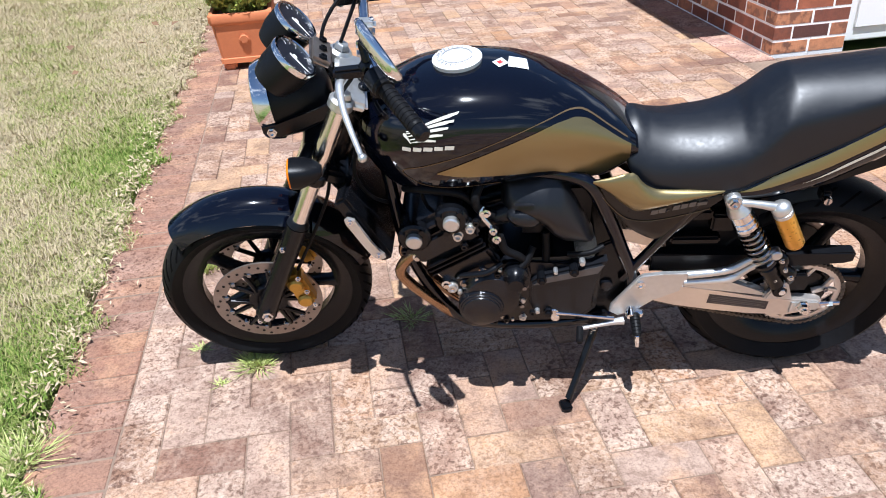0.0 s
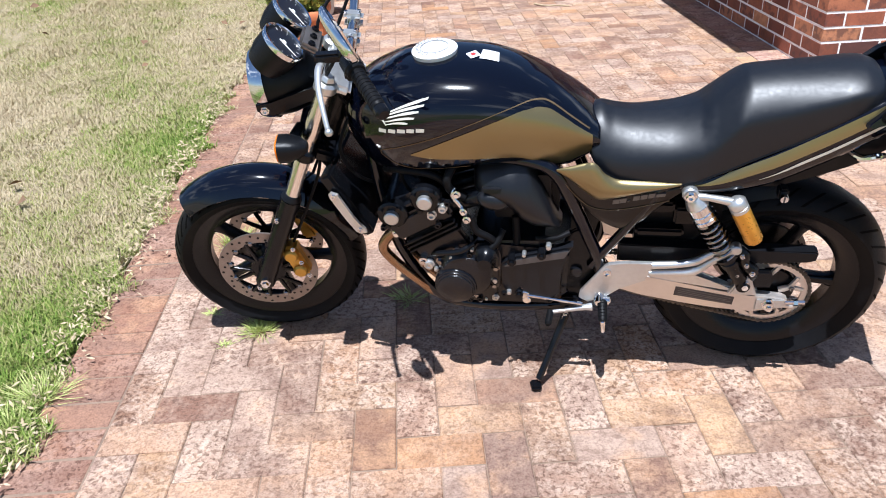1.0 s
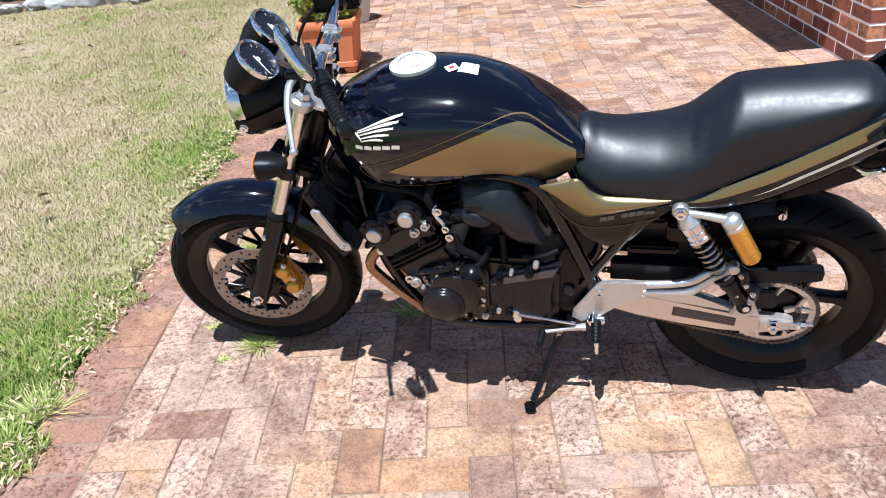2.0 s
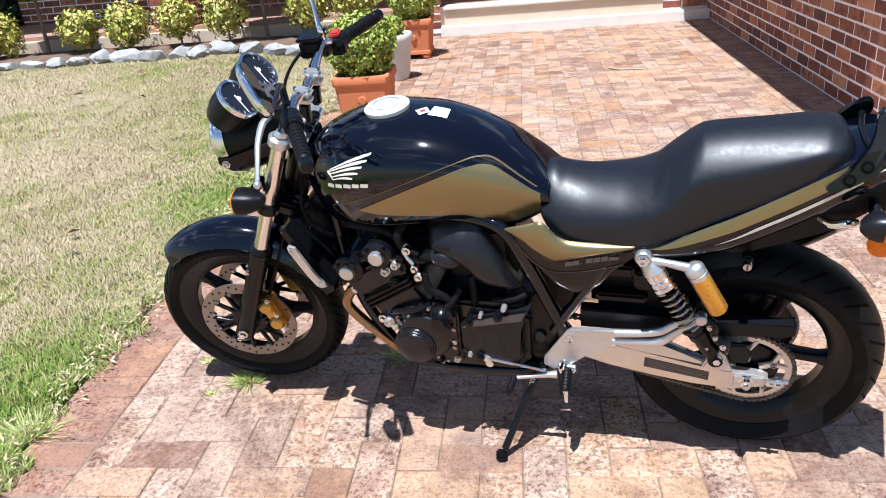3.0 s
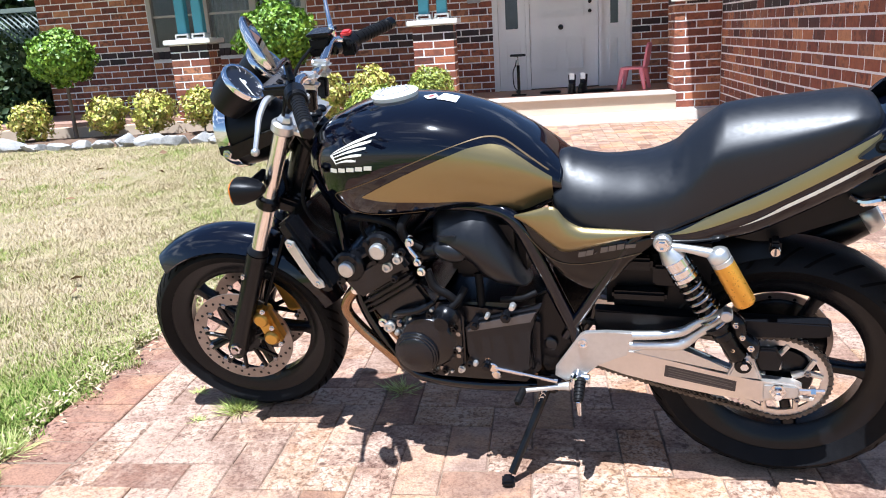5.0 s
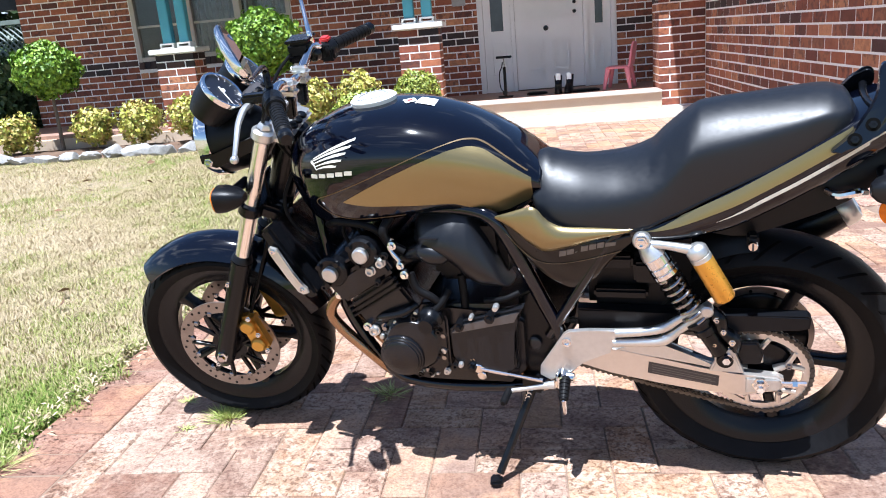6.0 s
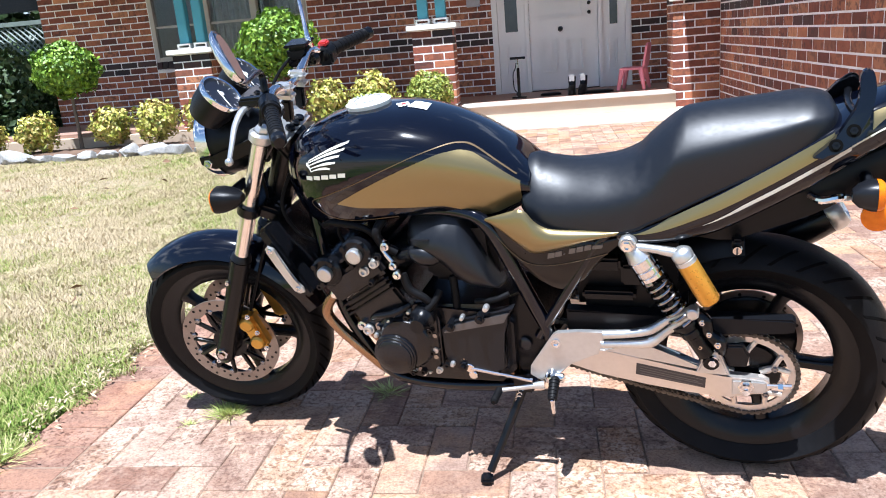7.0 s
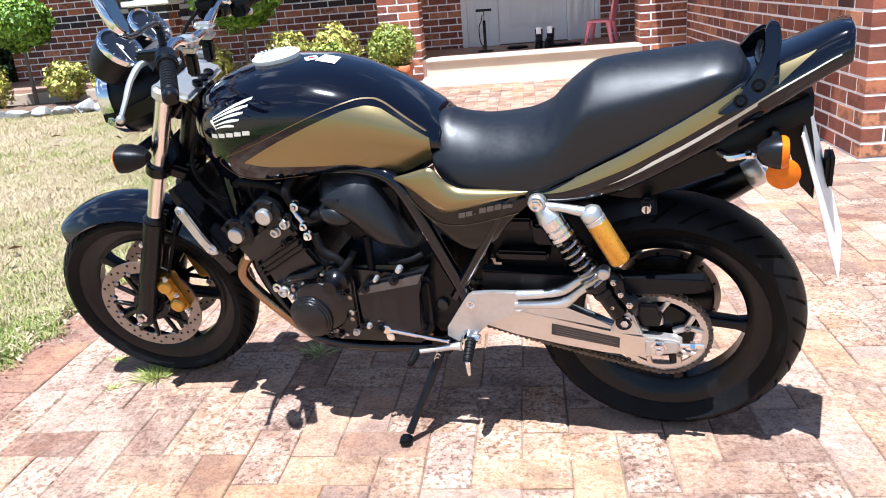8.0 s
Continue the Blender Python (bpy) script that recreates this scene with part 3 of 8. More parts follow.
# porch and step
structure("porch_floor", (-6.2, 6.905, -0.05), (2.343, 8.30, PORCH_Z), M["porch"], "shaded reddish tiled porch floor")
structure("porch_step", (-0.10, 6.76, -0.05), (2.846, 6.948, 0.105), M["nosing"], "pale concrete bottom step along the porch", 0.008)
structure("porch_riser", (-0.06, 6.86, 0.105), (2.36, 6.90, 0.275), M["concrete"], "cream rendered porch riser", 0.004)
structure("porch_nosing", (-0.06, 6.83, 0.275), (2.36, 7.12, 0.304), M["nosing"], "pale stone nosing at the porch edge", 0.006)
structure("verandah_edge", (-6.2, 6.80, -0.05), (-0.62, 7.02, 0.255), M["concrete"], "low cream verandah edge behind the garden bed", 0.008)

# walls: a mortar core each, bricks are laid on it further down
def core(name, lo, hi, label):
    return structure(name, lo, hi, M["mortar"], label)


wall_garage = core("wall_garage", (WALL_U + 0.0015, GAR_V0 + 0.0015, -0.05), (WALL_U + 0.24, DOOR_V, 2.62), "red brick garage side wall with pale mortar joints")
wall_garage_front = core("wall_garage_front", (WALL_U + 0.242, GAR_V0 + 0.0015, -0.05), (WALL_U + 0.47, GAR_V0 + 0.24, 2.62), "sunlit red brick return beside the garage door")
wall_house_right = core("wall_house_right", (2.03, DOOR_V + 0.0015, 0.0), (WALL_U + 0.0015, DOOR_V + 0.24, 2.62), "shaded red brick wall beside the front door")
wall_house_middle = core("wall_house_middle", (-2.20, DOOR_V + 0.0015, 0.0), (0.27, DOOR_V + 0.24, 2.62), "shaded red brick house wall with a dark brick band")
wall_house_left = core("wall_house_left", (-6.05, DOOR_V + 0.0015, 0.0), (-4.44, DOOR_V + 0.24, 2.62), "shaded red brick house wall beside the window")
wall_under_window = core("wall_under_window", (-4.44, DOOR_V + 0.0015, 0.0), (-2.20, DOOR_V + 0.24, 1.0), "shaded red brick wall under the window")
wall_house_end = core("wall_house_end", (-6.05, DOOR_V + 0.242, 0.0), (-5.82, 14.0, 2.62), "brick side wall of the house")
structure("wall_over_door", (0.27, DOOR_V + 0.0015, 2.42), (2.03, DOOR_V + 0.24, 2.62), M["paintwhite"], "white panel over the front door")
structure("wall_over_window", (-4.44, DOOR_V + 0.0015, 2.30), (-2.20, DOOR_V + 0.24, 2.62), M["mortar"], "wall over the window")
# walls and floor inside share one dark brown, so the rooms look dark
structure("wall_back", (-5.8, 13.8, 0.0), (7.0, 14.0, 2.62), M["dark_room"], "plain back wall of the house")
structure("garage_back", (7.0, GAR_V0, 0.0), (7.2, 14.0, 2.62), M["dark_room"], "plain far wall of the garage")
structure("room_floor", (-5.82, DOOR_V + 0.245, 0.2), (6.95, 13.75, 0.29), M["dark_room"], "dark brown floor inside the house")
structure("wall_stub", (2.59, 6.962, 0.08), (WALL_U + 0.008, 7.40, 2.62), M["mortar"], "short brick return between pillar and garage wall")

# roof and soffits
structure("ceiling_eaves", (-6.5, 6.63, 2.45), (2.40, DOOR_V + 0.2, 2.50), M["soffit"], "pale boarded verandah soffit")
structure("eaves_garage", (2.40, 2.06, 2.40), (7.4, 14.1, 2.45), M["soffit"], "pale boarded garage eaves")
structure("house_ceiling", (-6.2, DOOR_V + 0.25, 2.63), (2.38, 14.1, 2.70), M["soffit"], "ceiling of the house")


def build_roof():
    bm = bmesh.new()
    for lo, hi in (((-6.6, 6.59), (2.38, 14.3)), ((2.33, 1.98), (7.5, 14.3))):
        z0, mid = 2.52, 4.2
        a = [hp(lo[0], lo[1], z0), hp(hi[0], lo[1], z0), hp(hi[0], hi[1], z0), hp(lo[0], hi[1], z0)]
        w = (hi[0] - lo[0]) * 0.32
        r = [hp(lo[0] + w, (lo[1] + hi[1]) / 2, mid), hp(hi[0] - w, (lo[1] + hi[1]) / 2, mid)]
        va = [bm.verts.new(p) for p in a]
        vr = [bm.verts.new(p) for p in r]
        for f in ((va[0], va[1], vr[1], vr[0]), (va[1], va[2], vr[1]), (va[2], va[3], vr[0], vr[1]), (va[3], va[0], vr[0]), (va[3], va[2], va[1], va[0])):
            bm.faces.new(f)
    return tagged(link_mesh("roof", bm, M["rooftile"], angle=10), "brown tiled house and garage roof", kind="structure")


build_roof()

# garage door, white, beside the brick return
garage_door = empty("door_garage", label="white panelled garage door, closed", category="garage door", kind="structure")
for k in range(5):
    bm = bmesh.new()
    hbox(bm, (WALL_U + 0.475, GAR_V0 + 0.10, 0.01 + k * 0.46), (WALL_U + 3.4, GAR_V0 + 0.14, 0.455 + k * 0.46), 0.008)
    for j in range(4):
        hbox(bm, (WALL_U + 0.58 + j * 0.70, GAR_V0 + 0.085, 0.09 + k * 0.46), (WALL_U + 1.14 + j * 0.70, GAR_V0 + 0.101, 0.375 + k * 0.46), 0.012)
    part("panel", bm, M["paintwhite"], garage_door)


# ---- front door with side lights ----
def build_door():
    d = empty("door_front", label="white panelled front door with narrow leaded side lights", category="front door", kind="structure")
    v = DOOR_V
    bm = bmesh.new()
    for u0, u1 in ((0.272, 0.335), (0.690, 0.742), (1.618, 1.672), (1.965, 2.028)):
        hbox(bm, (u0, v - 0.03, PORCH_Z), (u1, v + 0.12, 2.42), 0.006)
    for u0, u1 in ((0.337, 0.688), (0.744, 1.616), (1.674, 1.963)):
        hbox(bm, (u0, v - 0.02, 2.34), (u1, v + 0.12, 2.42), 0.006)
    part("door_frame", bm, M["paintwhite"], d)
    leaf = None
    bm = bmesh.new()
    hbox(bm, (0.745, v + 0.02, PORCH_Z + 0.01), (1.615, v + 0.065, 2.335), 0.003)
    leaf = part("door_leaf", bm, M["paintwhite"], d)
    for u0, u1, z0, z1 in ((0.88, 1.10, 0.53, 0.95), (1.215, 1.435, 0.53, 0.95), (0.88, 1.435, 1.205, 1.42), (0.88, 1.10, 1.55, 2.15), (1.215, 1.435, 1.55, 2.15)):
        bm = bmesh.new()
        # raised moulding round a raised field
        for q in ((u0, u1, z0, z0 + 0.03), (u0, u1, z1 - 0.03, z1), (u0, u0 + 0.03, z0 + 0.03, z1 - 0.03), (u1 - 0.03, u1, z0 + 0.03, z1 - 0.03)):
            hbox(bm, (q[0], v - 0.022, q[2]), (q[1], v + 0.021, q[3]), 0.013)
        hbox(bm, (u0 + 0.070, v - 0.016, z0 + 0.070), (u1 - 0.070, v + 0.021, z1 - 0.070), 0.018)
        part("door_moulding", bm, M["paintwhite"], leaf)
    for nm, u, z, r in (("door_knob", 1.14, 1.075, 0.034), ("lock", 1.51, 1.255, 0.024), ("lock", 1.512, 1.37, 0.024)):
        bm = bmesh.new()
        lathe(bm, [(r, 0), (r, 0.008), (r * 0.5, 0.015), (r * 0.45, 0.03), (r * 0.85, 0.042), (r * 0.7, 0.055), (0.002, 0.058)],
              hp(u, v + 0.02, z), HOUSE.to_3x3() @ Vector((0, -1, 0)), 20)
        part(nm, bm, M["satin"], leaf, "black metal fitting")
    for u0, u1 in ((0.337, 0.688), (1.674, 1.963)):
        bm = bmesh.new()
        g0, g1 = u0 + 0.095, u1 - 0.095
        for q in ((u0, g0, PORCH_Z, 2.34), (g1, u1, PORCH_Z, 2.34), (g0, g1, PORCH_Z, 1.085), (g0, g1, 2.20, 2.34)):
            hbox(bm, (q[0], v + 0.02, q[2]), (q[1], v + 0.065, q[3]), 0.0)
        hbox(bm, (g0 - 0.02, v - 0.018, 0.50), (g1 + 0.02, v + 0.021, 0.53), 0.005)
        hbox(bm, (g0 - 0.02, v - 0.018, 0.90), (g1 + 0.02, v + 0.021, 0.93), 0.005)
        hbox(bm, (g0 - 0.02, v - 0.018, 0.53), (g0 + 0.01, v + 0.021, 0.90), 0.005)
        hbox(bm, (g1 - 0.01, v - 0.018, 0.53), (g1 + 0.02, v + 0.021, 0.90), 0.005)
        hbox(bm, (g0 + 0.045, v - 0.014, 0.575), (g1 - 0.045, v + 0.021, 0.855), 0.014)
        sl = part("side_panel", bm, M["paintwhite"], d)
        bm = bmesh.new()
        hbox(bm, (g0 + 0.002, v + 0.035, 1.087), (g1 - 0.002, v + 0.043, 2.198))
        part("pane", bm, M["lead"], sl, "dark leaded glass")
    return d


structure("porch_floor_end", (2.343, 7.402, -0.05), (2.60, 8.30, PORCH_Z), M["porch"], "tiled porch floor behind the pillar")
build_door()


# ---- window ----
def build_window():
    w = empty("window_front", label="wide timber-framed window with lace curtains", category="window", kind="structure")
    v, z0, z1 = DOOR_V, 1.085, 2.30
    u0, u1 = -4.435, -2.205
    bars = [(u0, u0 + 0.06), (-3.66, -3.57), (-2.98, -2.89), (u1 - 0.06, u1)]
    bm = bmesh.new()
    for a, b in bars:
        hbox(bm, (a, v - 0.015, z0), (b, v + 0.09, z1), 0.005)
    for (a, b), (c, e) in zip(bars, bars[1:]):
        hbox(bm, (b + 0.001, v - 0.01, z0), (c - 0.001, v + 0.09, z0 + 0.06), 0.005)
        hbox(bm, (b + 0.001, v - 0.01, z1 - 0.06), (c - 0.001, v + 0.09, z1), 0.005)
    part("window_frame", bm, M["sash"], w)
    for (a, b), (c, e) in zip(bars, bars[1:]):
        bm = bmesh.new()
        hbox(bm, (b + 0.002, v + 0.045, z0 + 0.062), (c - 0.002, v + 0.05, z1 - 0.062))
        p = part("pane", bm, M["glass"], w)
        p.visible_shadow = False
        bm = bmesh.new()
        hbox(bm, (b + 0.003, v + 0.02, 1.53), (c - 0.003, v + 0.04, 1.56), 0.003)
        if b < -4:
            hbox(bm, ((b + c) / 2 - 0.013, v + 0.02, z0 + 0.062), ((b + c) / 2 + 0.013, v + 0.04, 1.529), 0.003)
        part("glazing_bar", bm, M["sash"], w)
        if b > -4:
            bm = bmesh.new()
            n = 40
            top = [hp(b + (c - b) * k / n, v + 0.17 + 0.018 * math.sin(k * 1.1) + 0.01 * math.sin(k * 0.37), 2.25) for k in range(n + 1)]
            bot = [hp(b + (c - b) * k / n, v + 0.17 + 0.026 * math.sin(k * 1.1 + 0.3), 1.02) for k in range(n + 1)]
            for side in (0.0, 0.004):
                off = HOUSE.to_3x3() @ Vector((0, side, 0))
                tv, bv = [bm.verts.new(p + off) for p in top], [bm.verts.new(p + off) for p in bot]
                for k in range(n):
                    bm.faces.new((bv[k], bv[k + 1], tv[k + 1], tv[k]))
            part("curtain", bm, M["curtain"], w, "gathered grey lace curtain")
    return w


build_window()


# ---- the motorcycle: x from its front axle to the rear, y to its right, z up its own middle plane ----
LEAN = 10.5
STEER = 10.0
BIKE = Matrix.Rotation(radians(LEAN), 4, "X")
bike = empty("motorcycle", BIKE, "black and gold naked motorcycle leaning on its side stand", "motorcycle")
RAKE = radians(25.2)
HEAD, AXIS = Vector((0.355, 0, 0.95)), Vector((math.sin(RAKE), 0, math.cos(RAKE)))
TURNED = Matrix.Translation(HEAD) @ Matrix.Rotation(radians(STEER), 4, AXIS) @ Matrix.Translation(-HEAD)
FX, FZ, RX, RZ = 0.0, 0.294, 1.428, 0.309


def fixed(name, bm, material, label="", parent=None, angle=35):
    return part(name, bm, M[material], parent or bike, label, angle)


def front(name, bm, material, label="", parent=None, angle=35):
    """A part that turns with the handlebar."""
    bmesh.ops.transform(bm, matrix=TURNED, verts=bm.verts[:])
    return part(name, bm, M[material], parent or bike, label, angle)


def xz(a, b, d):
    return Vector((a, d, b))


def bolt(bm, p, axis=(0, -1, 0), r=0.008, h=0.006):
    lathe(bm, [(r * 1.3, 0), (r * 1.3, h * 0.25), (r, h * 0.3), (r, h), (r * 0.5, h), (r * 0.45, h * 0.5)], p, axis, 6)


# wheels
def wheel(name, cx, cz, R, half, place, rim_r, label):
    """A cast wheel: rim with five forked spokes, hub and tyre."""
    bm = bmesh.new()
    prof = [(rim_r + 0.004, -half * 0.62), (rim_r + 0.012, -half * 0.66), (rim_r + 0.012, -half * 0.56), (rim_r - 0.012, -half * 0.50), (rim_r - 0.022, -half * 0.25),
            (rim_r - 0.024, half * 0.25), (rim_r - 0.012, half * 0.50), (rim_r + 0.012, half * 0.56), (rim_r + 0.012, half * 0.66), (rim_r + 0.004, half * 0.62),
            (rim_r - 0.016, half * 0.56), (rim_r - 0.038, half * 0.26), (rim_r - 0.040, -half * 0.26), (rim_r - 0.016, -half * 0.56)]
    lathe(bm, prof, (cx, 0, cz), (0, 1, 0), 64, wrap=True)
    w = place(name, bm, "satin", label)
    bm = bmesh.new()
    lathe(bm, [(0.018, -0.075), (0.036, -0.07), (0.036, -0.04), (0.050, -0.03), (0.050, 0.03), (0.036, 0.04), (0.036, 0.07), (0.018, 0.075)], (cx, 0, cz), (0, 1, 0), 28)
    place("hub", bm, "satin", parent=w)
    for k in range(5):
        a = 2 * math.pi * k / 5 - 0.12
        loops = []
        for r, wd, dp in ((0.040, 0.020, 0.026), (0.075, 0.015, 0.022), (0.12, 0.0125, 0.019), (0.165, 0.013, 0.018), (rim_r - 0.030, 0.021, 0.022)):
            o, tn = Vector((cx + r * math.cos(a), 0, cz + r * math.sin(a))), Vector((-math.sin(a), 0, math.cos(a)))
            loops.append([o + tn * wd * math.copysign(abs(math.cos(q)) ** 0.6, math.cos(q)) + Vector((0, dp * math.copysign(abs(math.sin(q)) ** 0.6, math.sin(q)), 0)) for q in [2 * math.pi * i / 16 for i in range(16)]])
        bm = bmesh.new()
        rings(bm, loops)
        place("spoke", bm, "satin", parent=w)
    bm = bmesh.new()
    tp = []
    for k in range(25):
        q = -1.25 + 2.5 * k / 24
        e = half * math.sin(q) * 1.02
        tp.append((R - (half * 0.80) * (1 - math.cos(q)), e))
    inner = [(rim_r + 0.010, half * 0.68), (rim_r + 0.014, 0), (rim_r + 0.010, -half * 0.68)]
    lathe(bm, tp + inner, (cx, 0, cz), (0, 1, 0), 96, wrap=True)
    t = place("tyre", bm, "rubber", "worn black road tyre", parent=w, angle=50)
    # tread grooves are dark strips standing on the shoulder, shade put into their colour
    return w, t


front_wheel, _t = wheel("front_wheel", FX, FZ, 0.290, 0.060, front, 0.222, "black cast front wheel")
rear_wheel, _t2 = wheel("rear_wheel", RX, RZ, 0.306, 0.080, fixed, 0.222, "black cast rear wheel")


def tread(cx, cz, R, half, place, wheel_ob, n, seed):
    """Dark strips along the tyre's shoulders for curved grooves, their shade in the colour."""
    rnd = random.Random(seed)
    for s in (-1, 1):
        bm = bmesh.new()
        for k in range(n):
            a0 = 2 * math.pi * k / n
            loops = []
            for j in range(6):
                q = s * (0.42 + 0.13 * j)
                a = a0 + 0.035 * j
                e, r = half * math.sin(q) * 1.02, R - half * 0.80 * (1 - math.cos(q)) + 0.0012
                wdt = 0.0042 / r
                loops.append([Vector((cx + (r + dr) * math.cos(a + da), e, cz + (r + dr) * math.sin(a + da))) for da, dr in ((-wdt, -0.003), (wdt, -0.003), (wdt, 0.0), (-wdt, 0.0))])
            rings(bm, loops)
        place("tread_groove", bm, "sipe", parent=wheel_ob)


tread(FX, FZ, 0.290, 0.060, front, front_wheel, 44, 1)
tread(RX, RZ, 0.306, 0.080, fixed, rear_wheel, 30, 2)


def brake_disc(cx, cz, y, r0, r1, place, parent, carrier, label):
    bm = bmesh.new()
    lathe(bm, [(r0, -0.0025), (r1, -0.0025), (r1, 0.0025), (r0, 0.0025)], (cx, y, cz), (0, 1, 0), 64, wrap=True)
    d = place("brake_disc", bm, "disc", label, parent=parent, angle=30)
    bm = bmesh.new()
    for k in range(40):
        a = 2 * math.pi * k / 40
        r = r0 + (r1 - r0) * (0.25, 0.5, 0.75)[k % 3]
        for s in (-1, 1):
            rod(bm, (cx + r * math.cos(a), y + s * 0.0024, cz + r * math.sin(a)), (cx + r * math.cos(a), y + s * 0.0032, cz + r * math.sin(a)), 0.0042, seg=8)
    place("disc_hole", bm, "plastic", parent=d)
    if carrier:
        bm = bmesh.new()
        lathe(bm, [(0.030, -0.005), (0.052, -0.005), (0.052, 0.005), (0.030, 0.005)], (cx, y, cz), (0, 1, 0), 32, wrap=True)
        place("disc_carrier", bm, "satin", parent=d)
        for k in range(12):
            a = 2 * math.pi * (k // 2) / 6 + 0.1
            e = a + (0.24 if k % 2 else -0.24)
            f = a + (0.10 if k % 2 else -0.10)
            bm = bmesh.new()
            rod(bm, (cx + 0.046 * math.cos(f), y, cz + 0.046 * math.sin(f)), (cx + (r0 + 0.003) * math.cos(e), y, cz + (r0 + 0.003) * math.sin(e)), 0.0075, 0.0062, 8)
            place("disc_carrier_arm", bm, "satin", parent=d)
        for k in range(12):
            bm = bmesh.new()
            a = 2 * math.pi * (k + 0.5) / 12
            rod(bm, (cx + r0 * math.cos(a), y - 0.006, cz + r0 * math.sin(a)), (cx + r0 * math.cos(a), y + 0.006, cz + r0 * math.sin(a)), 0.008, seg=12, round_by=0.002)
            place("disc_rivet", bm, "darksteel", parent=d)
    return d


for y in (-0.072, 0.072):
    brake_disc(FX, FZ, y, 0.112, 0.148, front, front_wheel, True, "drilled steel brake disc with heat marks")
brake_disc(RX, RZ, 0.075, 0.085, 0.126, fixed, rear_wheel, False, "drilled steel rear brake disc")
bm = bmesh.new()
lathe(bm, [(0.040, 0.050), (0.104, 0.056), (0.112, 0.060), (0.112, 0.070), (0.104, 0.072), (0.040, 0.078)], (RX, 0, RZ), (0, 1, 0), 40)
fixed("hub_flange", bm, "satin", parent=rear_wheel)


def on_fork(h, y, ahead=0.0):
    """A place on the fork, h metres up from the axle along it."""
    return Vector((FX, y, FZ)) + AXIS * h + Vector((-math.cos(RAKE), 0, math.sin(RAKE))) * ahead


for y in (-0.102, 0.102):
    bm = bmesh.new()
    tube(bm, [on_fork(-0.045, y), on_fork(0.0, y), on_fork(0.10, y), on_fork(0.325, y)], [0.018, 0.030, 0.027, 0.027, 0.027, 0.029], 20, 6)
    leg = front("fork_lower", bm, "satin", "satin black fork slider")
    bm = bmesh.new()
    rod(bm, on_fork(0.325, y), on_fork(0.345, y), 0.029, 0.024, 20, 0.003)
    front("dust_seal", bm, "plastic", parent=leg)
    bm = bmesh.new()
    s = -1 if y < 0 else 1
    lathe(bm, [(0.016, 0), (0.016, 0.012), (0.011, 0.014), (0.010, 0.022), (0.004, 0.022)], on_fork(0.0, y) + Vector((0, s * 0.020, 0)), (0, s, 0), 6)
    front("axle_nut", bm, "chrome", parent=leg)
    for p, r in ((on_fork(-0.036, y) + Vector((-0.012, s * 0.012, 0)), 0.007), (on_fork(0.25, y, 0.02) + Vector((0, s * 0.02, 0)), 0.006)):
        bm = bmesh.new()
        bolt(bm, p, (0, s, 0), r, 0.008)
        front("fork_bolt", bm, "chrome", parent=leg)
    bm = bmesh.new()
    rod(bm, on_fork(0.343, y), on_fork(0.715, y), 0.0205, seg=24)
    front("fork_tube", bm, "tube", "polished steel fork tube with a champagne tone")
    bm = bmesh.new()
    rod(bm, on_fork(0.47, y), on_fork(0.505, y), 0.030, seg=20, round_by=0.006)
    front("lower_clamp", bm, "satin")
    bm = bmesh.new()
    rod(bm, on_fork(0.685, y), on_fork(0.715, y), 0.029, seg=20, round_by=0.006)
    rod(bm, on_fork(0.715, y), on_fork(0.73, y), 0.019, 0.016, 6, 0.003)
    front("fork_cap", bm, "alu")

# steering yokes
bm = bmesh.new()
yoke_m = Matrix.Translation(on_fork(0.698, 0, -0.02)) @ Matrix.Rotation(RAKE, 4, "Y")
box(bm, (-0.032, -0.105, -0.011), (0.042, 0.105, 0.011), 0.009, yoke_m)
top_yoke = front("top_yoke", bm, "alu", "silver top yoke")
for y in (-0.035, 0.0, 0.035):
    bm = bmesh.new()
    rod(bm, yoke_m @ Vector((0.03, y, 0.01)), yoke_m @ Vector((0.03, y, 0.022)), 0.013, seg=14, round_by=0.003)
    front("yoke_nut", bm, "satin", parent=top_yoke)
bm = bmesh.new()
box(bm, (-0.05, -0.10, -0.018), (0.06, 0.10, 0.018), 0.009, Matrix.Translation(on_fork(0.487, 0, -0.02)) @ Matrix.Rotation(RAKE, 4, "Y"))
front("bottom_yoke", bm, "satin")
bm = bmesh.new()
rod(bm, on_fork(0.46, 0, -0.045), on_fork(0.70, 0, -0.045), 0.036, seg=20)
fixed("steering_head", bm, "satin")

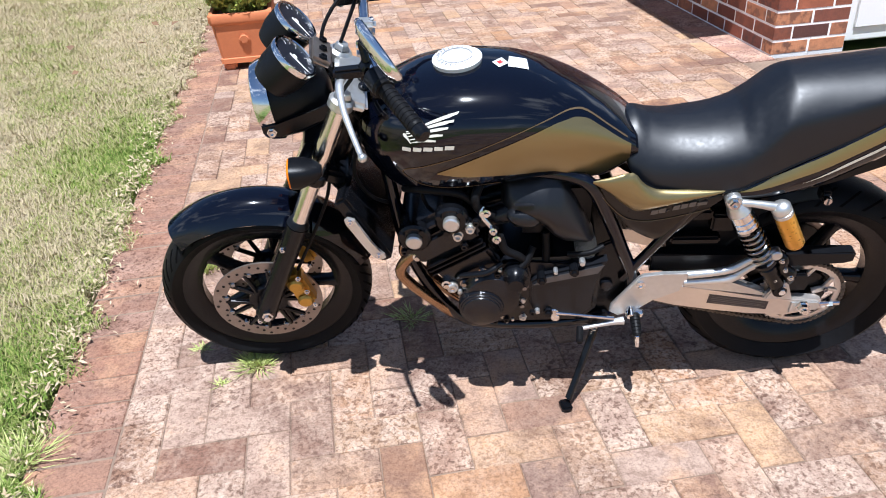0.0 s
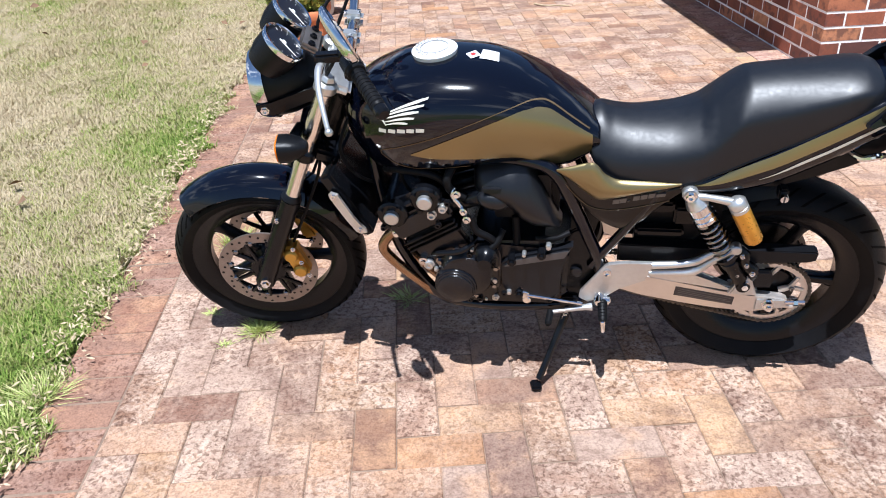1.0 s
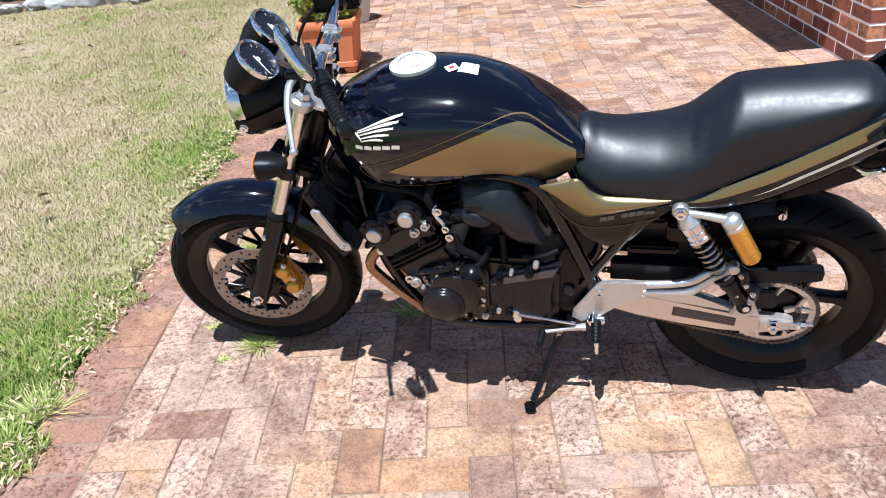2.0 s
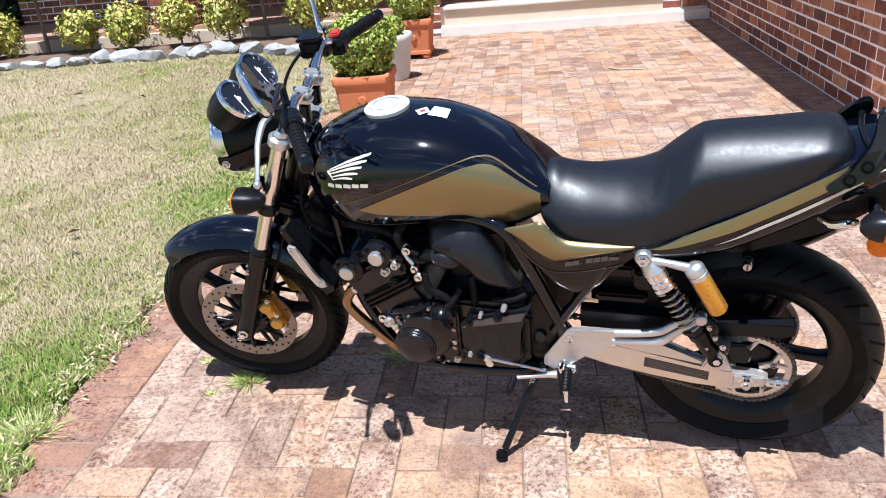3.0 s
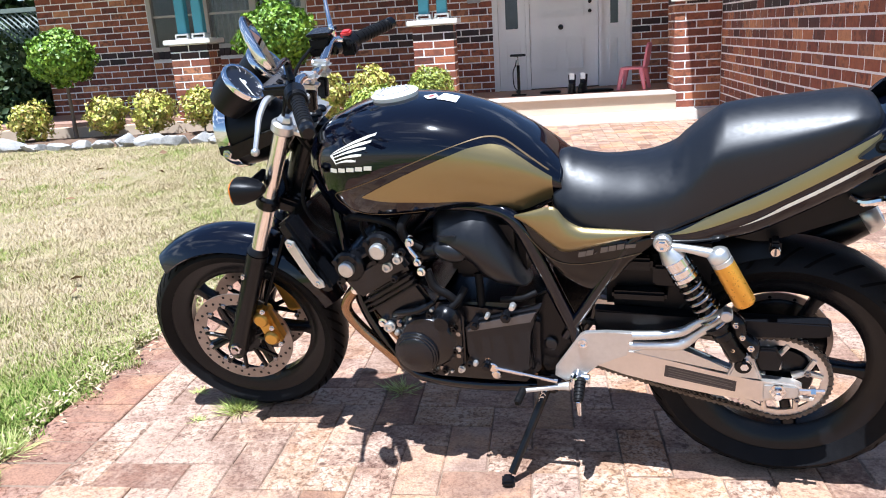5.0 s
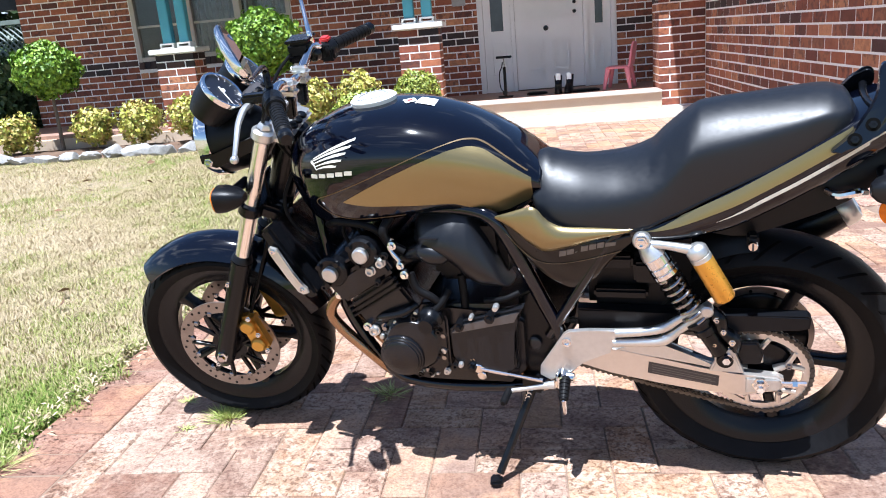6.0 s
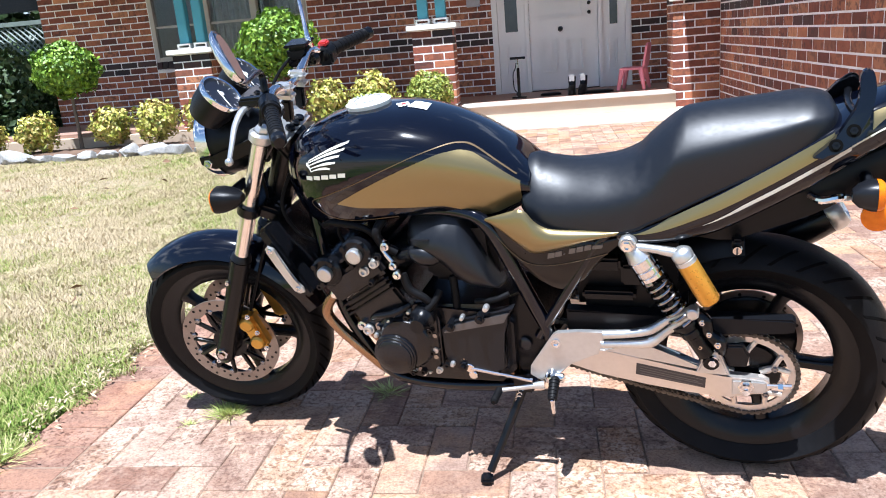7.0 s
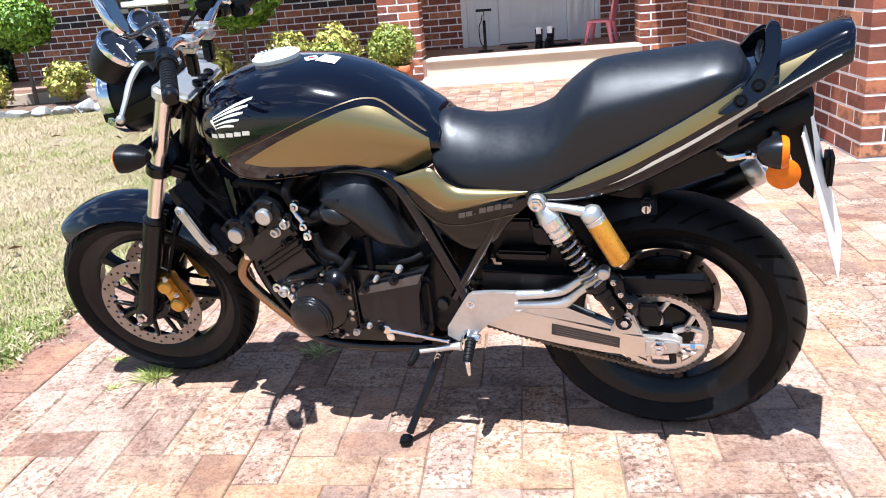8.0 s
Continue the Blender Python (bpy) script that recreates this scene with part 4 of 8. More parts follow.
# handlebar, risers, grips, levers
BAR = [(0.452, -0.334, 1.006), (0.398, -0.220, 1.026), (0.382, -0.165, 1.044), (0.379, -0.115, 1.044), (0.369, -0.05, 1.020), (0.368, 0.0, 1.018),
       (0.368, 0.05, 1.020), (0.370, 0.115, 1.042), (0.371, 0.170, 1.050), (0.403, 0.238, 1.030), (0.467, 0.357, 1.032)]
bm = bmesh.new()
tube(bm, BAR, 0.0115, 16, 6)
handlebar = front("handlebar", bm, "chrome", "chromed tubular handlebar")
for y in (-0.048, 0.048):
    bm = bmesh.new()
    box(bm, (-0.013, -0.012, -0.078), (0.013, 0.012, -0.021), 0.006, Matrix.Translation((0.369, y, 1.018)) @ Matrix.Rotation(0.15, 4, "Y"))
    front("bar_riser", bm, "satin", parent=top_yoke)
    bm = bmesh.new()
    box(bm, (-0.022, -0.017, -0.020), (0.022, 0.017, 0.0), 0.007, Matrix.Translation((0.369, y, 1.018)) @ Matrix.Rotation(0.15, 4, "Y"))
    box(bm, (-0.024, -0.019, 0.001), (0.024, 0.019, 0.018), 0.008, Matrix.Translation((0.369, y, 1.018)) @ Matrix.Rotation(0.15, 4, "Y"))
    r = front("bar_clamp", bm, "alu", "silver handlebar clamp")
    for dx in (-0.016, 0.016):
        bm = bmesh.new()
        bolt(bm, (0.369 + dx, y, 1.034), (0, 0, 1), 0.005, 0.006)
        front("clamp_bolt", bm, "chrome", parent=r)
for s in (-1, 1):
    a, b = (Vector((0.398, -0.218, 1.026)), Vector((0.452, -0.334, 1.006))) if s < 0 else (Vector((0.405, 0.242, 1.030)), Vector((0.467, 0.357, 1.032)))
    d = (b - a).normalized()
    bm = bmesh.new()
    L = (b - a).length
    prof = [(0.015, -0.004), (0.0215, -0.004), (0.0215, 0.004), (0.0165, 0.006)]
    for k in range(9):
        h = 0.012 + (L - 0.02) * k / 9
        prof += [(0.0172, h), (0.0172, h + (L - 0.02) / 9 * 0.7), (0.0160, h + (L - 0.02) / 9 * 0.75), (0.0160, h + (L - 0.02) / 9 * 0.95)]
    prof += [(0.0172, L - 0.006), (0.015, L)]
    lathe(bm, prof, a, d, 24)
    g = front("grip", bm, "rubber", "ribbed black rubber grip", parent=handlebar)
    bm = bmesh.new()
    lathe(bm, [(0.0135, 0), (0.0165, 0.003), (0.0165, 0.020), (0.012, 0.026), (0.004, 0.026)], b, d, 20)
    front("bar_weight", bm, "satin", parent=handlebar)
    # switch cluster and lever bracket
    c = a - d * 0.028
    bm = bmesh.new()
    rod(bm, c - d * 0.022, c + d * 0.026, 0.024, seg=16, round_by=0.006)
    box(bm, (-0.018, -0.022, -0.03), (0.024, 0.022, 0.006), 0.006, Matrix.Translation(c))
    sw = front("switch_box", bm, "plastic", parent=handlebar)
    bm = bmesh.new()
    if s > 0:
        box(bm, (-0.012, -0.016, 0.018), (0.014, 0.016, 0.032), 0.004, Matrix.Translation(c))
        front("kill_switch", bm, "red", "red engine stop switch", parent=sw)
    else:
        box(bm, (0.018, -0.010, -0.012), (0.030, 0.010, 0.0), 0.003, Matrix.Translation(c))
        front("thumb_switch", bm, "greyprint", parent=sw)
    q = c - d * 0.045
    bm = bmesh.new()
    rod(bm, q - d * 0.012, q + d * 0.012, 0.018, seg=14, round_by=0.004)
    box(bm, (-0.070, -0.013, -0.016), (-0.008, 0.013, 0.006), 0.005, Matrix.Translation(q))
    br = front("lever_bracket", bm, "satin", parent=handlebar)
    bm = bmesh.new()
    p = q + Vector((-0.054, 0, -0.016))
    tube(bm, [p, p + Vector((-0.006, s * 0.030, -0.003)), p + Vector((-0.002, s * 0.085, -0.016)), p + Vector((0.010, s * 0.140, -0.033)), p + Vector((0.022, s * 0.188, -0.045)), p + Vector((0.026, s * 0.203, -0.048))],
         [0.0095, 0.009, 0.0072, 0.0060, 0.0055, 0.0056], 10, 6, 0.75)
    bmesh.ops.create_icosphere(bm, subdivisions=2, radius=0.0095, matrix=Matrix.Translation(p + Vector((0.028, s * 0.208, -0.049))))
    front("lever", bm, "alu", "bare aluminium hand lever", parent=br)
    bm = bmesh.new()
    bolt(bm, p + Vector((0, 0, 0.013)), (0, 0, 1), 0.007, 0.006)
    front("pivot_bolt", bm, "chrome", parent=br)
    # mirror on its stalk
    bm = bmesh.new()
    m0 = q + Vector((0.0, 0, 0.015))
    tip = TURNED.inverted() @ Vector((0.482, -0.378, 1.118)) if s < 0 else m0 + Vector((-0.03, 0.075, 0.150))
    tube(bm, [m0, m0 + Vector((-0.002, 0, 0.045)), m0 + (tip - m0) * 0.75, tip], [0.009, 0.008, 0.0055, 0.0055, 0.006], 10, 5)
    front("mirror_stalk", bm, "satin" if s < 0 else "chrome", parent=handlebar)
    if s < 0:
        along = Vector((-0.076, 0.057, 0.094)).normalized()
        face = Vector((0.835, 0.37, 0.41))
        face = (face - along * face.dot(along)).normalized()
        across = along.cross(face)
        mm = TURNED.inverted() @ Matrix(((across.x, along.x, -face.x, 0.451), (across.y, along.y, -face.y, -0.352), (across.z, along.z, -face.z, 1.158), (0, 0, 0, 1)))
    else:
        mm = Matrix.Translation(tip + Vector((-0.02, 0.05, 0.03))) @ Matrix.Rotation(radians(-80), 4, "Y") @ Matrix.Rotation(radians(-6), 4, "X")
    bm = bmesh.new()
    loops = []
    for h, k in ((-0.012, 0.35), (-0.009, 0.75), (-0.002, 0.95), (0.005, 1.0), (0.009, 0.985)):
        loops.append([mm @ Vector(((0.030 if s < 0 else 0.046) * k * abs(math.cos(a)) ** 0.8 * (1 if math.cos(a) > 0 else -1), 0.064 * k * abs(math.sin(a)) ** 0.8 * (1 if math.sin(a) > 0 else -1), -h)) for a in [2 * math.pi * i / 40 for i in range(40)]])
    rings(bm, loops[::-1])
    mh = front("mirror_housing", bm, "chrome", "chromed mirror shell", parent=handlebar)
    bm = bmesh.new()
    loops = [[mm @ Vector(((0.0265 if s < 0 else 0.042) * abs(math.cos(a)) ** 0.8 * (1 if math.cos(a) > 0 else -1), 0.060 * abs(math.sin(a)) ** 0.8 * (1 if math.sin(a) > 0 else -1), -h)) for a in [2 * math.pi * i / 40 for i in range(40)]] for h in (0.0092, 0.0115)]
    rings(bm, loops)
    front("mirror_glass", bm, "mirrorglass", parent=mh)

# brake fluid tank on the far side
bm = bmesh.new()
box(bm, (0.315, 0.135, 1.040), (0.375, 0.200, 1.072), 0.008)
res = front("fluid_tank", bm, "plastic", "black brake fluid tank", parent=handlebar)
bm = bmesh.new()
box(bm, (0.312, 0.132, 1.0722), (0.378, 0.203, 1.080), 0.003)
front("fluid_cap", bm, "satin", parent=res)

# instruments
for y, x0, z0 in ((-0.076, 0.197, 1.018), (0.076, 0.197, 1.018)):
    axis = Vector((0.76, 0, 0.65)).normalized()
    c = Vector((x0, y, z0))
    bm = bmesh.new()
    lathe(bm, [(0.02, -0.062), (0.043, -0.052), (0.052, -0.02), (0.054, 0.022), (0.050, 0.024)], c, axis, 32)
    g = front("gauge", bm, "plastic", "round black instrument with a chrome rim")
    bm = bmesh.new()
    lathe(bm, [(0.0505, 0.020), (0.0555, 0.020), (0.0560, 0.028), (0.0540, 0.032), (0.0485, 0.031), (0.0475, 0.024)], c, axis, 36, wrap=True)
    front("gauge_rim", bm, "chrome", parent=g)
    bm = bmesh.new()
    lathe(bm, [(0.0480, 0.0242), (0.0480, 0.026)], c, axis, 32)
    front("dial", bm, "dial", parent=g)
    _, s1, s2 = basis(axis)
    bm = bmesh.new()
    for k in range(13):
        a = radians(-40 + 260 * k / 12)
        u_ = s1 * math.cos(a) + s2 * math.sin(a)
        rod(bm, c + axis * 0.0268 + u_ * (0.040 if k % 2 else 0.036), c + axis * 0.0268 + u_ * 0.045, 0.0008, seg=4)
    front("dial_mark", bm, "greyprint", parent=g)
    bm = bmesh.new()
    rod(bm, c + axis * 0.0278 - s2 * 0.012, c + axis * 0.0278 + (s2 + s1 * 0.5).normalized() * 0.040, 0.0019, 0.001, 6)
    rod(bm, c + axis * 0.0265, c + axis * 0.0295, 0.006, seg=12)
    front("needle", bm, "white", parent=g)
bm = bmesh.new()
box(bm, (-0.028, -0.050, -0.012), (0.028, 0.050, 0.004), 0.008, Matrix.Translation((0.268, 0, 1.000)) @ Matrix.Rotation(0.6, 4, "Y"))
dash = front("dash_plate", bm, "disc", "silver instrument plate")
for y in (-0.036, 0.0, 0.036):
    bm = bmesh.new()
    bolt(bm, (0.272, y, 1.004), (0.56, 0, 0.83), 0.008, 0.006)
    front("dash_bolt", bm, "satin", parent=dash)

# headlight
HL, HD = Vector((0.150, 0, 0.893)), Vector((-1, 0, -0.09)).normalized()
bm = bmesh.new()
lathe(bm, [(0.02, -0.125), (0.045, -0.118), (0.072, -0.09), (0.086, -0.04), (0.089, 0.0), (0.086, 0.02)], HL, HD, 44)
headlight = front("headlight", bm, "plastic", "round headlight with a chrome rim")
bm = bmesh.new()
lathe(bm, [(0.086, 0.004), (0.0935, 0.004), (0.0945, 0.022), (0.088, 0.040), (0.081, 0.043), (0.080, 0.030)], HL, HD, 48, wrap=True)
front("headlight_rim", bm, "chrome", parent=headlight)
bm = bmesh.new()
lathe(bm, [(0.08, 0.020), (0.076, 0.004), (0.05, -0.02), (0.02, -0.03), (0.001, -0.031)], HL, HD, 40, ends=False)
front("reflector", bm, "chrome", parent=headlight)
bm = bmesh.new()
lathe(bm, [(0.0805, 0.034), (0.07, 0.044), (0.045, 0.052), (0.001, 0.056), (0.001, 0.053), (0.045, 0.049), (0.07, 0.041), (0.0805, 0.031)], HL, HD, 40, ends=False)
front("lens", bm, "glass", parent=headlight).visible_shadow = False
for s in (-1, 1):
    bm = bmesh.new()
    plate(bm, [(0.115, 0.865), (0.150, 0.850), (0.285, 0.895), (0.300, 0.925), (0.270, 0.925), (0.150, 0.885), (0.115, 0.885)], xz, s * 0.090, s * 0.098, 0.002)
    b = front("headlight_bracket", bm, "satin", "black headlight bracket")
    bm = bmesh.new()
    bolt(bm, (0.135, s * 0.098, 0.868), (0, s, 0), 0.009, 0.008)
    front("bracket_bolt", bm, "chrome", parent=b)
    # front indicator
    c = Vector((0.186, s * 0.105, 0.796))
    bm = bmesh.new()
    rod(bm, c + Vector((0.02, -s * 0.03, 0.005)), c + Vector((0, s * 0.03, 0)), 0.013, 0.012, 12)
    loops = []
    for x, w_, h_ in ((0.048, 0.014, 0.010), (0.030, 0.028, 0.022), (0.0, 0.036, 0.030), (-0.022, 0.036, 0.031)):
        loops.append([c + Vector((x, s * 0.056 + w_ * math.copysign(abs(math.cos(a)) ** 0.7, math.cos(a)), h_ * math.copysign(abs(math.sin(a)) ** 0.7, math.sin(a)))) for a in [2 * math.pi * i / 24 for i in range(24)]])
    rings(bm, loops)
    ind = front("front_indicator", bm, "plastic", "black indicator with an amber lens")
    bm = bmesh.new()
    loops = []
    for x, k in ((-0.0225, 0.97), (-0.026, 0.93), (-0.028, 0.8), (-0.029, 0.45)):
        loops.append([c + Vector((x, s * 0.056 + 0.036 * k * math.copysign(abs(math.cos(a)) ** 0.7, math.cos(a)), 0.031 * k * math.copysign(abs(math.sin(a)) ** 0.7, math.sin(a)))) for a in [2 * math.pi * i / 24 for i in range(24)]])
    rings(bm, loops)
    front("indicator_lens", bm, "amber", parent=ind)

# front mudguard
def guard_loops(cx, cz, r, half, a0, a1, n, thick, drop=0.35):
    loops = []
    for k in range(n + 1):
        a = a0 + (a1 - a0) * k / n
        e = min(1.0, 3.2 * min(k, n - k) / n + 0.35)
        out, inn = [], []
        for j in range(13):
            q = -1.0 + 2.0 * j / 12
            rr = r - half * drop * abs(q) ** 2.6 * 1.6
            yy = half * q * (0.86 + 0.14 * e)
            dirv = Vector((math.cos(a), 0, math.sin(a)))
            out.append(Vector((cx, 0, cz)) + dirv * rr + Vector((0, yy, 0)))
            inn.append(Vector((cx, 0, cz)) + dirv * (rr - thick) + Vector((0, yy * 0.96, 0)))
        loops.append(out + inn[::-1])
    return loops


bm = bmesh.new()
rings(bm, guard_loops(FX, FZ, 0.330, 0.072, radians(129), radians(18), 40, 0.004, 0.42))
mudguard = front("front_mudguard", bm, "gloss", "glossy black front mudguard")
for s in (-1, 1):
    for p in ((0.098, 0.545), (0.125, 0.585)):
        bm = bmesh.new()
        bolt(bm, (p[0], s * 0.076, p[1]), (0, s, 0), 0.007, 0.006)
        front("stay_bolt", bm, "chrome", parent=mudguard)
    # caliper behind the fork leg
    bm = bmesh.new()
    cm = Matrix.Translation((FX + 0.098, s * 0.082, FZ + 0.052)) @ Matrix.Rotation(radians(-14), 4, "Y")
    box(bm, (-0.022, -0.026, -0.060), (0.026, 0.026, 0.060), 0.010, cm)
    for h in (-0.032, 0.032):
        rod(bm, cm @ Vector((0.002, s * 0.026, h)), cm @ Vector((0.002, s * 0.037, h)), 0.022, 0.020, 20, 0.004)
    cal = front("brake_caliper", bm, "brass", "gold anodised brake caliper")
    for h in (-0.056, 0.0, 0.056):
        bm = bmesh.new()
        bolt(bm, cm @ Vector((0.02, s * 0.029, h)), (0, s, 0), 0.006, 0.006)
        front("caliper_bolt", bm, "chrome", parent=cal)
    bm = bmesh.new()
    box(bm, (-0.015, -0.03 if s > 0 else 0.0, -0.012), (0.012, 0.0 if s > 0 else 0.03, 0.012), 0.003, cm @ Matrix.Translation((0.0, s * 0.012, 0.0)))
    front("pad_cover", bm, "chrome", parent=cal)
    bm = bmesh.new()
    tube(bm, [cm @ Vector((0.02, 0, 0.06)), on_fork(0.30, s * 0.085, -0.05), on_fork(0.42, s * 0.075, -0.05), on_fork(0.50, s * 0.05, -0.03), on_fork(0.62, s * 0.06, 0.01), (0.36, s * 0.15, 1.05)], 0.0045, 8, 6)
    front("brake_hose", bm, "rubber", parent=cal)

# cables sweeping round the steering head
for pts, r in (([(0.385, -0.17, 1.035), (0.330, -0.120, 1.01), (0.300, -0.070, 0.93), (0.330, -0.05, 0.84), (0.40, -0.05, 0.78), (0.52, -0.06, 0.70)], 0.0038),
               ([(0.405, 0.20, 1.04), (0.33, 0.16, 1.05), (0.262, 0.10, 0.97), (0.30, 0.06, 0.85), (0.42, 0.05, 0.78)], 0.0045),
               ([(0.34, -0.06, 0.83), (0.30, -0.10, 0.74), (0.33, -0.11, 0.66), (0.40, -0.09, 0.60)], 0.005)):
    bm = bmesh.new()
    tube(bm, pts, r, 8, 7)
    front("cable", bm, "rubber")

# ---- fuel tank ----
tx = [0.325, 0.345, 0.375, 0.42, 0.49, 0.58, 0.67, 0.75, 0.83, 0.89, 0.935, 0.968]
t_top = ease(tx, [0.835, 0.872, 0.900, 0.924, 0.947, 0.958, 0.953, 0.934, 0.900, 0.864, 0.830, 0.800])
t_side = ease(tx, [0.795, 0.80, 0.806, 0.815, 0.826, 0.832, 0.832, 0.828, 0.815, 0.80, 0.785, 0.770])
t_low = ease(tx, [0.770, 0.754, 0.730, 0.704, 0.699, 0.709, 0.722, 0.730, 0.713, 0.708, 0.728, 0.745])
t_half = ease(tx, [0.040, 0.075, 0.108, 0.140, 0.166, 0.174, 0.168, 0.155, 0.136, 0.120, 0.108, 0.096])
TN = 2.35


def tank_y(x, z):
    """Half the tank's width at a place on its side."""
    top, mid, low, w = t_top(x), t_side(x), t_low(x), t_half(x)
    if z >= mid:
        return w * max(0.0, 1 - min(1, (z - mid) / (top - mid)) ** TN) ** (1 / TN)
    return w * (1 - 0.17 * ((mid - z) / (mid - low)) ** 1.8)


def tank_loop(x):
    top, mid, low, w = t_top(x), t_side(x), t_low(x), t_half(x)
    right = []
    for k in range(15):
        q = math.pi / 2 * k / 14
        right.append((w * math.sin(q) ** (2 / TN), mid + (top - mid) * math.cos(q) ** (2 / TN)))
    for k in range(1, 9):
        z = mid - (mid - low) * k / 8
        right.append((tank_y(x, z), z))
    right.append((tank_y(x, low) * 0.8, low - 0.012))
    return [Vector((x, y, z)) for y, z in right] + [Vector((x, -y, z)) for y, z in right[:0:-1]]


bm = bmesh.new()
xs = np.r_[np.linspace(0.325, 0.36, 8)[:-1], np.linspace(0.36, 0.94, 60), np.linspace(0.94, 0.968, 5)[1:]]
rings(bm, [tank_loop(float(x)) for x in xs])
tank = fixed("fuel_tank", bm, "gloss", "glossy black fuel tank with gold side panels", angle=60)


def on_tank(pts_top, pts_low, x0, x1, n, m, side, lift):
    """A skin on the tank's side between two curves, standing proud by lift."""
    f, g = ease(*zip(*pts_top)), ease(*zip(*pts_low))
    bm = bmesh.new()
    rows = []
    for i in range(n + 1):
        x = x0 + (x1 - x0) * i / n
        a, b = f(x), g(x)
        rows.append([bm.verts.new((x, side * (tank_y(x, b + (a - b) * j / m) + lift), b + (a - b) * j / m)) for j in range(m + 1)])
    for p, q in zip(rows, rows[1:]):
        for j in range(m):
            bm.faces.new((p[j], q[j], q[j + 1], p[j + 1]))
    return bm


GT = [(0.518, 0.766), (0.589, 0.802), (0.663, 0.834), (0.729, 0.858), (0.789, 0.8735), (0.815, 0.8745), (0.842, 0.868), (0.880, 0.844), (0.915, 0.818), (0.952, 0.791)]
GL = [(0.518, 0.763), (0.572, 0.754), (0.640, 0.751), (0.705, 0.748), (0.770, 0.746), (0.805, 0.736), (0.826, 0.723), (0.848, 0.715), (0.868, 0.714), (0.892, 0.719), (0.918, 0.730), (0.952, 0.743)]
PIN = [(0.660, 0.724), (0.540, 0.716), (0.485, 0.724), (0.452, 0.742), (0.438, 0.757), (0.449, 0.770), (0.495, 0.787), (0.580, 0.819), (0.666, 0.853), (0.730, 0.8745), (0.785, 0.8865), (0.818, 0.886), (0.850, 0.874), (0.903, 0.836), (0.942, 0.806)]


def tank_line(points, wide, side, lift=0.0012):
    """A thin line drawn along the tank's side through (x, z) points."""
    path = spline([(x, 0, z) for x, z in points], 6)
    bm = bmesh.new()
    rows = []
    for k, p in enumerate(path):
        d = (path[min(k + 1, len(path) - 1)] - path[max(k - 1, 0)]).normalized()
        nv = Vector((-d.z, 0, d.x)) * (wide / 2)
        rows.append([bm.verts.new((q.x, side * (tank_y(q.x, q.z) + lift), q.z)) for q in (p - nv, p + nv)])
    for a, b in zip(rows, rows[1:]):
        bm.faces.new((a[0], b[0], b[1], a[1]))
    return bm


def feather(root, tip, wide, side):
    """One feather of the winged badge: narrow at its root, blunt at its tip, bowed a little."""
    bm = bmesh.new()
    rows = []
    for i in range(13):
        t = i / 12
        x = root[0] + (tip[0] - root[0]) * t
        z = root[1] + (tip[1] - root[1]) * t + 0.0035 * math.sin(math.pi * t)
        h = wide * (0.30 + 0.70 * min(1.0, t * 1.6)) * (1.0 if t < 0.9 else 0.72)
        rows.append([bm.verts.new((x + e * 0.5, side * (tank_y(x, z + e) + 0.0014), z + e)) for e in (-h, h)])
    for p, q in zip(rows, rows[1:]):
        bm.faces.new((p[0], q[0], q[1], p[1]))
    return bm


for s in (-1, 1):
    fixed("gold_panel", on_tank(GT, GL, 0.518, 0.950, 90, 20, s, 0.0016), "gold", "metallic gold side panel", parent=tank, angle=80)
    fixed("pinstripe", tank_line(PIN, 0.0022, s), "bronze_line", "thin bronze pinstripe", parent=tank, angle=80)
    # winged badge in five feathers with a short spine, and a row of plain bars below it
    for root, tip, wide in (((0.456, 0.868), (0.572, 0.9115), 0.0034), ((0.452, 0.8625), (0.562, 0.898), 0.0034), ((0.454, 0.857), (0.549, 0.884), 0.0032),
                            ((0.459, 0.851), (0.537, 0.869), 0.0030), ((0.465, 0.846), (0.521, 0.855), 0.0028), ((0.465, 0.844), (0.449, 0.8625), 0.0030)):
        fixed("badge_feather", feather(root, tip, wide, s), "cream_line", parent=tank)
    for k, (x0, wd) in enumerate(((0.443, 0.020), (0.468, 0.019), (0.4915, 0.020), (0.5155, 0.019), (0.539, 0.020))):
        zz = 0.823 + 0.12 * (x0 - 0.443)
        bm = bmesh.new()
        bm.faces.new([bm.verts.new((x, s * (tank_y(x, z) + 0.0014), z)) for x, z in ((x0, zz), (x0 + wd, zz + 0.0008), (x0 + wd + 0.002, zz + 0.0108), (x0 + 0.002, zz + 0.010))])
        fixed("badge_bar", bm, "cream_line", parent=tank)

# filler cap and stickers on top of the tank
def on_top(x, y):
    top, mid, w = t_top(x), t_side(x), t_half(x)
    return mid + (top - mid) * (1 - min(0.98, abs(y) / w) ** TN) ** (1 / TN)


cx = 0.566
nrm = Vector((-(on_top(cx + 0.02, 0) - on_top(cx - 0.02, 0)) / 0.04, 0, 1)).normalized()
bm = bmesh.new()
lathe(bm, [(0.050, -0.02), (0.056, 0.002), (0.056, 0.006), (0.052, 0.008)], (cx, 0, on_top(cx, 0)), nrm, 40)
cap = fixed("filler_cap", bm, "white", "round pale fuel filler cap")
bm = bmesh.new()
lathe(bm, [(0.0505, 0.0082), (0.049, 0.0105), (0.036, 0.0108), (0.034, 0.0085), (0.030, 0.0086), (0.028, 0.012), (0.001, 0.0125)], (cx, 0, on_top(cx, 0)), nrm, 40)
fixed("cap_disc", bm, "decal", parent=cap)
bm = bmesh.new()
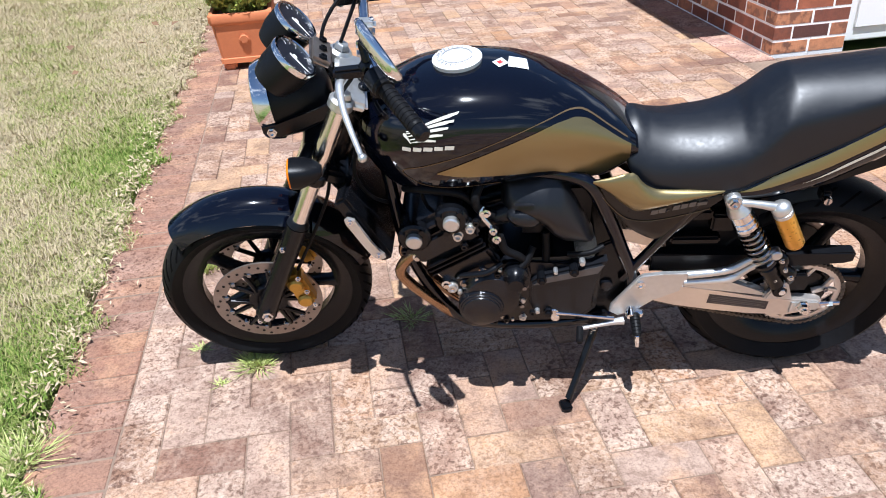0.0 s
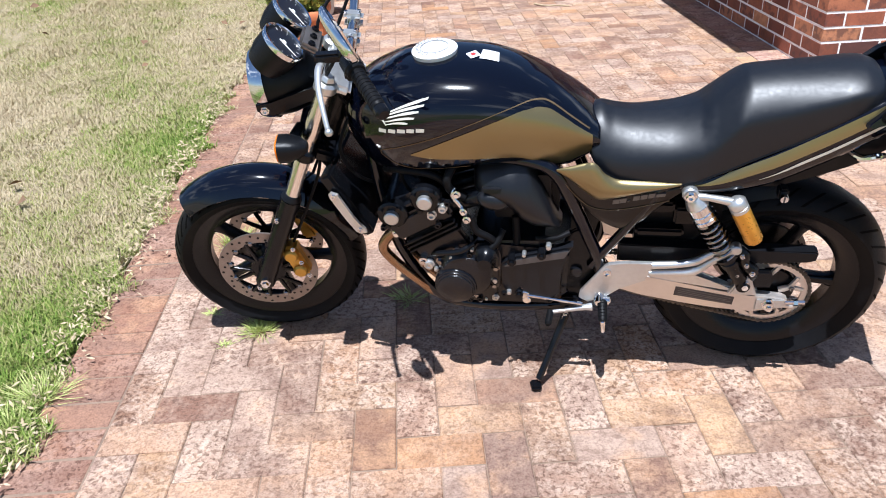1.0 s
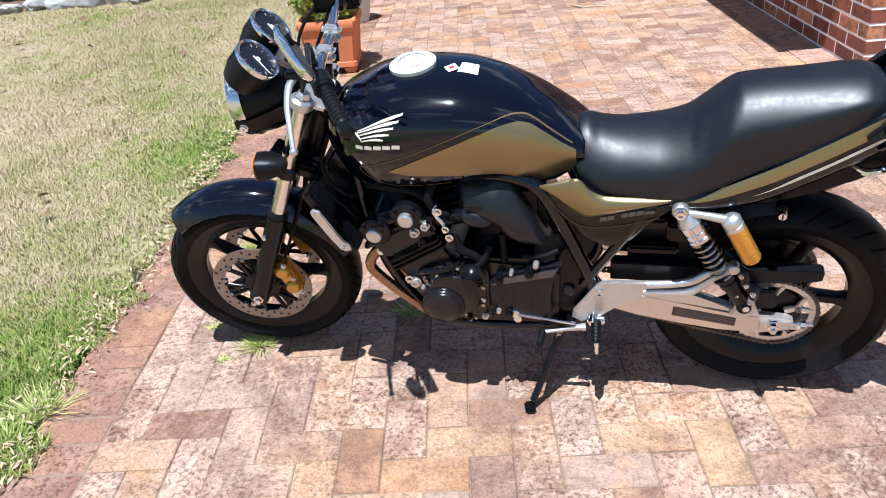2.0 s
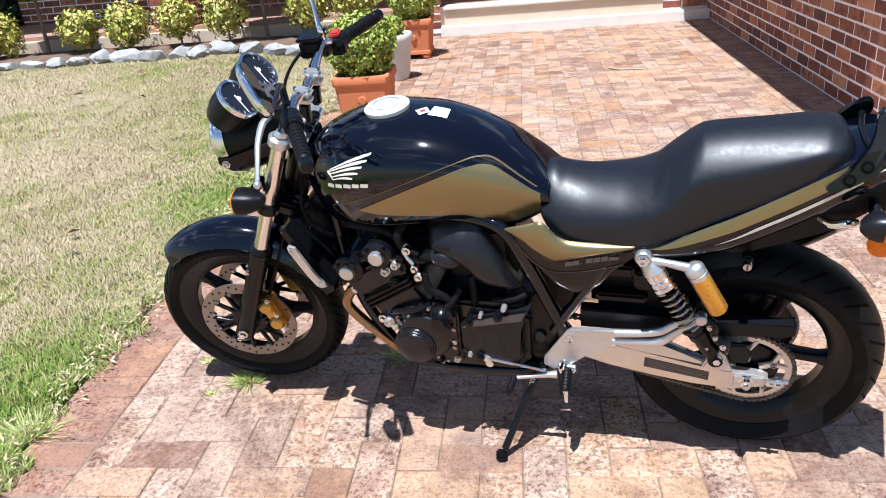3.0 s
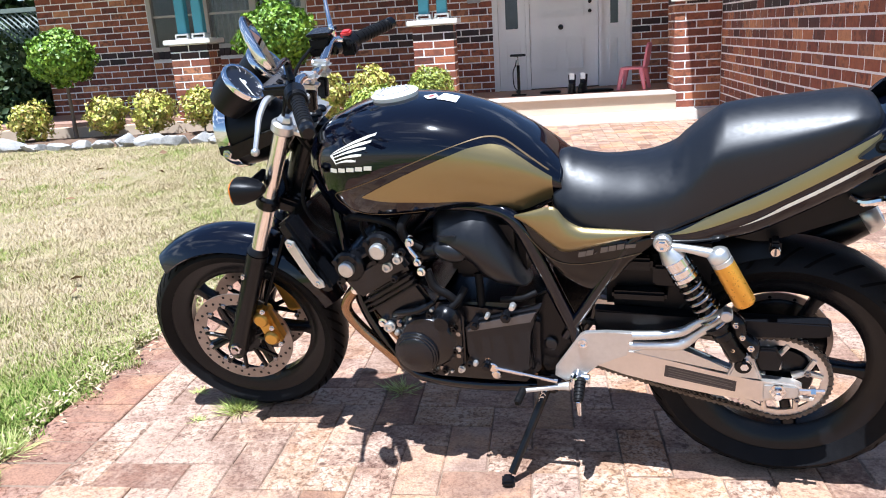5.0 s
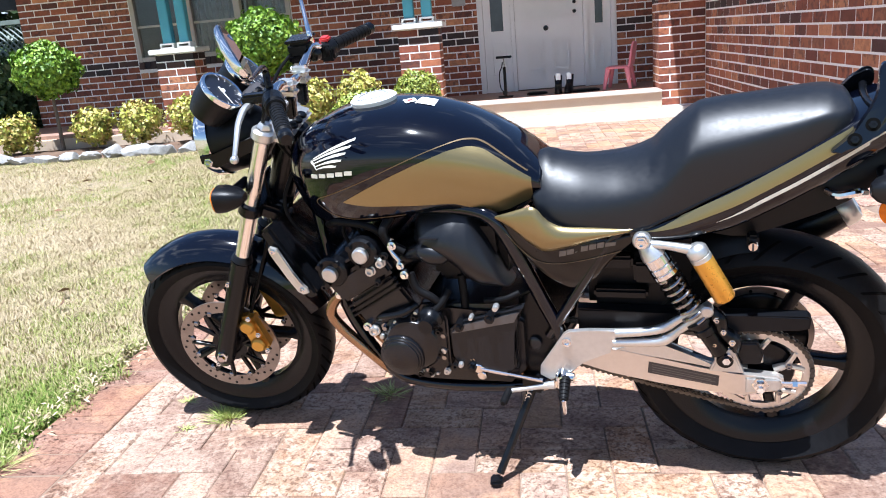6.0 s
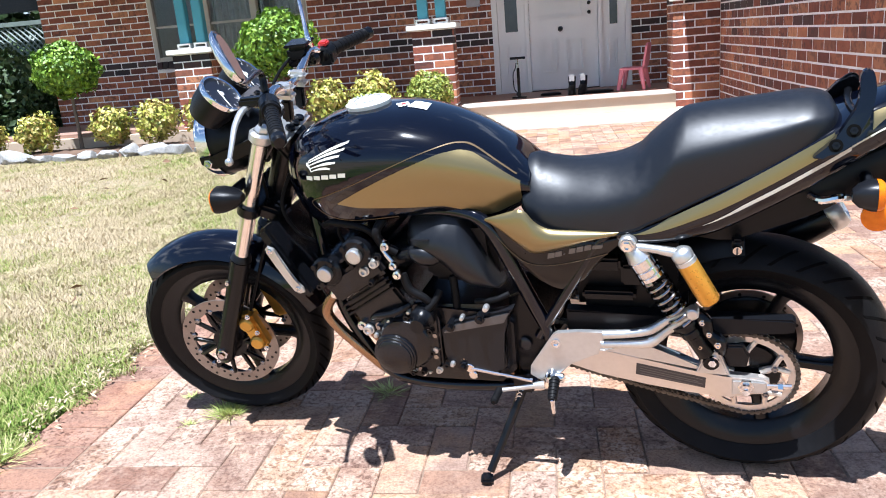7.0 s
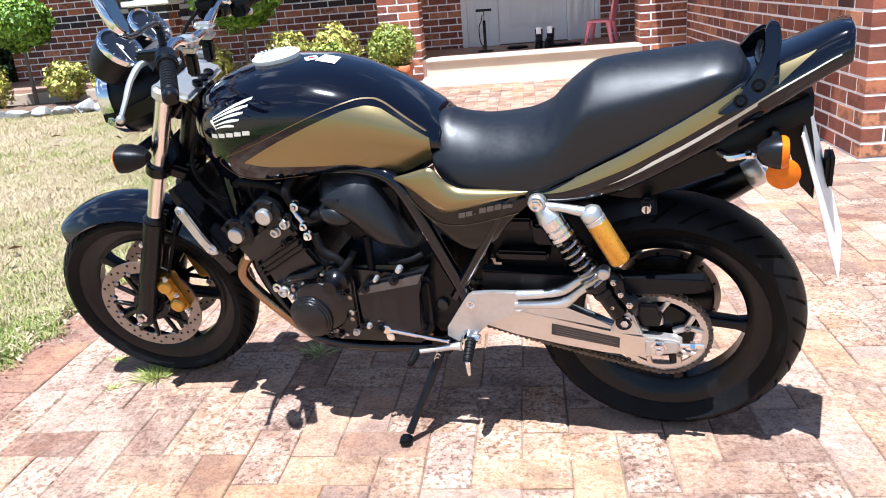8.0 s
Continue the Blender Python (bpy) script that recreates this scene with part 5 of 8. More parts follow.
for k in range(24):
    a = 2 * math.pi * k / 24
    rod(bm, Vector((cx, 0, on_top(cx, 0))) + nrm * 0.0118 + Vector((0.0385 * math.cos(a), 0.0385 * math.sin(a), 0)),
        Vector((cx, 0, on_top(cx, 0))) + nrm * 0.0118 + Vector((0.047 * math.cos(a), 0.047 * math.sin(a), 0)), 0.0016, seg=4)
fixed("cap_print", bm, "greyprint", parent=cap)
for r0_, r1_ in ((0.0335, 0.0362), (0.0190, 0.0206)):
    bm = bmesh.new()
    lathe(bm, [(r0_, 0.0110), (r1_, 0.0110), (r1_, 0.0130), (r0_, 0.0130)], (cx, 0, on_top(cx, 0)), nrm, 40, wrap=True)
    fixed("cap_ring", bm, "greyprint", parent=cap)


def sticker(corners, material, name, lift=0.0015, label=""):
    """A thin label laid on the tank top."""
    bm = bmesh.new()
    n = 6
    a, b, c, d = [Vector(p) for p in corners]
    rows = []
    for i in range(n + 1):
        row = []
        for j in range(n + 1):
            p = (a * (1 - i / n) + b * i / n) * (1 - j / n) + (d * (1 - i / n) + c * i / n) * j / n
            row.append(bm.verts.new((p.x, p.y, on_top(p.x, p.y) + lift)))
        rows.append(row)
    for p, q in zip(rows, rows[1:]):
        for j in range(n):
            bm.faces.new((p[j], q[j], q[j + 1], p[j + 1]))
    return fixed(name, bm, material, label, parent=tank)


sticker([(0.643, -0.013), (0.659, -0.033), (0.680, -0.013), (0.664, 0.010)], "decal", "sticker", label="small white diamond sticker")
sticker([(0.653, -0.012), (0.660, -0.021), (0.669, -0.012), (0.662, -0.003)], "red", "sticker_print", 0.0022)
sticker([(0.678, -0.028), (0.724, -0.026), (0.720, 0.020), (0.681, 0.018)], "decal", "sticker", label="white rectangular warning sticker")

# ---- seat ----
sx = [0.938, 0.950, 0.968, 1.00, 1.06, 1.13, 1.195, 1.222, 1.27, 1.300, 1.43, 1.53, 1.565, 1.582]
s_top = ease(sx, [0.795, 0.818, 0.822, 0.812, 0.803, 0.808, 0.831, 0.857, 0.895, 0.912, 0.926, 0.934, 0.924, 0.897])
s_low = ease(sx, [0.755, 0.730, 0.705, 0.686, 0.672, 0.673, 0.687, 0.699, 0.720, 0.735, 0.797, 0.845, 0.862, 0.875])
s_half = ease(sx, [0.082, 0.102, 0.114, 0.125, 0.134, 0.140, 0.141, 0.137, 0.131, 0.127, 0.114, 0.101, 0.086, 0.058])
# the edge between top and side runs low along the rider's part and steps up at the pillion's
s_edge = ease([0.938, 0.950, 0.968, 1.01, 1.115, 1.200, 1.228, 1.252, 1.282, 1.377, 1.47, 1.535, 1.565, 1.582],
              [0.775, 0.755, 0.741, 0.735, 0.748, 0.765, 0.779, 0.806, 0.838, 0.862, 0.886, 0.902, 0.902, 0.886])
s_soft = ease([0.938, 1.00, 1.15, 1.23, 1.28, 1.50, 1.582], [1.0, 1.0, 0.75, 0.25, 0.12, 0.12, 0.8])


def seat_loop(x):
    top, low, w, edge, soft = s_top(x), s_low(x), s_half(x), s_edge(x), s_soft(x)
    wide = w * 0.965
    raw = [(wide * k / 20, edge + (top - edge) * (1 - (k / 20) ** 2.3)) for k in range(21)]
    raw += [(wide + (w - wide) * math.sin(k / 10 * 2.2), edge + (low - edge) * k / 10) for k in range(1, 11)]

    def rounded(row, times):
        for _ in range(times):
            row = [row[0]] + [tuple((a + 2 * b + c) / 4 for a, b, c in zip(p, q, r)) for p, q, r in zip(row, row[1:], row[2:])] + [row[-1]]
        return row
    tight, loose = rounded(raw, 2), rounded(raw, 22)
    right = [tuple(a + (b - a) * soft for a, b in zip(p, q)) for p, q in zip(tight, loose)]
    right.append((w * 0.9, low - 0.004))
    return [Vector((x, y, z)) for y, z in right] + [Vector((x, -y, z)) for y, z in right[:0:-1]]


bm = bmesh.new()
rings(bm, [seat_loop(float(x)) for x in np.r_[np.linspace(0.938, 0.97, 9)[:-1], np.linspace(0.97, 1.54, 130), np.linspace(1.54, 1.582, 9)[1:]]])
seat = fixed("seat", bm, "vinyl", "stepped dark grey vinyl dual seat", angle=60)
for s in (-1, 1):
    bm = bmesh.new()
    tube(bm, [(x, s * (s_half(x) * 0.985 + 0.0), s_low(x) + 0.004) for x in np.linspace(0.975, 1.56, 24)], 0.0035, 6, 2)
    fixed("seat_piping", bm, "plastic", parent=seat)

# ---- tail cowl ----
cxs = [1.16, 1.22, 1.34, 1.45, 1.55, 1.62, 1.68, 1.735, 1.758]
c_top = ease(cxs, [0.690, 0.700, 0.752, 0.812, 0.870, 0.908, 0.933, 0.957, 0.962])
c_low = ease(cxs, [0.664, 0.655, 0.678, 0.728, 0.785, 0.828, 0.866, 0.898, 0.908])
c_half = ease(cxs, [0.146, 0.149, 0.144, 0.133, 0.119, 0.105, 0.091, 0.078, 0.074])


def cowl_y(x, z):
    top, low, w = c_top(x), c_low(x), c_half(x)
    t = (z - low) / (top - low)
    lean = 0.14 + 0.20 * min(1.0, max(0.0, (x - 1.56) / 0.08))
    return w * (1 - lean * t ** 2 - 0.10 * (1 - t) ** 2)


def cowl_loop(x):
    top, low, w = c_top(x), c_low(x), c_half(x)
    right = [(0, top + 0.008), (cowl_y(x, top) * 0.6, top + 0.006), (cowl_y(x, top) * 0.92, top + 0.002)]
    right += [(cowl_y(x, top - (top - low) * k / 8), top - (top - low) * k / 8) for k in range(9)]
    right += [(cowl_y(x, low) * 0.9, low - 0.004)]
    return [Vector((x, y, z)) for y, z in right] + [Vector((x, -y, z)) for y, z in right[:0:-1]]


bm = bmesh.new()
cowl_loops = [cowl_loop(float(x)) for x in np.linspace(1.16, 1.752, 50)]
# the tail is cut off square, with a small round to its edge
for step, k in ((0.003, 0.96), (0.005, 0.88), (0.0045, 0.5)):
    mid_ = sum(cowl_loops[49], Vector()) / len(cowl_loops[49])
    cowl_loops.append([mid_ + (p - mid_) * k + Vector((step, 0, 0)) for p in cowl_loops[49]])
rings(bm, cowl_loops)
cowl = fixed("tail_cowl", bm, "gloss", "glossy black tail cowl with gold and cream stripes", angle=60)


def on_cowl(t0, t1, x0, x1, s, lift=0.0014, taper=0.0):
    """A stripe along the cowl between two fractions of its height."""
    bm = bmesh.new()
    rows = []
    n = 40
    for i in range(n + 1):
        x = x0 + (x1 - x0) * i / n
        k = min(1.0, i / n / taper) if taper else 1.0
        top, low = c_top(x), c_low(x)
        a, b = t0, t0 + (t1 - t0) * k + 0.001
        rows.append([bm.verts.new((x, s * (cowl_y(x, low + (top - low) * f) + lift), low + (top - low) * f)) for f in np.linspace(a, b, 5)])
    for p, q in zip(rows, rows[1:]):
        for j in range(4):
            bm.faces.new((p[j], q[j], q[j + 1], p[j + 1]))
    return bm


for s in (-1, 1):
    fixed("gold_stripe", on_cowl(0.60, 0.98, 1.19, 1.570, s, taper=0.2), "gold", "metallic gold stripe", parent=cowl)
    fixed("cream_stripe", on_cowl(0.34, 0.44, 1.33, 1.60, s, taper=0.3), "cream_line", "thin cream stripe", parent=cowl)
    fixed("cream_stripe", on_cowl(0.40, 0.45, 1.60, 1.735, s), "cream_line", "thin cream stripe", parent=cowl)
    bm = bmesh.new()
    rows = []
    for i in range(17):
        x = 1.634 + 0.060 * i / 16
        top, low = c_top(x), c_low(x)
        rows.append([bm.verts.new((x, s * (cowl_y(x, low + (top - low) * f) + 0.0015), low + (top - low) * f)) for f in np.linspace(0.54 + 0.34 * i / 16, 0.93 - 0.03 * i / 16, 5)])
    for p, q in zip(rows, rows[1:]):
        for j in range(4):
            bm.faces.new((p[j], q[j], q[j + 1], p[j + 1]))
    fixed("gold_stripe", bm, "gold", "metallic gold flash", parent=cowl)

# grab rail: two pierced upright brackets and a bar that runs across behind the seat
bm = bmesh.new()
tube(bm, [(1.612, -0.098, 0.908), (1.604, -0.050, 0.905), (1.602, 0.0, 0.904), (1.604, 0.050, 0.905), (1.610, 0.096, 0.908)], 0.0075, 12, 7)
rail = fixed("grab_rail", bm, "satin", "black pillion grab rail with bolted brackets")
for s in (-1, 1):
    bm = bmesh.new()
    fin = ((1.532, 0.840), (1.550, 0.856), (1.569, 0.874), (1.584, 0.896), (1.600, 0.922), (1.607, 0.948), (1.607, 0.974), (1.612, 0.987), (1.621, 0.990), (1.630, 0.983),
           (1.634, 0.958), (1.632, 0.938), (1.627, 0.917), (1.623, 0.894), (1.622, 0.876), (1.598, 0.862), (1.560, 0.842)) if s < 0 else \
          ((1.540, 0.852), (1.569, 0.900), (1.600, 0.936), (1.618, 0.942), (1.628, 0.928), (1.625, 0.880), (1.590, 0.860))
    fin = [(p.x, p.z) for p in spline([(x, 0, z) for x, z in fin], 3, True)]
    plate(bm, fin, lambda a, b, d: Vector((a, d - s * 0.36 * (b - 0.86), b)), s * 0.108, s * 0.126, 0.006, 3)
    b = fixed("rail_bracket", bm, "gloss" if s < 0 else "satin", parent=rail)
    for p in ((1.570, 0.862), (1.599, 0.887)) if s < 0 else ((1.560, 0.852),):
        bm = bmesh.new()
        yy = 0.1265 - 0.36 * (p[1] - 0.86)
        nv = Vector((0, s, 0.36)).normalized()
        # flat black disc paints the shade of the bolt's recess
        rod(bm, Vector((p[0], s * yy, p[1])) - nv * 0.004, Vector((p[0], s * yy, p[1])) + nv * 0.001, 0.0125, seg=18)
        fixed("bolt_recess", bm, "sipe", parent=b)
        bm = bmesh.new()
        bolt(bm, Vector((p[0], s * yy, p[1])) + nv * 0.001, nv, 0.006, 0.003)
        fixed("rail_bolt", bm, "satin", parent=b)

# ---- rear mudguard, plate, indicators ----
bm = bmesh.new()
loops = []
for t in np.linspace(0, 1, 14):
    x = 1.30 + (1.70 - 1.30) * t
    z = 0.672 + 0.150 * t - 0.012 * math.sin(math.pi * t)
    w = 0.080 - 0.028 * t
    low = -0.018 - 0.040 * min(1.0, t * 5) * min(1.0, (1 - t) * 3)
    loops.append([Vector((x, y, z + dz)) for y, dz in ((-w, low), (-w, 0.0), (-w * 0.8, 0.02), (w * 0.8, 0.02), (w, 0.0), (w, low), (w * 0.92, low), (w * 0.92, -0.004), (-w * 0.92, -0.004), (-w * 0.92, low))])
rings(bm, loops)
rear_guard = fixed("rear_mudguard", bm, "plastic", "matt black rear mudguard")
bm = bmesh.new()
plate(bm, [(1.590, 0.815), (1.651, 0.842), (1.692, 0.840), (1.698, 0.795), (1.706, 0.755), (1.716, 0.690), (1.718, 0.618), (1.692, 0.647), (1.668, 0.720), (1.652, 0.768), (1.590, 0.785)], xz, -0.034, 0.034, 0.006)
fixed("plate_bracket", bm, "plastic", parent=rear_guard)
bm = bmesh.new()
pm = Matrix.Translation((1.738, 0, 0.630)) @ Matrix.Rotation(radians(-8), 4, "Z") @ Matrix.Rotation(radians(-16.5), 4, "Y")
box(bm, (-0.0015, -0.10, -0.155), (0.0015, 0.10, 0.155), 0.001, pm)
nplate = fixed("number_plate", bm, "white", "white number plate seen edge on")
bm = bmesh.new()
box(bm, (1.744, 0.035, 0.605), (1.760, 0.095, 0.685), 0.008)
fixed("plate_reflector", bm, "plastic", parent=nplate)
for s in (-1, 1):
    c = Vector((1.632, s * 0.140, 0.768))
    bm = bmesh.new()
    rod(bm, c + Vector((0.0, -s * 0.07, 0.01)), c + Vector((0.0, -s * 0.02, 0.004)), 0.012, seg=12)
    loops = []
    for x, w_, h_ in ((-0.030, 0.011, 0.011), (-0.020, 0.022, 0.021), (0.0, 0.029, 0.028), (0.010, 0.029, 0.029)):
        loops.append([c + Vector((x, w_ * math.copysign(abs(math.cos(a)) ** 0.7, math.cos(a)), h_ * math.copysign(abs(math.sin(a)) ** 0.7, math.sin(a)))) for a in [2 * math.pi * i / 24 for i in range(24)]])
    rings(bm, loops)
    ind = fixed("rear_indicator", bm, "greyeng", "dark grey indicator with an amber lens", parent=rear_guard)
    bm = bmesh.new()
    loops = []
    for x, k in ((0.0105, 1.0), (0.018, 0.97), (0.023, 0.84), (0.025, 0.45)):
        loops.append([c + Vector((x, 0.029 * k * math.copysign(abs(math.cos(a)) ** 0.7, math.cos(a)), 0.029 * k * math.copysign(abs(math.sin(a)) ** 0.7, math.sin(a)))) for a in [2 * math.pi * i / 24 for i in range(24)]])
    rings(bm, loops)
    fixed("indicator_lens", bm, "amber", parent=ind)
    bm = bmesh.new()
    rc = Vector((1.650, s * 0.128, 0.722))
    lathe(bm, [(0.027, 0), (0.030, 0.004), (0.030, 0.009), (0.022, 0.013), (0.001, 0.015)], rc, (0, s, 0), 28)
    fixed("side_reflector", bm, "amber", "round amber reflector", parent=rear_guard)
# lock under the cowl
bm = bmesh.new()
lathe(bm, [(0.010, 0), (0.0105, 0.01), (0.009, 0.014), (0.003, 0.014)], (1.402, -0.118, 0.642), (0, -1, 0), 18)
lock = fixed("helmet_lock", bm, "chrome", "small chromed lock")
bm = bmesh.new()
box(bm, (1.400, -0.1328, 0.634), (1.404, -0.1322, 0.650))
fixed("key_slot", bm, "darkprint", parent=lock)
bm = bmesh.new()
box(bm, (1.391, -0.118, 0.630), (1.414, -0.085, 0.660), 0.005)
fixed("lock_bracket", bm, "plastic", parent=lock)

# silencer on the far side
bm = bmesh.new()
# pipe bowed out and thickened so its shadow darkens the paving underneath
tube(bm, [(0.78, 0.150, 0.235), (0.86, 0.205, 0.240), (0.97, 0.232, 0.262), (1.08, 0.220, 0.310), (1.15, 0.180, 0.340)], [0.026, 0.032, 0.036, 0.034, 0.030], 16, 6)
silencer = fixed("exhaust_pipe", bm, "header", "tinted steel exhaust pipe")
bm = bmesh.new()
lathe(bm, [(0.03, 0), (0.046, 0.05), (0.052, 0.11), (0.050, 0.44), (0.045, 0.54), (0.041, 0.580)], (1.10, 0.175, 0.300), Vector((0.53, 0.0, 0.305)), 36)
muffler = fixed("silencer", bm, "satin", "satin black silencer with a polished end cap", parent=silencer)
bm = bmesh.new()
lathe(bm, [(0.041, 0.575), (0.043, 0.580), (0.042, 0.600), (0.034, 0.612), (0.026, 0.614), (0.022, 0.610), (0.020, 0.58)], (1.10, 0.175, 0.300), Vector((0.53, 0.0, 0.305)), 32)
fixed("end_cap", bm, "alu", "polished silencer end cap", parent=muffler)
# luggage hook under the cowl
bm = bmesh.new()
tube(bm, [(1.535, -0.075, 0.742), (1.556, -0.092, 0.738), (1.585, -0.094, 0.744), (1.606, -0.080, 0.738)], [0.007, 0.009, 0.009, 0.007], 10, 6)
fixed("luggage_hook", bm, "chrome", "small chromed luggage hook")

# ---- frame ----
for s in (-1, 1):
    bm = bmesh.new()
    tube(bm, [(0.395, s * 0.045, 0.83), (0.52, s * 0.085, 0.745), (0.68, s * 0.098, 0.725), (0.80, s * 0.112, 0.722), (0.862, s * 0.124, 0.700), (0.905, s * 0.125, 0.62), (0.952, s * 0.122, 0.50), (0.985, s * 0.118, 0.41), (0.985, s * 0.11, 0.33), (0.95, s * 0.10, 0.27)], 0.0175, 14, 6)
    fixed("frame_tube", bm, "gloss", "glossy black frame tube")
    bm = bmesh.new()
    tube(bm, [(0.375, s * 0.040, 0.80), (0.395, s * 0.075, 0.66), (0.415, s * 0.095, 0.52), (0.455, s * 0.110, 0.40), (0.535, s * 0.118, 0.272), (0.61, s * 0.120, 0.240), (0.76, s * 0.120, 0.236), (0.93, s * 0.112, 0.255), (0.965, s * 0.110, 0.30)], 0.015, 14, 6)
    fixed("cradle_tube", bm, "gloss", "glossy black cradle tube")
    bm = bmesh.new()
    tube(bm, [(0.962, s * 0.120, 0.40), (1.01, s * 0.126, 0.48), (1.08, s * 0.128, 0.595), (1.128, s * 0.124, 0.665), (1.20, s * 0.110, 0.705), (1.36, s * 0.095, 0.735)], 0.0125, 12, 6)
    fixed("seat_rail", bm, "gloss", "glossy black rear frame tube")
    bm = bmesh.new()
    tube(bm, [(0.875, s * 0.118, 0.695), (1.0, s * 0.11, 0.690), (1.15, s * 0.105, 0.700), (1.36, s * 0.095, 0.74), (1.6, s * 0.07, 0.84)], 0.012, 10, 6)
    fixed("seat_rail", bm, "satin", parent=None)
    # gusset plate at the pivot
    bm = bmesh.new()
    plate(bm, [(0.895, 0.50), (0.930, 0.52), (0.985, 0.44), (1.01, 0.40), (0.995, 0.31), (0.955, 0.265), (0.905, 0.285), (0.885, 0.36), (0.888, 0.44)], xz, s * 0.100, s * 0.116, 0.005)
    g = fixed("pivot_plate", bm, "satin", "black frame pivot plate")
    bm = bmesh.new()
    lathe(bm, [(0.016, 0), (0.016, 0.010), (0.010, 0.013), (0.004, 0.013)], (0.925, s * 0.116, 0.375), (0, s, 0), 20)
    fixed("pivot_cap", bm, "engine", parent=g)

# ---- side covers ----
def bowed(outline_xy, y0, bow, thick, s, n=14, full=1.0, round_top=False):
    """A panel with a soft outward bow, by its upper and lower edge tables."""
    up, lo, x0, x1 = outline_xy
    f, g = ease(*zip(*up)), ease(*zip(*lo))
    bm = bmesh.new()
    grids = []
    for off in (0.0, thick):
        rows = []
        for i in range(n * 2 + 1):
            x = x0 + (x1 - x0) * i / (n * 2)
            a, b = f(x), g(x)
            row = []
            for j in range(n + 1):
                t, q = j / n, i / (n * 2)
                edge = min(1.0, 9 * min(t, 1 - t)) * min(1.0, 9 * min(q, 1 - q))
                swell = max(0.0, math.sin(math.pi * t) * math.sin(math.pi * q)) ** full
                if round_top and t > 0.40:
                    swell = max(0.0, math.sin(math.pi * 0.40) * math.sin(math.pi * q)) ** full * (1 - ((t - 0.40) / 0.60) ** 2)
                row.append(bm.verts.new((x, s * (y0 + bow * swell + 0.004 * edge - off), b + (a - b) * t)))
            rows.append(row)
        grids.append(rows)
    for rows in grids:
        for p, q in zip(rows, rows[1:]):
            for j in range(n):
                bm.faces.new((p[j], q[j], q[j + 1], p[j + 1]))
    A, B = grids
    rim = lambda r: [row[0] for row in r] + r[-1][1:] + [row[-1] for row in r[::-1]][1:] + r[0][::-1][1:-1]
    a, b = rim(A), rim(B)
    for k in range(len(a)):
        j = (k + 1) % len(a)
        bm.faces.new((a[k], a[j], b[j], b[k]))
    return bm


for s in (-1, 1):
    dark = ([(0.875, 0.700), (0.95, 0.705), (0.985, 0.672), (1.06, 0.660), (1.165, 0.668)],
            [(0.875, 0.680), (0.93, 0.612), (0.98, 0.560), (1.03, 0.538), (1.075, 0.560), (1.12, 0.612), (1.165, 0.655)], 0.875, 1.165)
    sc = fixed("side_cover", bowed(dark, 0.132, 0.004, 0.006, s), "cover", "glossy dark side cover with a gold sweep", angle=50)
    gold = ([(0.868, 0.716), (0.90, 0.725), (0.955, 0.738), (0.985, 0.705), (1.02, 0.690), (1.10, 0.688), (1.172, 0.686)],
            [(0.868, 0.712), (0.90, 0.690), (0.94, 0.652), (0.975, 0.630), (1.02, 0.640), (1.10, 0.664), (1.172, 0.682)], 0.868, 1.172)
    fixed("gold_sweep", bowed(gold, 0.139, 0.012, 0.003, s), "gold", "metallic gold sweep", parent=sc, angle=50)
    bm = bmesh.new()
    tube(bm, [(0.878, s * 0.139, 0.690), (0.92, s * 0.1395, 0.636), (0.955, s * 0.140, 0.608), (1.0, s * 0.141, 0.602), (1.06, s * 0.141, 0.612), (1.14, s * 0.139, 0.634)], 0.0011, 6, 6)
    fixed("pinstripe", bm, "bronze_line", parent=sc)
    # lettering too small to keep: plain bars
    for k, (w_, h_) in enumerate(((0.016, 0.013), (0.015, 0.013), (0.005, 0.003), (0.015, 0.013), (0.015, 0.013), (0.015, 0.013), (0.022, 0.009))):
        bm = bmesh.new()
        x0 = 1.005 + 0.0175 * k - (0.004 if k > 2 else 0)
        z0 = 0.620 + 0.0042 * k
        plate(bm, [(x0, z0), (x0 + w_, z0 + 0.003), (x0 + w_ + 0.002, z0 + 0.003 + h_), (x0 + 0.002, z0 + h_)], xz, s * 0.1372, s * 0.1418)
        fixed("name_bar", bm, "dimprint", parent=sc)

# ---- engine ----
CYL = Vector((-0.52, 0, 0.85)).normalized()       # the way the cylinders lean
CROSS = Vector((0.85, 0, 0.52)).normalized()
C0 = Vector((0.625, 0, 0.395))


ENG = Matrix(((CROSS.x, 0, CYL.x, C0.x), (0, 1, 0, 0), (CROSS.z, 0, CYL.z, C0.z), (0, 0, 0, 1)))
bm = bmesh.new()
plate(bm, [(0.545, 0.33), (0.575, 0.275), (0.64, 0.262), (0.86, 0.268), (0.90, 0.31), (0.905, 0.44), (0.84, 0.490), (0.70, 0.485), (0.60, 0.47), (0.545, 0.42)], xz, -0.150, 0.150, 0.014)
engine = fixed("crankcase", bm, "engine", "black enamelled four-cylinder engine")
bm = bmesh.new()
box(bm, (-0.075, -0.165, 0.06), (0.075, 0.165, 0.165), 0.008, ENG)
block = fixed("cylinder_block", bm, "engine", parent=engine)
for k in range(3):
    bm = bmesh.new()
    box(bm, (-0.083, -0.176, 0.128 + 0.013 * k), (0.083, 0.176, 0.133 + 0.013 * k), 0.0015, ENG)
    fixed("cooling_fin", bm, "satin", parent=block)
bm = bmesh.new()
box(bm, (-0.090, -0.170, 0.168), (0.090, 0.170, 0.232), 0.010, ENG)
head = fixed("cylinder_head", bm, "engine", parent=engine)
bm = bmesh.new()
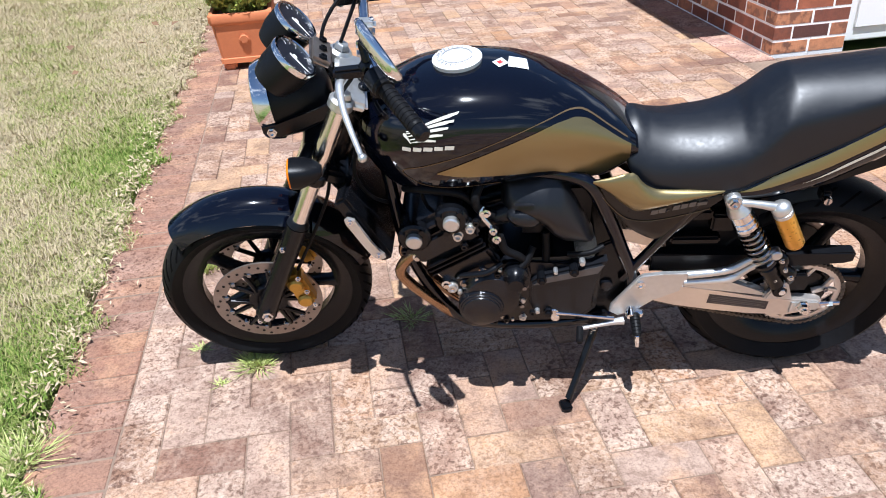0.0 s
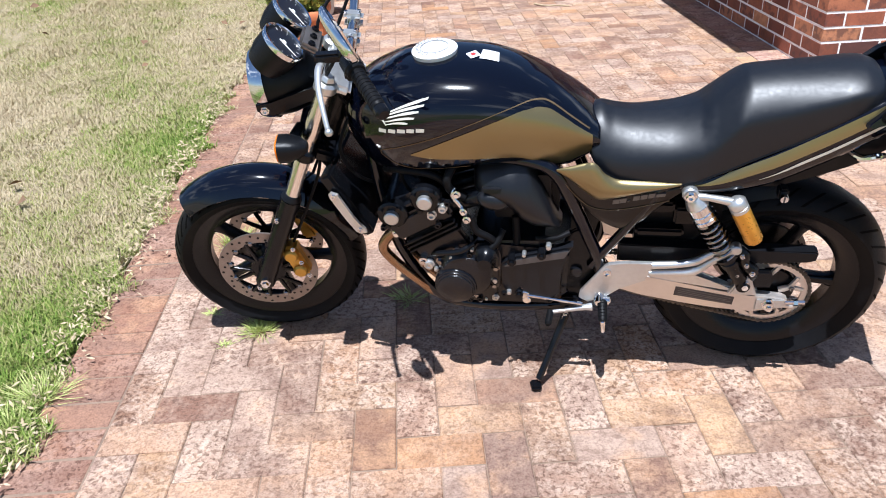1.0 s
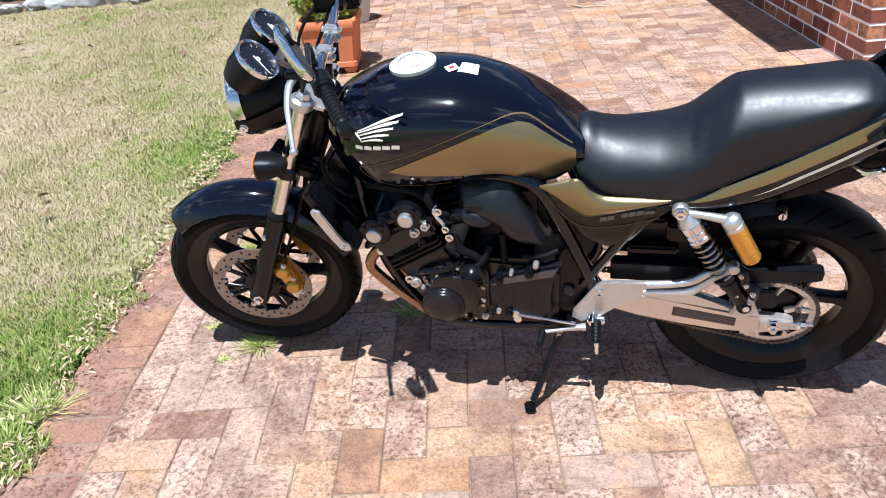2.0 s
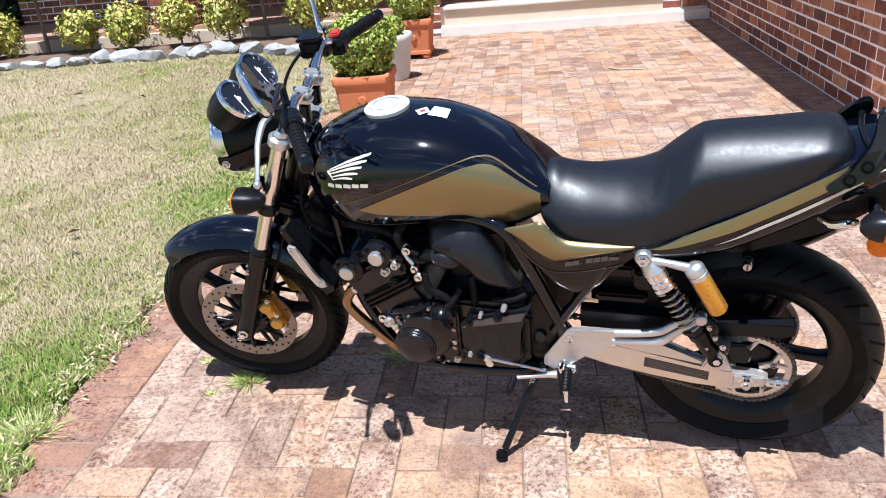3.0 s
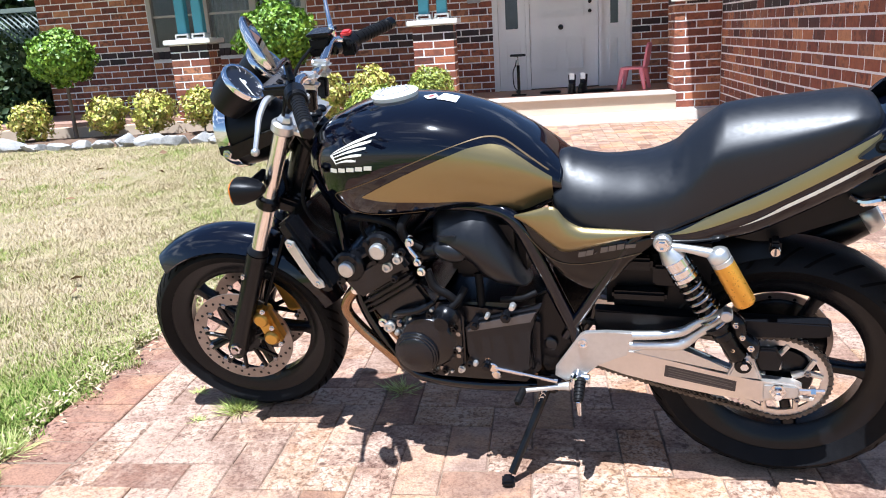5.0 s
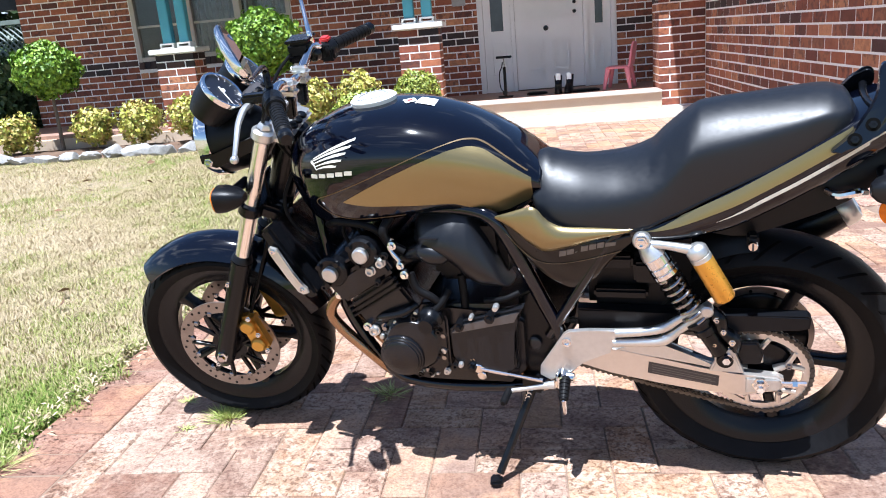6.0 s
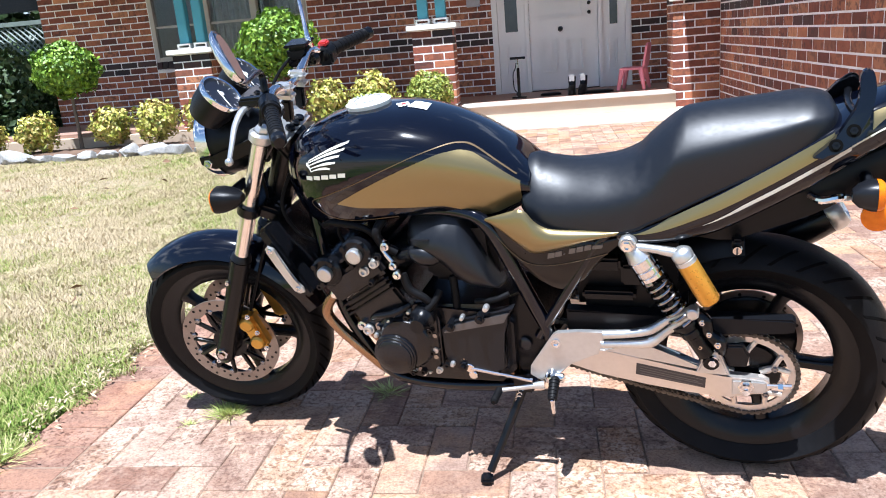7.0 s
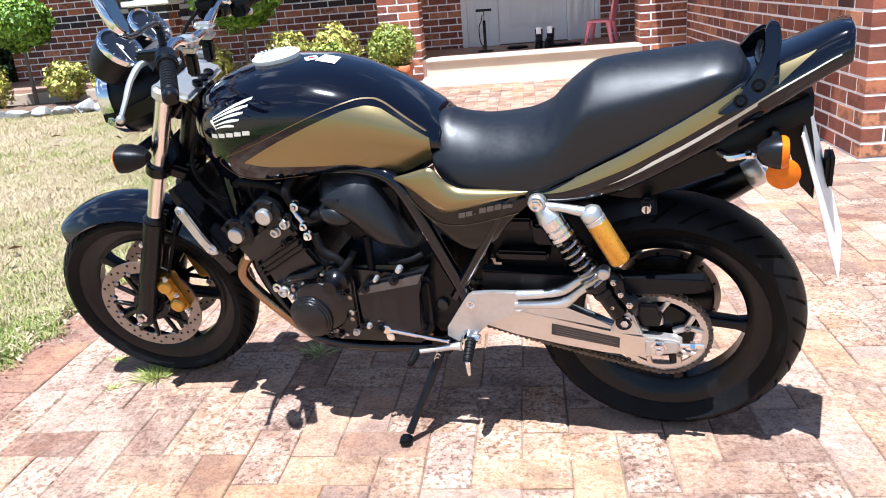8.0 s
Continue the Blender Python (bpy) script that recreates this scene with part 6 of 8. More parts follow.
box(bm, (-0.085, -0.165, 0.233), (0.085, 0.165, 0.275), 0.018, ENG)
for a in (-0.055, 0.055):
    rod(bm, ENG @ Vector((a, -0.172, 0.245)), ENG @ Vector((a, 0.172, 0.245)), 0.040, seg=24, round_by=0.008)
cover = fixed("cam_cover", bm, "engine", parent=engine)
for s in (-1, 1):
    for x, z in ((0.452, 0.585), (0.543, 0.637)):
        bm = bmesh.new()
        lathe(bm, [(0.040, 0.150), (0.040, 0.172), (0.034, 0.178), (0.024, 0.178)], (x, 0, z), (0, s, 0), 26)
        e = fixed("cam_end", bm, "satin", parent=engine)
        bm = bmesh.new()
        lathe(bm, [(0.0195, 0.176), (0.0195, 0.190), (0.016, 0.193), (0.001, 0.193)], (x, 0, z), (0, s, 0), 24)
        fixed("cam_plug", bm, "alu", "bright metal cam plug", parent=e)
        for a in (0.9, 2.6, 4.3):
            bm = bmesh.new()
            lathe(bm, [(0.0075, 0.172), (0.0075, 0.186), (0.004, 0.186)], (x + 0.033 * math.cos(a), 0, z + 0.033 * math.sin(a)), (0, s, 0), 6)
            fixed("cam_bolt", bm, "satin", parent=e)
    for p in ((0.425, 0.545), (0.600, 0.632), (0.570, 0.560)):
        bm = bmesh.new()
        bolt(bm, (p[0], s * 0.170, p[1]), (0, s, 0), 0.008, 0.012)
        fixed("engine_bolt", bm, "satin", parent=engine)

for x, z, r in ((0.556, 0.591, 0.0105), (0.586, 0.613, 0.010), (0.534, 0.423, 0.012)):
    bm = bmesh.new()
    lathe(bm, [(r * 1.25, 0.0), (r * 1.25, 0.006), (r, 0.007), (r, 0.016), (r * 0.55, 0.0165), (r * 0.5, 0.011), (0.001, 0.011)], (x, -0.166, z), (0, -1, 0), 12)
    fixed("plug_bolt", bm, "alu", "bright metal plug", parent=engine)

# generator cover and the covers behind it
for s in (-1, 1):
    c = (0.636, 0, 0.394)
    bm = bmesh.new()
    lathe(bm, [(0.086, 0.13), (0.086, 0.160), (0.082, 0.170), (0.074, 0.174), (0.066, 0.186), (0.050, 0.190)], c, (0, s, 0), 48)
    gc = fixed("generator_cover", bm, "engine", "round black generator cover with a ribbed dome", parent=engine)
    bm = bmesh.new()
    lathe(bm, [(0.058, 0.150), (0.058, 0.188), (0.056, 0.196), (0.053, 0.197), (0.0515, 0.201), (0.048, 0.202), (0.0465, 0.206), (0.040, 0.209), (0.024, 0.212), (0.001, 0.213)], (0.606, 0, 0.366), (0, s, 0), 44)
    fixed("generator_dome", bm, "engine", parent=gc, angle=20)
    for k in range(8):
        a = 2 * math.pi * k / 8 + 0.3
        bm = bmesh.new()
        p = Vector((c[0] + 0.082 * math.cos(a), s * 0.165, c[2] + 0.082 * math.sin(a)))
        rod(bm, p - Vector((0, s * 0.02, 0)), p + Vector((0, s * 0.004, 0)), 0.011, seg=12)
        lathe(bm, [(0.0065, 0.004), (0.0065, 0.012), (0.003, 0.012)], p, (0, s, 0), 6)
        fixed("cover_bolt", bm, "darksteel", parent=gc)
    bm = bmesh.new()
    plate(bm, [(0.640, 0.455), (0.668, 0.500), (0.715, 0.505), (0.730, 0.46), (0.722, 0.33), (0.690, 0.302), (0.650, 0.315), (0.700, 0.38)], xz, s * 0.13, s * 0.175, 0.006)
    wp = fixed("pump_cover", bm, "engine", "black water pump cover", parent=engine)
    bm = bmesh.new()
    lathe(bm, [(0.030, 0.16), (0.030, 0.186), (0.024, 0.192), (0.018, 0.206), (0.018, 0.222), (0.001, 0.222)], (0.692, 0, 0.470), (0, s, 0), 24)
    fixed("pump_housing", bm, "satin", parent=engine)
    for p in ((0.648, 0.468), (0.706, 0.432), (0.702, 0.37), (0.712, 0.318), (0.668, 0.310), (0.640, 0.305), (0.735, 0.335), (0.640, 0.322)):
        bm = bmesh.new()
        bolt(bm, (p[0], s * 0.175, p[1]), (0, s, 0), 0.0075, 0.009)
        fixed("cover_bolt", bm, "alu" if p == (0.712, 0.318) else "satin", parent=wp)

bm = bmesh.new()
plate(bm, [(0.728, 0.428), (0.760, 0.452), (0.915, 0.496), (0.895, 0.462), (0.884, 0.430), (0.886, 0.335), (0.862, 0.312), (0.74, 0.318), (0.728, 0.36)], xz, -0.13, -0.168, 0.006)
sprk = fixed("sprocket_cover", bm, "greyeng", "dark grey gearbox sprocket cover", parent=engine)
bm = bmesh.new()
plate(bm, [(0.735, 0.424), (0.762, 0.448), (0.908, 0.490), (0.893, 0.462), (0.742, 0.424)], xz, -0.1685, -0.171, 0.001)
fixed("cover_facet", bm, "facet", "grey machined edge of the cover", parent=sprk)
for p in ((0.757, 0.444), (0.835, 0.470), (0.775, 0.330)):
    bm = bmesh.new()
    rod(bm, (p[0], -0.15, p[1]), (p[0], -0.176, p[1]), 0.012, seg=12)
    lathe(bm, [(0.007, 0), (0.007, 0.008), (0.003, 0.008)], (p[0], -0.176, p[1]), (0, -1, 0), 6)
    fixed("cover_bolt", bm, "satin", parent=sprk)

# intake side: airbox cover, throttle bodies, hoses
ab = ([(0.660, 0.688), (0.675, 0.708), (0.724, 0.721), (0.765, 0.728), (0.795, 0.720), (0.824, 0.680), (0.852, 0.620), (0.870, 0.565), (0.884, 0.536)],
      [(0.660, 0.612), (0.690, 0.600), (0.740, 0.597), (0.762, 0.582), (0.788, 0.550), (0.820, 0.533), (0.884, 0.530)], 0.660, 0.884)
airbox = fixed("airbox_cover", bowed(ab, 0.104, 0.066, 0.03, -1, 26, 0.36, True), "airbox", "smooth dark plastic airbox cover", angle=60)
fixed("airbox_cover", bowed(ab, 0.104, 0.066, 0.03, 1, 26, 0.36, True), "airbox", "smooth dark plastic airbox cover", angle=60)
bm = bmesh.new()
box(bm, (0.69, -0.112, 0.53), (0.875, 0.112, 0.70), 0.02)
fixed("airbox", bm, "plastic", parent=airbox)
bm = bmesh.new()
box(bm, (0.690, -0.1685, 0.672), (0.735, -0.158, 0.6745), 0.001)
fixed("cover_rib", bm, "greyeng", parent=airbox)
bm = bmesh.new()
bmesh.ops.create_icosphere(bm, subdivisions=4, radius=1.0, matrix=Matrix.Translation((0.712, -0.150, 0.628)) @ Matrix.Rotation(0.25, 4, "Y") @ Matrix.Diagonal((0.042, 0.026, 0.026, 1)))
fixed("cover_boss", bm, "airbox", parent=airbox)
for y in (-0.125, -0.042, 0.042, 0.125):
    bm = bmesh.new()
    rod(bm, (0.600, y, 0.600), (0.72, y, 0.640), 0.026, 0.029, 18, 0.003)
    fixed("intake_stub", bm, "satin", parent=engine)
for pts, r, m_ in (([(0.622, -0.160, 0.668), (0.612, -0.165, 0.650), (0.628, -0.168, 0.625), (0.643, -0.168, 0.603)], 0.0062, "chrome"),
                   ([(0.612, -0.13, 0.712), (0.600, -0.155, 0.690), (0.606, -0.150, 0.655), (0.64, -0.145, 0.63)], 0.011, "rubber"),
                   ([(0.655, -0.168, 0.585), (0.668, -0.172, 0.545), (0.700, -0.168, 0.520), (0.720, -0.160, 0.49)], 0.010, "rubber"),
                   ([(0.692, -0.185, 0.480), (0.720, -0.165, 0.505), (0.735, -0.145, 0.53)], 0.009, "rubber"),
                   ([(0.765, -0.125, 0.56), (0.768, -0.135, 0.50), (0.765, -0.135, 0.45)], 0.010, "rubber"),
                   ([(0.820, -0.14, 0.500), (0.87, -0.15, 0.512), (0.905, -0.14, 0.525)], 0.007, "rubber"),
                   ([(0.43, -0.10, 0.68), (0.48, -0.14, 0.705), (0.56, -0.145, 0.695), (0.60, -0.14, 0.66)], 0.009, "rubber"),
                   ([(0.66, -0.17, 0.50), (0.62, -0.185, 0.482), (0.56, -0.172, 0.462), (0.54, -0.15, 0.44)], 0.008, "satin")):
    bm = bmesh.new()
    tube(bm, pts, r, 12, 6)
    fixed("hose", bm, m_, parent=engine)
for p, r in (((0.640, -0.172, 0.612), 0.010), ((0.648, -0.176, 0.590), 0.011), ((0.625, -0.165, 0.66), 0.011), ((0.52, -0.165, 0.435), 0.013), ((0.535, -0.160, 0.42), 0.009), ((0.452, -0.150, 0.515), 0.012)):
    bm = bmesh.new()
    lathe(bm, [(r, 0), (r, 0.012), (r * 0.6, 0.014), (r * 0.55, 0.02), (0.001, 0.02)], p, (0, -1, 0), 8)
    fixed("hose_clip", bm, "chrome", parent=engine)
# bright bolt heads, unions and drain plugs scattered over the near side
BRIGHT = [(0.553, 0.408, 0.0060), (0.597, 0.451, 0.0056), (0.654, 0.481, 0.0048), (0.674, 0.471, 0.0064), (0.699, 0.443, 0.0064), (0.667, 0.380, 0.0048), (0.710, 0.376, 0.0080),
          (0.748, 0.336, 0.0060), (0.640, 0.307, 0.0064), (0.669, 0.301, 0.0048), (0.708, 0.313, 0.0064), (0.685, 0.308, 0.0040), (0.853, 0.500, 0.0064), (0.790, 0.471, 0.0048)]
for x, z, r in BRIGHT:
    bm = bmesh.new()
    lathe(bm, [(r * 1.2, -0.012), (r * 1.2, 0.0), (r, 0.001), (r, 0.007), (r * 0.6, 0.008), (0.001, 0.008)], (x, -0.172, z), (0, -1, 0), 8)
    fixed("bright_bolt", bm, "alu", "bright zinc-plated bolt head", parent=engine)
# ignition leads
for y in (-0.11, -0.045, 0.045, 0.11):
    bm = bmesh.new()
    tube(bm, [ENG @ Vector((0.0, y, 0.27)), ENG @ Vector((0.02, y, 0.32)), (0.53, y * 0.8, 0.72), (0.60, y * 0.6, 0.735)], 0.005, 8, 5)
    fixed("ignition_lead", bm, "rubber", parent=engine)

# exhaust headers
for y in (-0.132, -0.050, 0.050, 0.132):
    bm = bmesh.new()
    k = 1.0 - 0.25 * abs(y) / 0.132
    tube(bm, [(0.462, y, 0.520), (0.425, y * 1.03, 0.490), (0.402, y * 1.03, 0.445), (0.425, y, 0.395), (0.482, y * 0.96, 0.328), (0.535, y * 0.85, 0.262), (0.60, y * 0.65, 0.215), (0.72, y * 0.45, 0.205), (0.82, 0.05 + y * 0.2, 0.215)], 0.0145, 16, 7)
    h = fixed("header_pipe", bm, "header", "heat-tinted exhaust header pipe", parent=engine)
    bm = bmesh.new()
    rod(bm, (0.470, y, 0.528), (0.448, y, 0.508), 0.027, 0.025, 16, 0.003)
    fixed("header_flange", bm, "alu", parent=h)
bm = bmesh.new()
box(bm, (0.70, -0.07, 0.185), (0.90, 0.09, 0.235), 0.018)
fixed("collector", bm, "header", parent=engine)

# radiator with bright side trims
bm = bmesh.new()
rm = Matrix.Translation((0.330, 0, 0.600)) @ Matrix.Rotation(radians(-27), 4, "Y")
box(bm, (-0.018, -0.165, -0.105), (0.018, 0.165, 0.105), 0.008, rm)
radiator = fixed("radiator", bm, "satin", "black radiator with bright side trims")
for k in range(24):
    bm = bmesh.new()
    box(bm, (-0.021, -0.150, -0.092 + 0.008 * k), (-0.017, 0.150, -0.090 + 0.008 * k), 0.0, rm)
    fixed("radiator_fin", bm, "greyeng", parent=radiator)
for s in (-1, 1):
    bm = bmesh.new()
    plate(bm, [(0.292, 0.648), (0.300, 0.656), (0.318, 0.650), (0.322, 0.632), (0.345, 0.585), (0.360, 0.555), (0.376, 0.543), (0.378, 0.528), (0.362, 0.523), (0.348, 0.530), (0.328, 0.568), (0.305, 0.615), (0.294, 0.634)], xz, s * 0.172, s * 0.180, 0.002)
    tr = fixed("radiator_trim", bm, "alu", "bright metal radiator trim", parent=radiator)
    for p in ((0.306, 0.643), (0.362, 0.538)):
        bm = bmesh.new()
        bolt(bm, (p[0], s * 0.180, p[1]), (0, s, 0), 0.006, 0.005)
        fixed("trim_bolt", bm, "chrome", parent=tr)
bm = bmesh.new()
lathe(bm, [(0.034, 0), (0.040, 0.006), (0.040, 0.02), (0.02, 0.03), (0.001, 0.03)], (0.262, -0.055, 0.700), (-0.9, -0.2, -0.1), 28)
front("horn", bm, "satin", "round black horn")

# ---- swing arm, chain, sprocket ----
for s in (-1, 1):
    bm = bmesh.new()
    plate(bm, [(0.985, 0.385), (1.05, 0.372), (1.12, 0.370), (1.215, 0.352), (1.30, 0.334), (1.375, 0.322), (1.395, 0.321), (1.46, 0.320), (1.474, 0.312), (1.476, 0.290), (1.46, 0.279), (1.39, 0.266), (1.365, 0.264), (1.30, 0.272), (1.21, 0.285), (1.10, 0.306), (1.02, 0.326), (0.98, 0.345)], xz, s * 0.098, s * 0.124, 0.005)
    arm = fixed("swing_arm", bm, "warmalu", "champagne-coloured aluminium swing arm")
    bm = bmesh.new()
    plate(bm, [(1.095, 0.368), (1.166, 0.389), (1.208, 0.398), (1.228, 0.386), (1.283, 0.359), (1.328, 0.347), (1.330, 0.331), (1.215, 0.354), (1.12, 0.364)], xz, s * 0.098, s * 0.123, 0.004)
    fixed("arm_brace", bm, "alu", parent=arm)
    if s < 0:
        bm = bmesh.new()
        plate(bm, [(1.188, 0.343), (1.185, 0.312), (1.339, 0.287), (1.341, 0.315)], xz, -0.1238, -0.1246)
        lb = fixed("arm_label", bm, "darkprint", "dark printed chain label", parent=arm)
        for k in range(4):
            bm = bmesh.new()
            plate(bm, [(1.195, 0.3365 - 0.0065 * k), (1.195, 0.3345 - 0.0065 * k), (1.334 - 0.01 * (k % 2), 0.3085 - 0.0060 * k), (1.334 - 0.01 * (k % 2), 0.3105 - 0.0060 * k)], xz, -0.1246, -0.1250)
            fixed("label_line", bm, "dimprint", parent=lb)
    # axle block and adjuster
    bm = bmesh.new()
    plate(bm, [(1.396, 0.315), (1.466, 0.315), (1.470, 0.300), (1.466, 0.287), (1.396, 0.276)], xz, s * 0.124, s * 0.128, 0.002)
    ad = fixed("axle_plate", bm, "alu", parent=arm)
    bm = bmesh.new()
    lathe(bm, [(0.018, 0), (0.018, 0.004), (0.0135, 0.005), (0.0135, 0.016), (0.008, 0.018), (0.008, 0.026), (0.001, 0.026)], (RX - 0.002, s * 0.128, 0.302), (0, s, 0), 6)
    fixed("axle_nut", bm, "chrome", parent=ad)
    bm = bmesh.new()
    rod(bm, (1.468, s * 0.118, 0.300), (1.520, s * 0.118, 0.303), 0.006, seg=10)
    rod(bm, (1.492, s * 0.118, 0.3013), (1.502, s * 0.118, 0.302), 0.011, seg=6)
    fixed("chain_adjuster", bm, "chrome", parent=ad)
    # lower shock mount
    bm = bmesh.new()
    plate(bm, [(1.320, 0.335), (1.345, 0.398), (1.368, 0.398), (1.392, 0.333)], xz, s * 0.118, s * 0.138, 0.004)
    mt = fixed("shock_mount", bm, "alu", parent=arm)
    bm = bmesh.new()
    lathe(bm, [(0.015, 0), (0.015, 0.006), (0.009, 0.008), (0.009, 0.014), (0.001, 0.014)], (1.355, s * 0.138, 0.372), (0, s, 0), 6)
    fixed("mount_bolt", bm, "chrome", parent=mt)

bm = bmesh.new()
teeth = 42
lathe(bm, [(0.0865, -0.0905), (0.1015, -0.0905), (0.1015, -0.0845), (0.0865, -0.0845)], (RX, 0, RZ), (0, 1, 0), 84, wrap=True)
for k in range(teeth):
    a = 2 * math.pi * k / teeth
    o, tn = Vector((math.cos(a), 0, math.sin(a))), Vector((-math.sin(a), 0, math.cos(a)))
    c = Vector((RX, 0, RZ))
    rings(bm, [[c + o * r + tn * w_ + Vector((0, yy, 0)) for w_, yy in ((-h_, -0.0895), (h_, -0.0895), (h_, -0.0855), (-h_, -0.0855))] for r, h_ in ((0.1005, 0.0042), (0.1085, 0.0018))])
sprocket = fixed("rear_sprocket", bm, "warmalu", "light alloy rear sprocket", parent=rear_wheel)
bm = bmesh.new()
lathe(bm, [(0.020, -0.083), (0.058, -0.083), (0.070, -0.079), (0.074, -0.070), (0.074, -0.040), (0.040, -0.036)], (RX, 0, RZ), (0, 1, 0), 40)
fixed("cush_hub", bm, "satin", parent=rear_wheel)
for k in range(5):
    a = 2 * math.pi * k / 5 + 0.4
    bm = bmesh.new()
    for e in (-0.26, 0.26):
        tube(bm, [(RX + 0.030 * math.cos(a), -0.092, RZ + 0.030 * math.sin(a)), (RX + 0.056 * math.cos(a), -0.092, RZ + 0.056 * math.sin(a)), (RX + 0.089 * math.cos(a + e), -0.089, RZ + 0.089 * math.sin(a + e))], [0.009, 0.0065, 0.0065], 8, 4)
    fixed("sprocket_arm", bm, "warmalu", parent=sprocket)
    bm = bmesh.new()
    bolt(bm, (RX + 0.062 * math.cos(a), -0.100, RZ + 0.062 * math.sin(a)), (0, -1, 0), 0.006, 0.005)
    fixed("sprocket_nut", bm, "darksteel", parent=sprocket)

chain = fixed("drive_chain", (lambda b: (rod(b, (0.83, -0.0895, 0.395), (0.83, -0.0855, 0.395), 0.032, seg=20), b)[1])(bmesh.new()), "satin", "greasy dark drive chain", parent=rear_wheel)
low0, low1 = Vector((0.835, -0.0875, 0.362)), Vector((1.424, -0.0875, RZ - 0.106))
top0, top1 = Vector((0.835, -0.0875, 0.428)), Vector((1.42, -0.0875, RZ + 0.106))
way = [low0.lerp(low1, k / 46) - Vector((0, 0, 0.010 * math.sin(math.pi * k / 46))) for k in range(47)]
way += [Vector((RX + 0.106 * math.cos(a), -0.0875, RZ + 0.106 * math.sin(a))) for a in np.linspace(-math.pi / 2, math.pi / 2, 27)[1:-1]]
way += [top1.lerp(top0, k / 46) for k in range(47)]
for k, (p, q) in enumerate(zip(way, way[1:])):
    d = (q - p)
    bm = bmesh.new()
    a = math.atan2(d.z, d.x)
    ln = d.length
    pm = Matrix.Translation(p) @ Matrix.Rotation(-a, 4, "Y")
    for yy in ((-0.0075, -0.0055), (0.0055, 0.0075)) if k % 2 else ((-0.0055, -0.0035), (0.0035, 0.0055)):
        box(bm, (0.0, yy[0] + 0.0003, -0.0030), (ln, yy[1] - 0.0003, 0.0030), 0.0, pm)
        for xx in (0.0, ln):
            rod(bm, pm @ Vector((xx, yy[0], 0)), pm @ Vector((xx, yy[1], 0)), 0.0056, seg=10)
    for xx in (0.0, ln) if k % 2 else ():
        rod(bm, pm @ Vector((xx, -0.0086, 0)), pm @ Vector((xx, 0.0086, 0)), 0.0024, seg=8)
    fixed("link", bm, "chain", parent=chain)

# chain guard
bm = bmesh.new()
plate(bm, [(1.03, 0.470), (1.20, 0.466), (1.36, 0.466), (1.515, 0.468), (1.522, 0.462), (1.520, 0.438), (1.50, 0.432), (1.36, 0.425), (1.20, 0.416), (1.03, 0.412)], xz, -0.078, -0.112, 0.004)
fixed("chain_guard", bm, "plastic", "flat black chain guard")
bm = bmesh.new()
box(bm, (1.05, -0.075, 0.44), (1.30, 0.075, 0.62), 0.02)
battery = fixed("battery_tray", bm, "plastic", "black inner mudguard and battery tray")
bm = bmesh.new()
rings(bm, guard_loops(RX, RZ, 0.340, 0.066, radians(178), radians(92), 20, 0.004, 0.5))
fixed("inner_mudguard", bm, "plastic", parent=battery)
for x, z, w_, h_ in ((1.06, 0.575, 0.10, 0.03), (1.07, 0.500, 0.12, 0.022), (1.16, 0.540, 0.06, 0.05)):
    bm = bmesh.new()
    box(bm, (x, -0.112, z), (x + w_, -0.076, z + h_), 0.006)
    fixed("tray_box", bm, "satin", parent=battery)

# black linkage, hose and guard that crowd the lower shock mount
bm = bmesh.new()
tube(bm, [(1.315, -0.128, 0.492), (1.338, -0.132, 0.470), (1.345, -0.130, 0.440), (1.368, -0.128, 0.415), (1.372, -0.120, 0.385)], [0.013, 0.017, 0.014, 0.018, 0.013], 12, 6)
tube(bm, [(1.300, -0.110, 0.470), (1.318, -0.118, 0.440), (1.330, -0.122, 0.405), (1.352, -0.120, 0.388)], [0.010, 0.014, 0.012, 0.012], 10, 6)
linkage = fixed("shock_linkage", bm, "satin", "black rubber-capped linkage beside the lower shock mount")
for x, z, r in ((1.334, 0.474, 0.0055), (1.348, 0.444, 0.0050), (1.366, 0.418, 0.0060), (1.330, 0.412, 0.0045)):
    bm = bmesh.new()
    bolt(bm, (x, -0.145, z), (0, -1, 0), r, 0.006)
    fixed("linkage_bolt", bm, "chrome", parent=linkage)
bm = bmesh.new()
plate(bm, [(1.376, 0.398), (1.420, 0.400), (1.432, 0.372), (1.426, 0.344), (1.388, 0.342), (1.372, 0.362)], xz, -0.098, -0.116, 0.004)
fixed("chain_roller_guard", bm, "satin", "short black guard over the sprocket", parent=linkage)

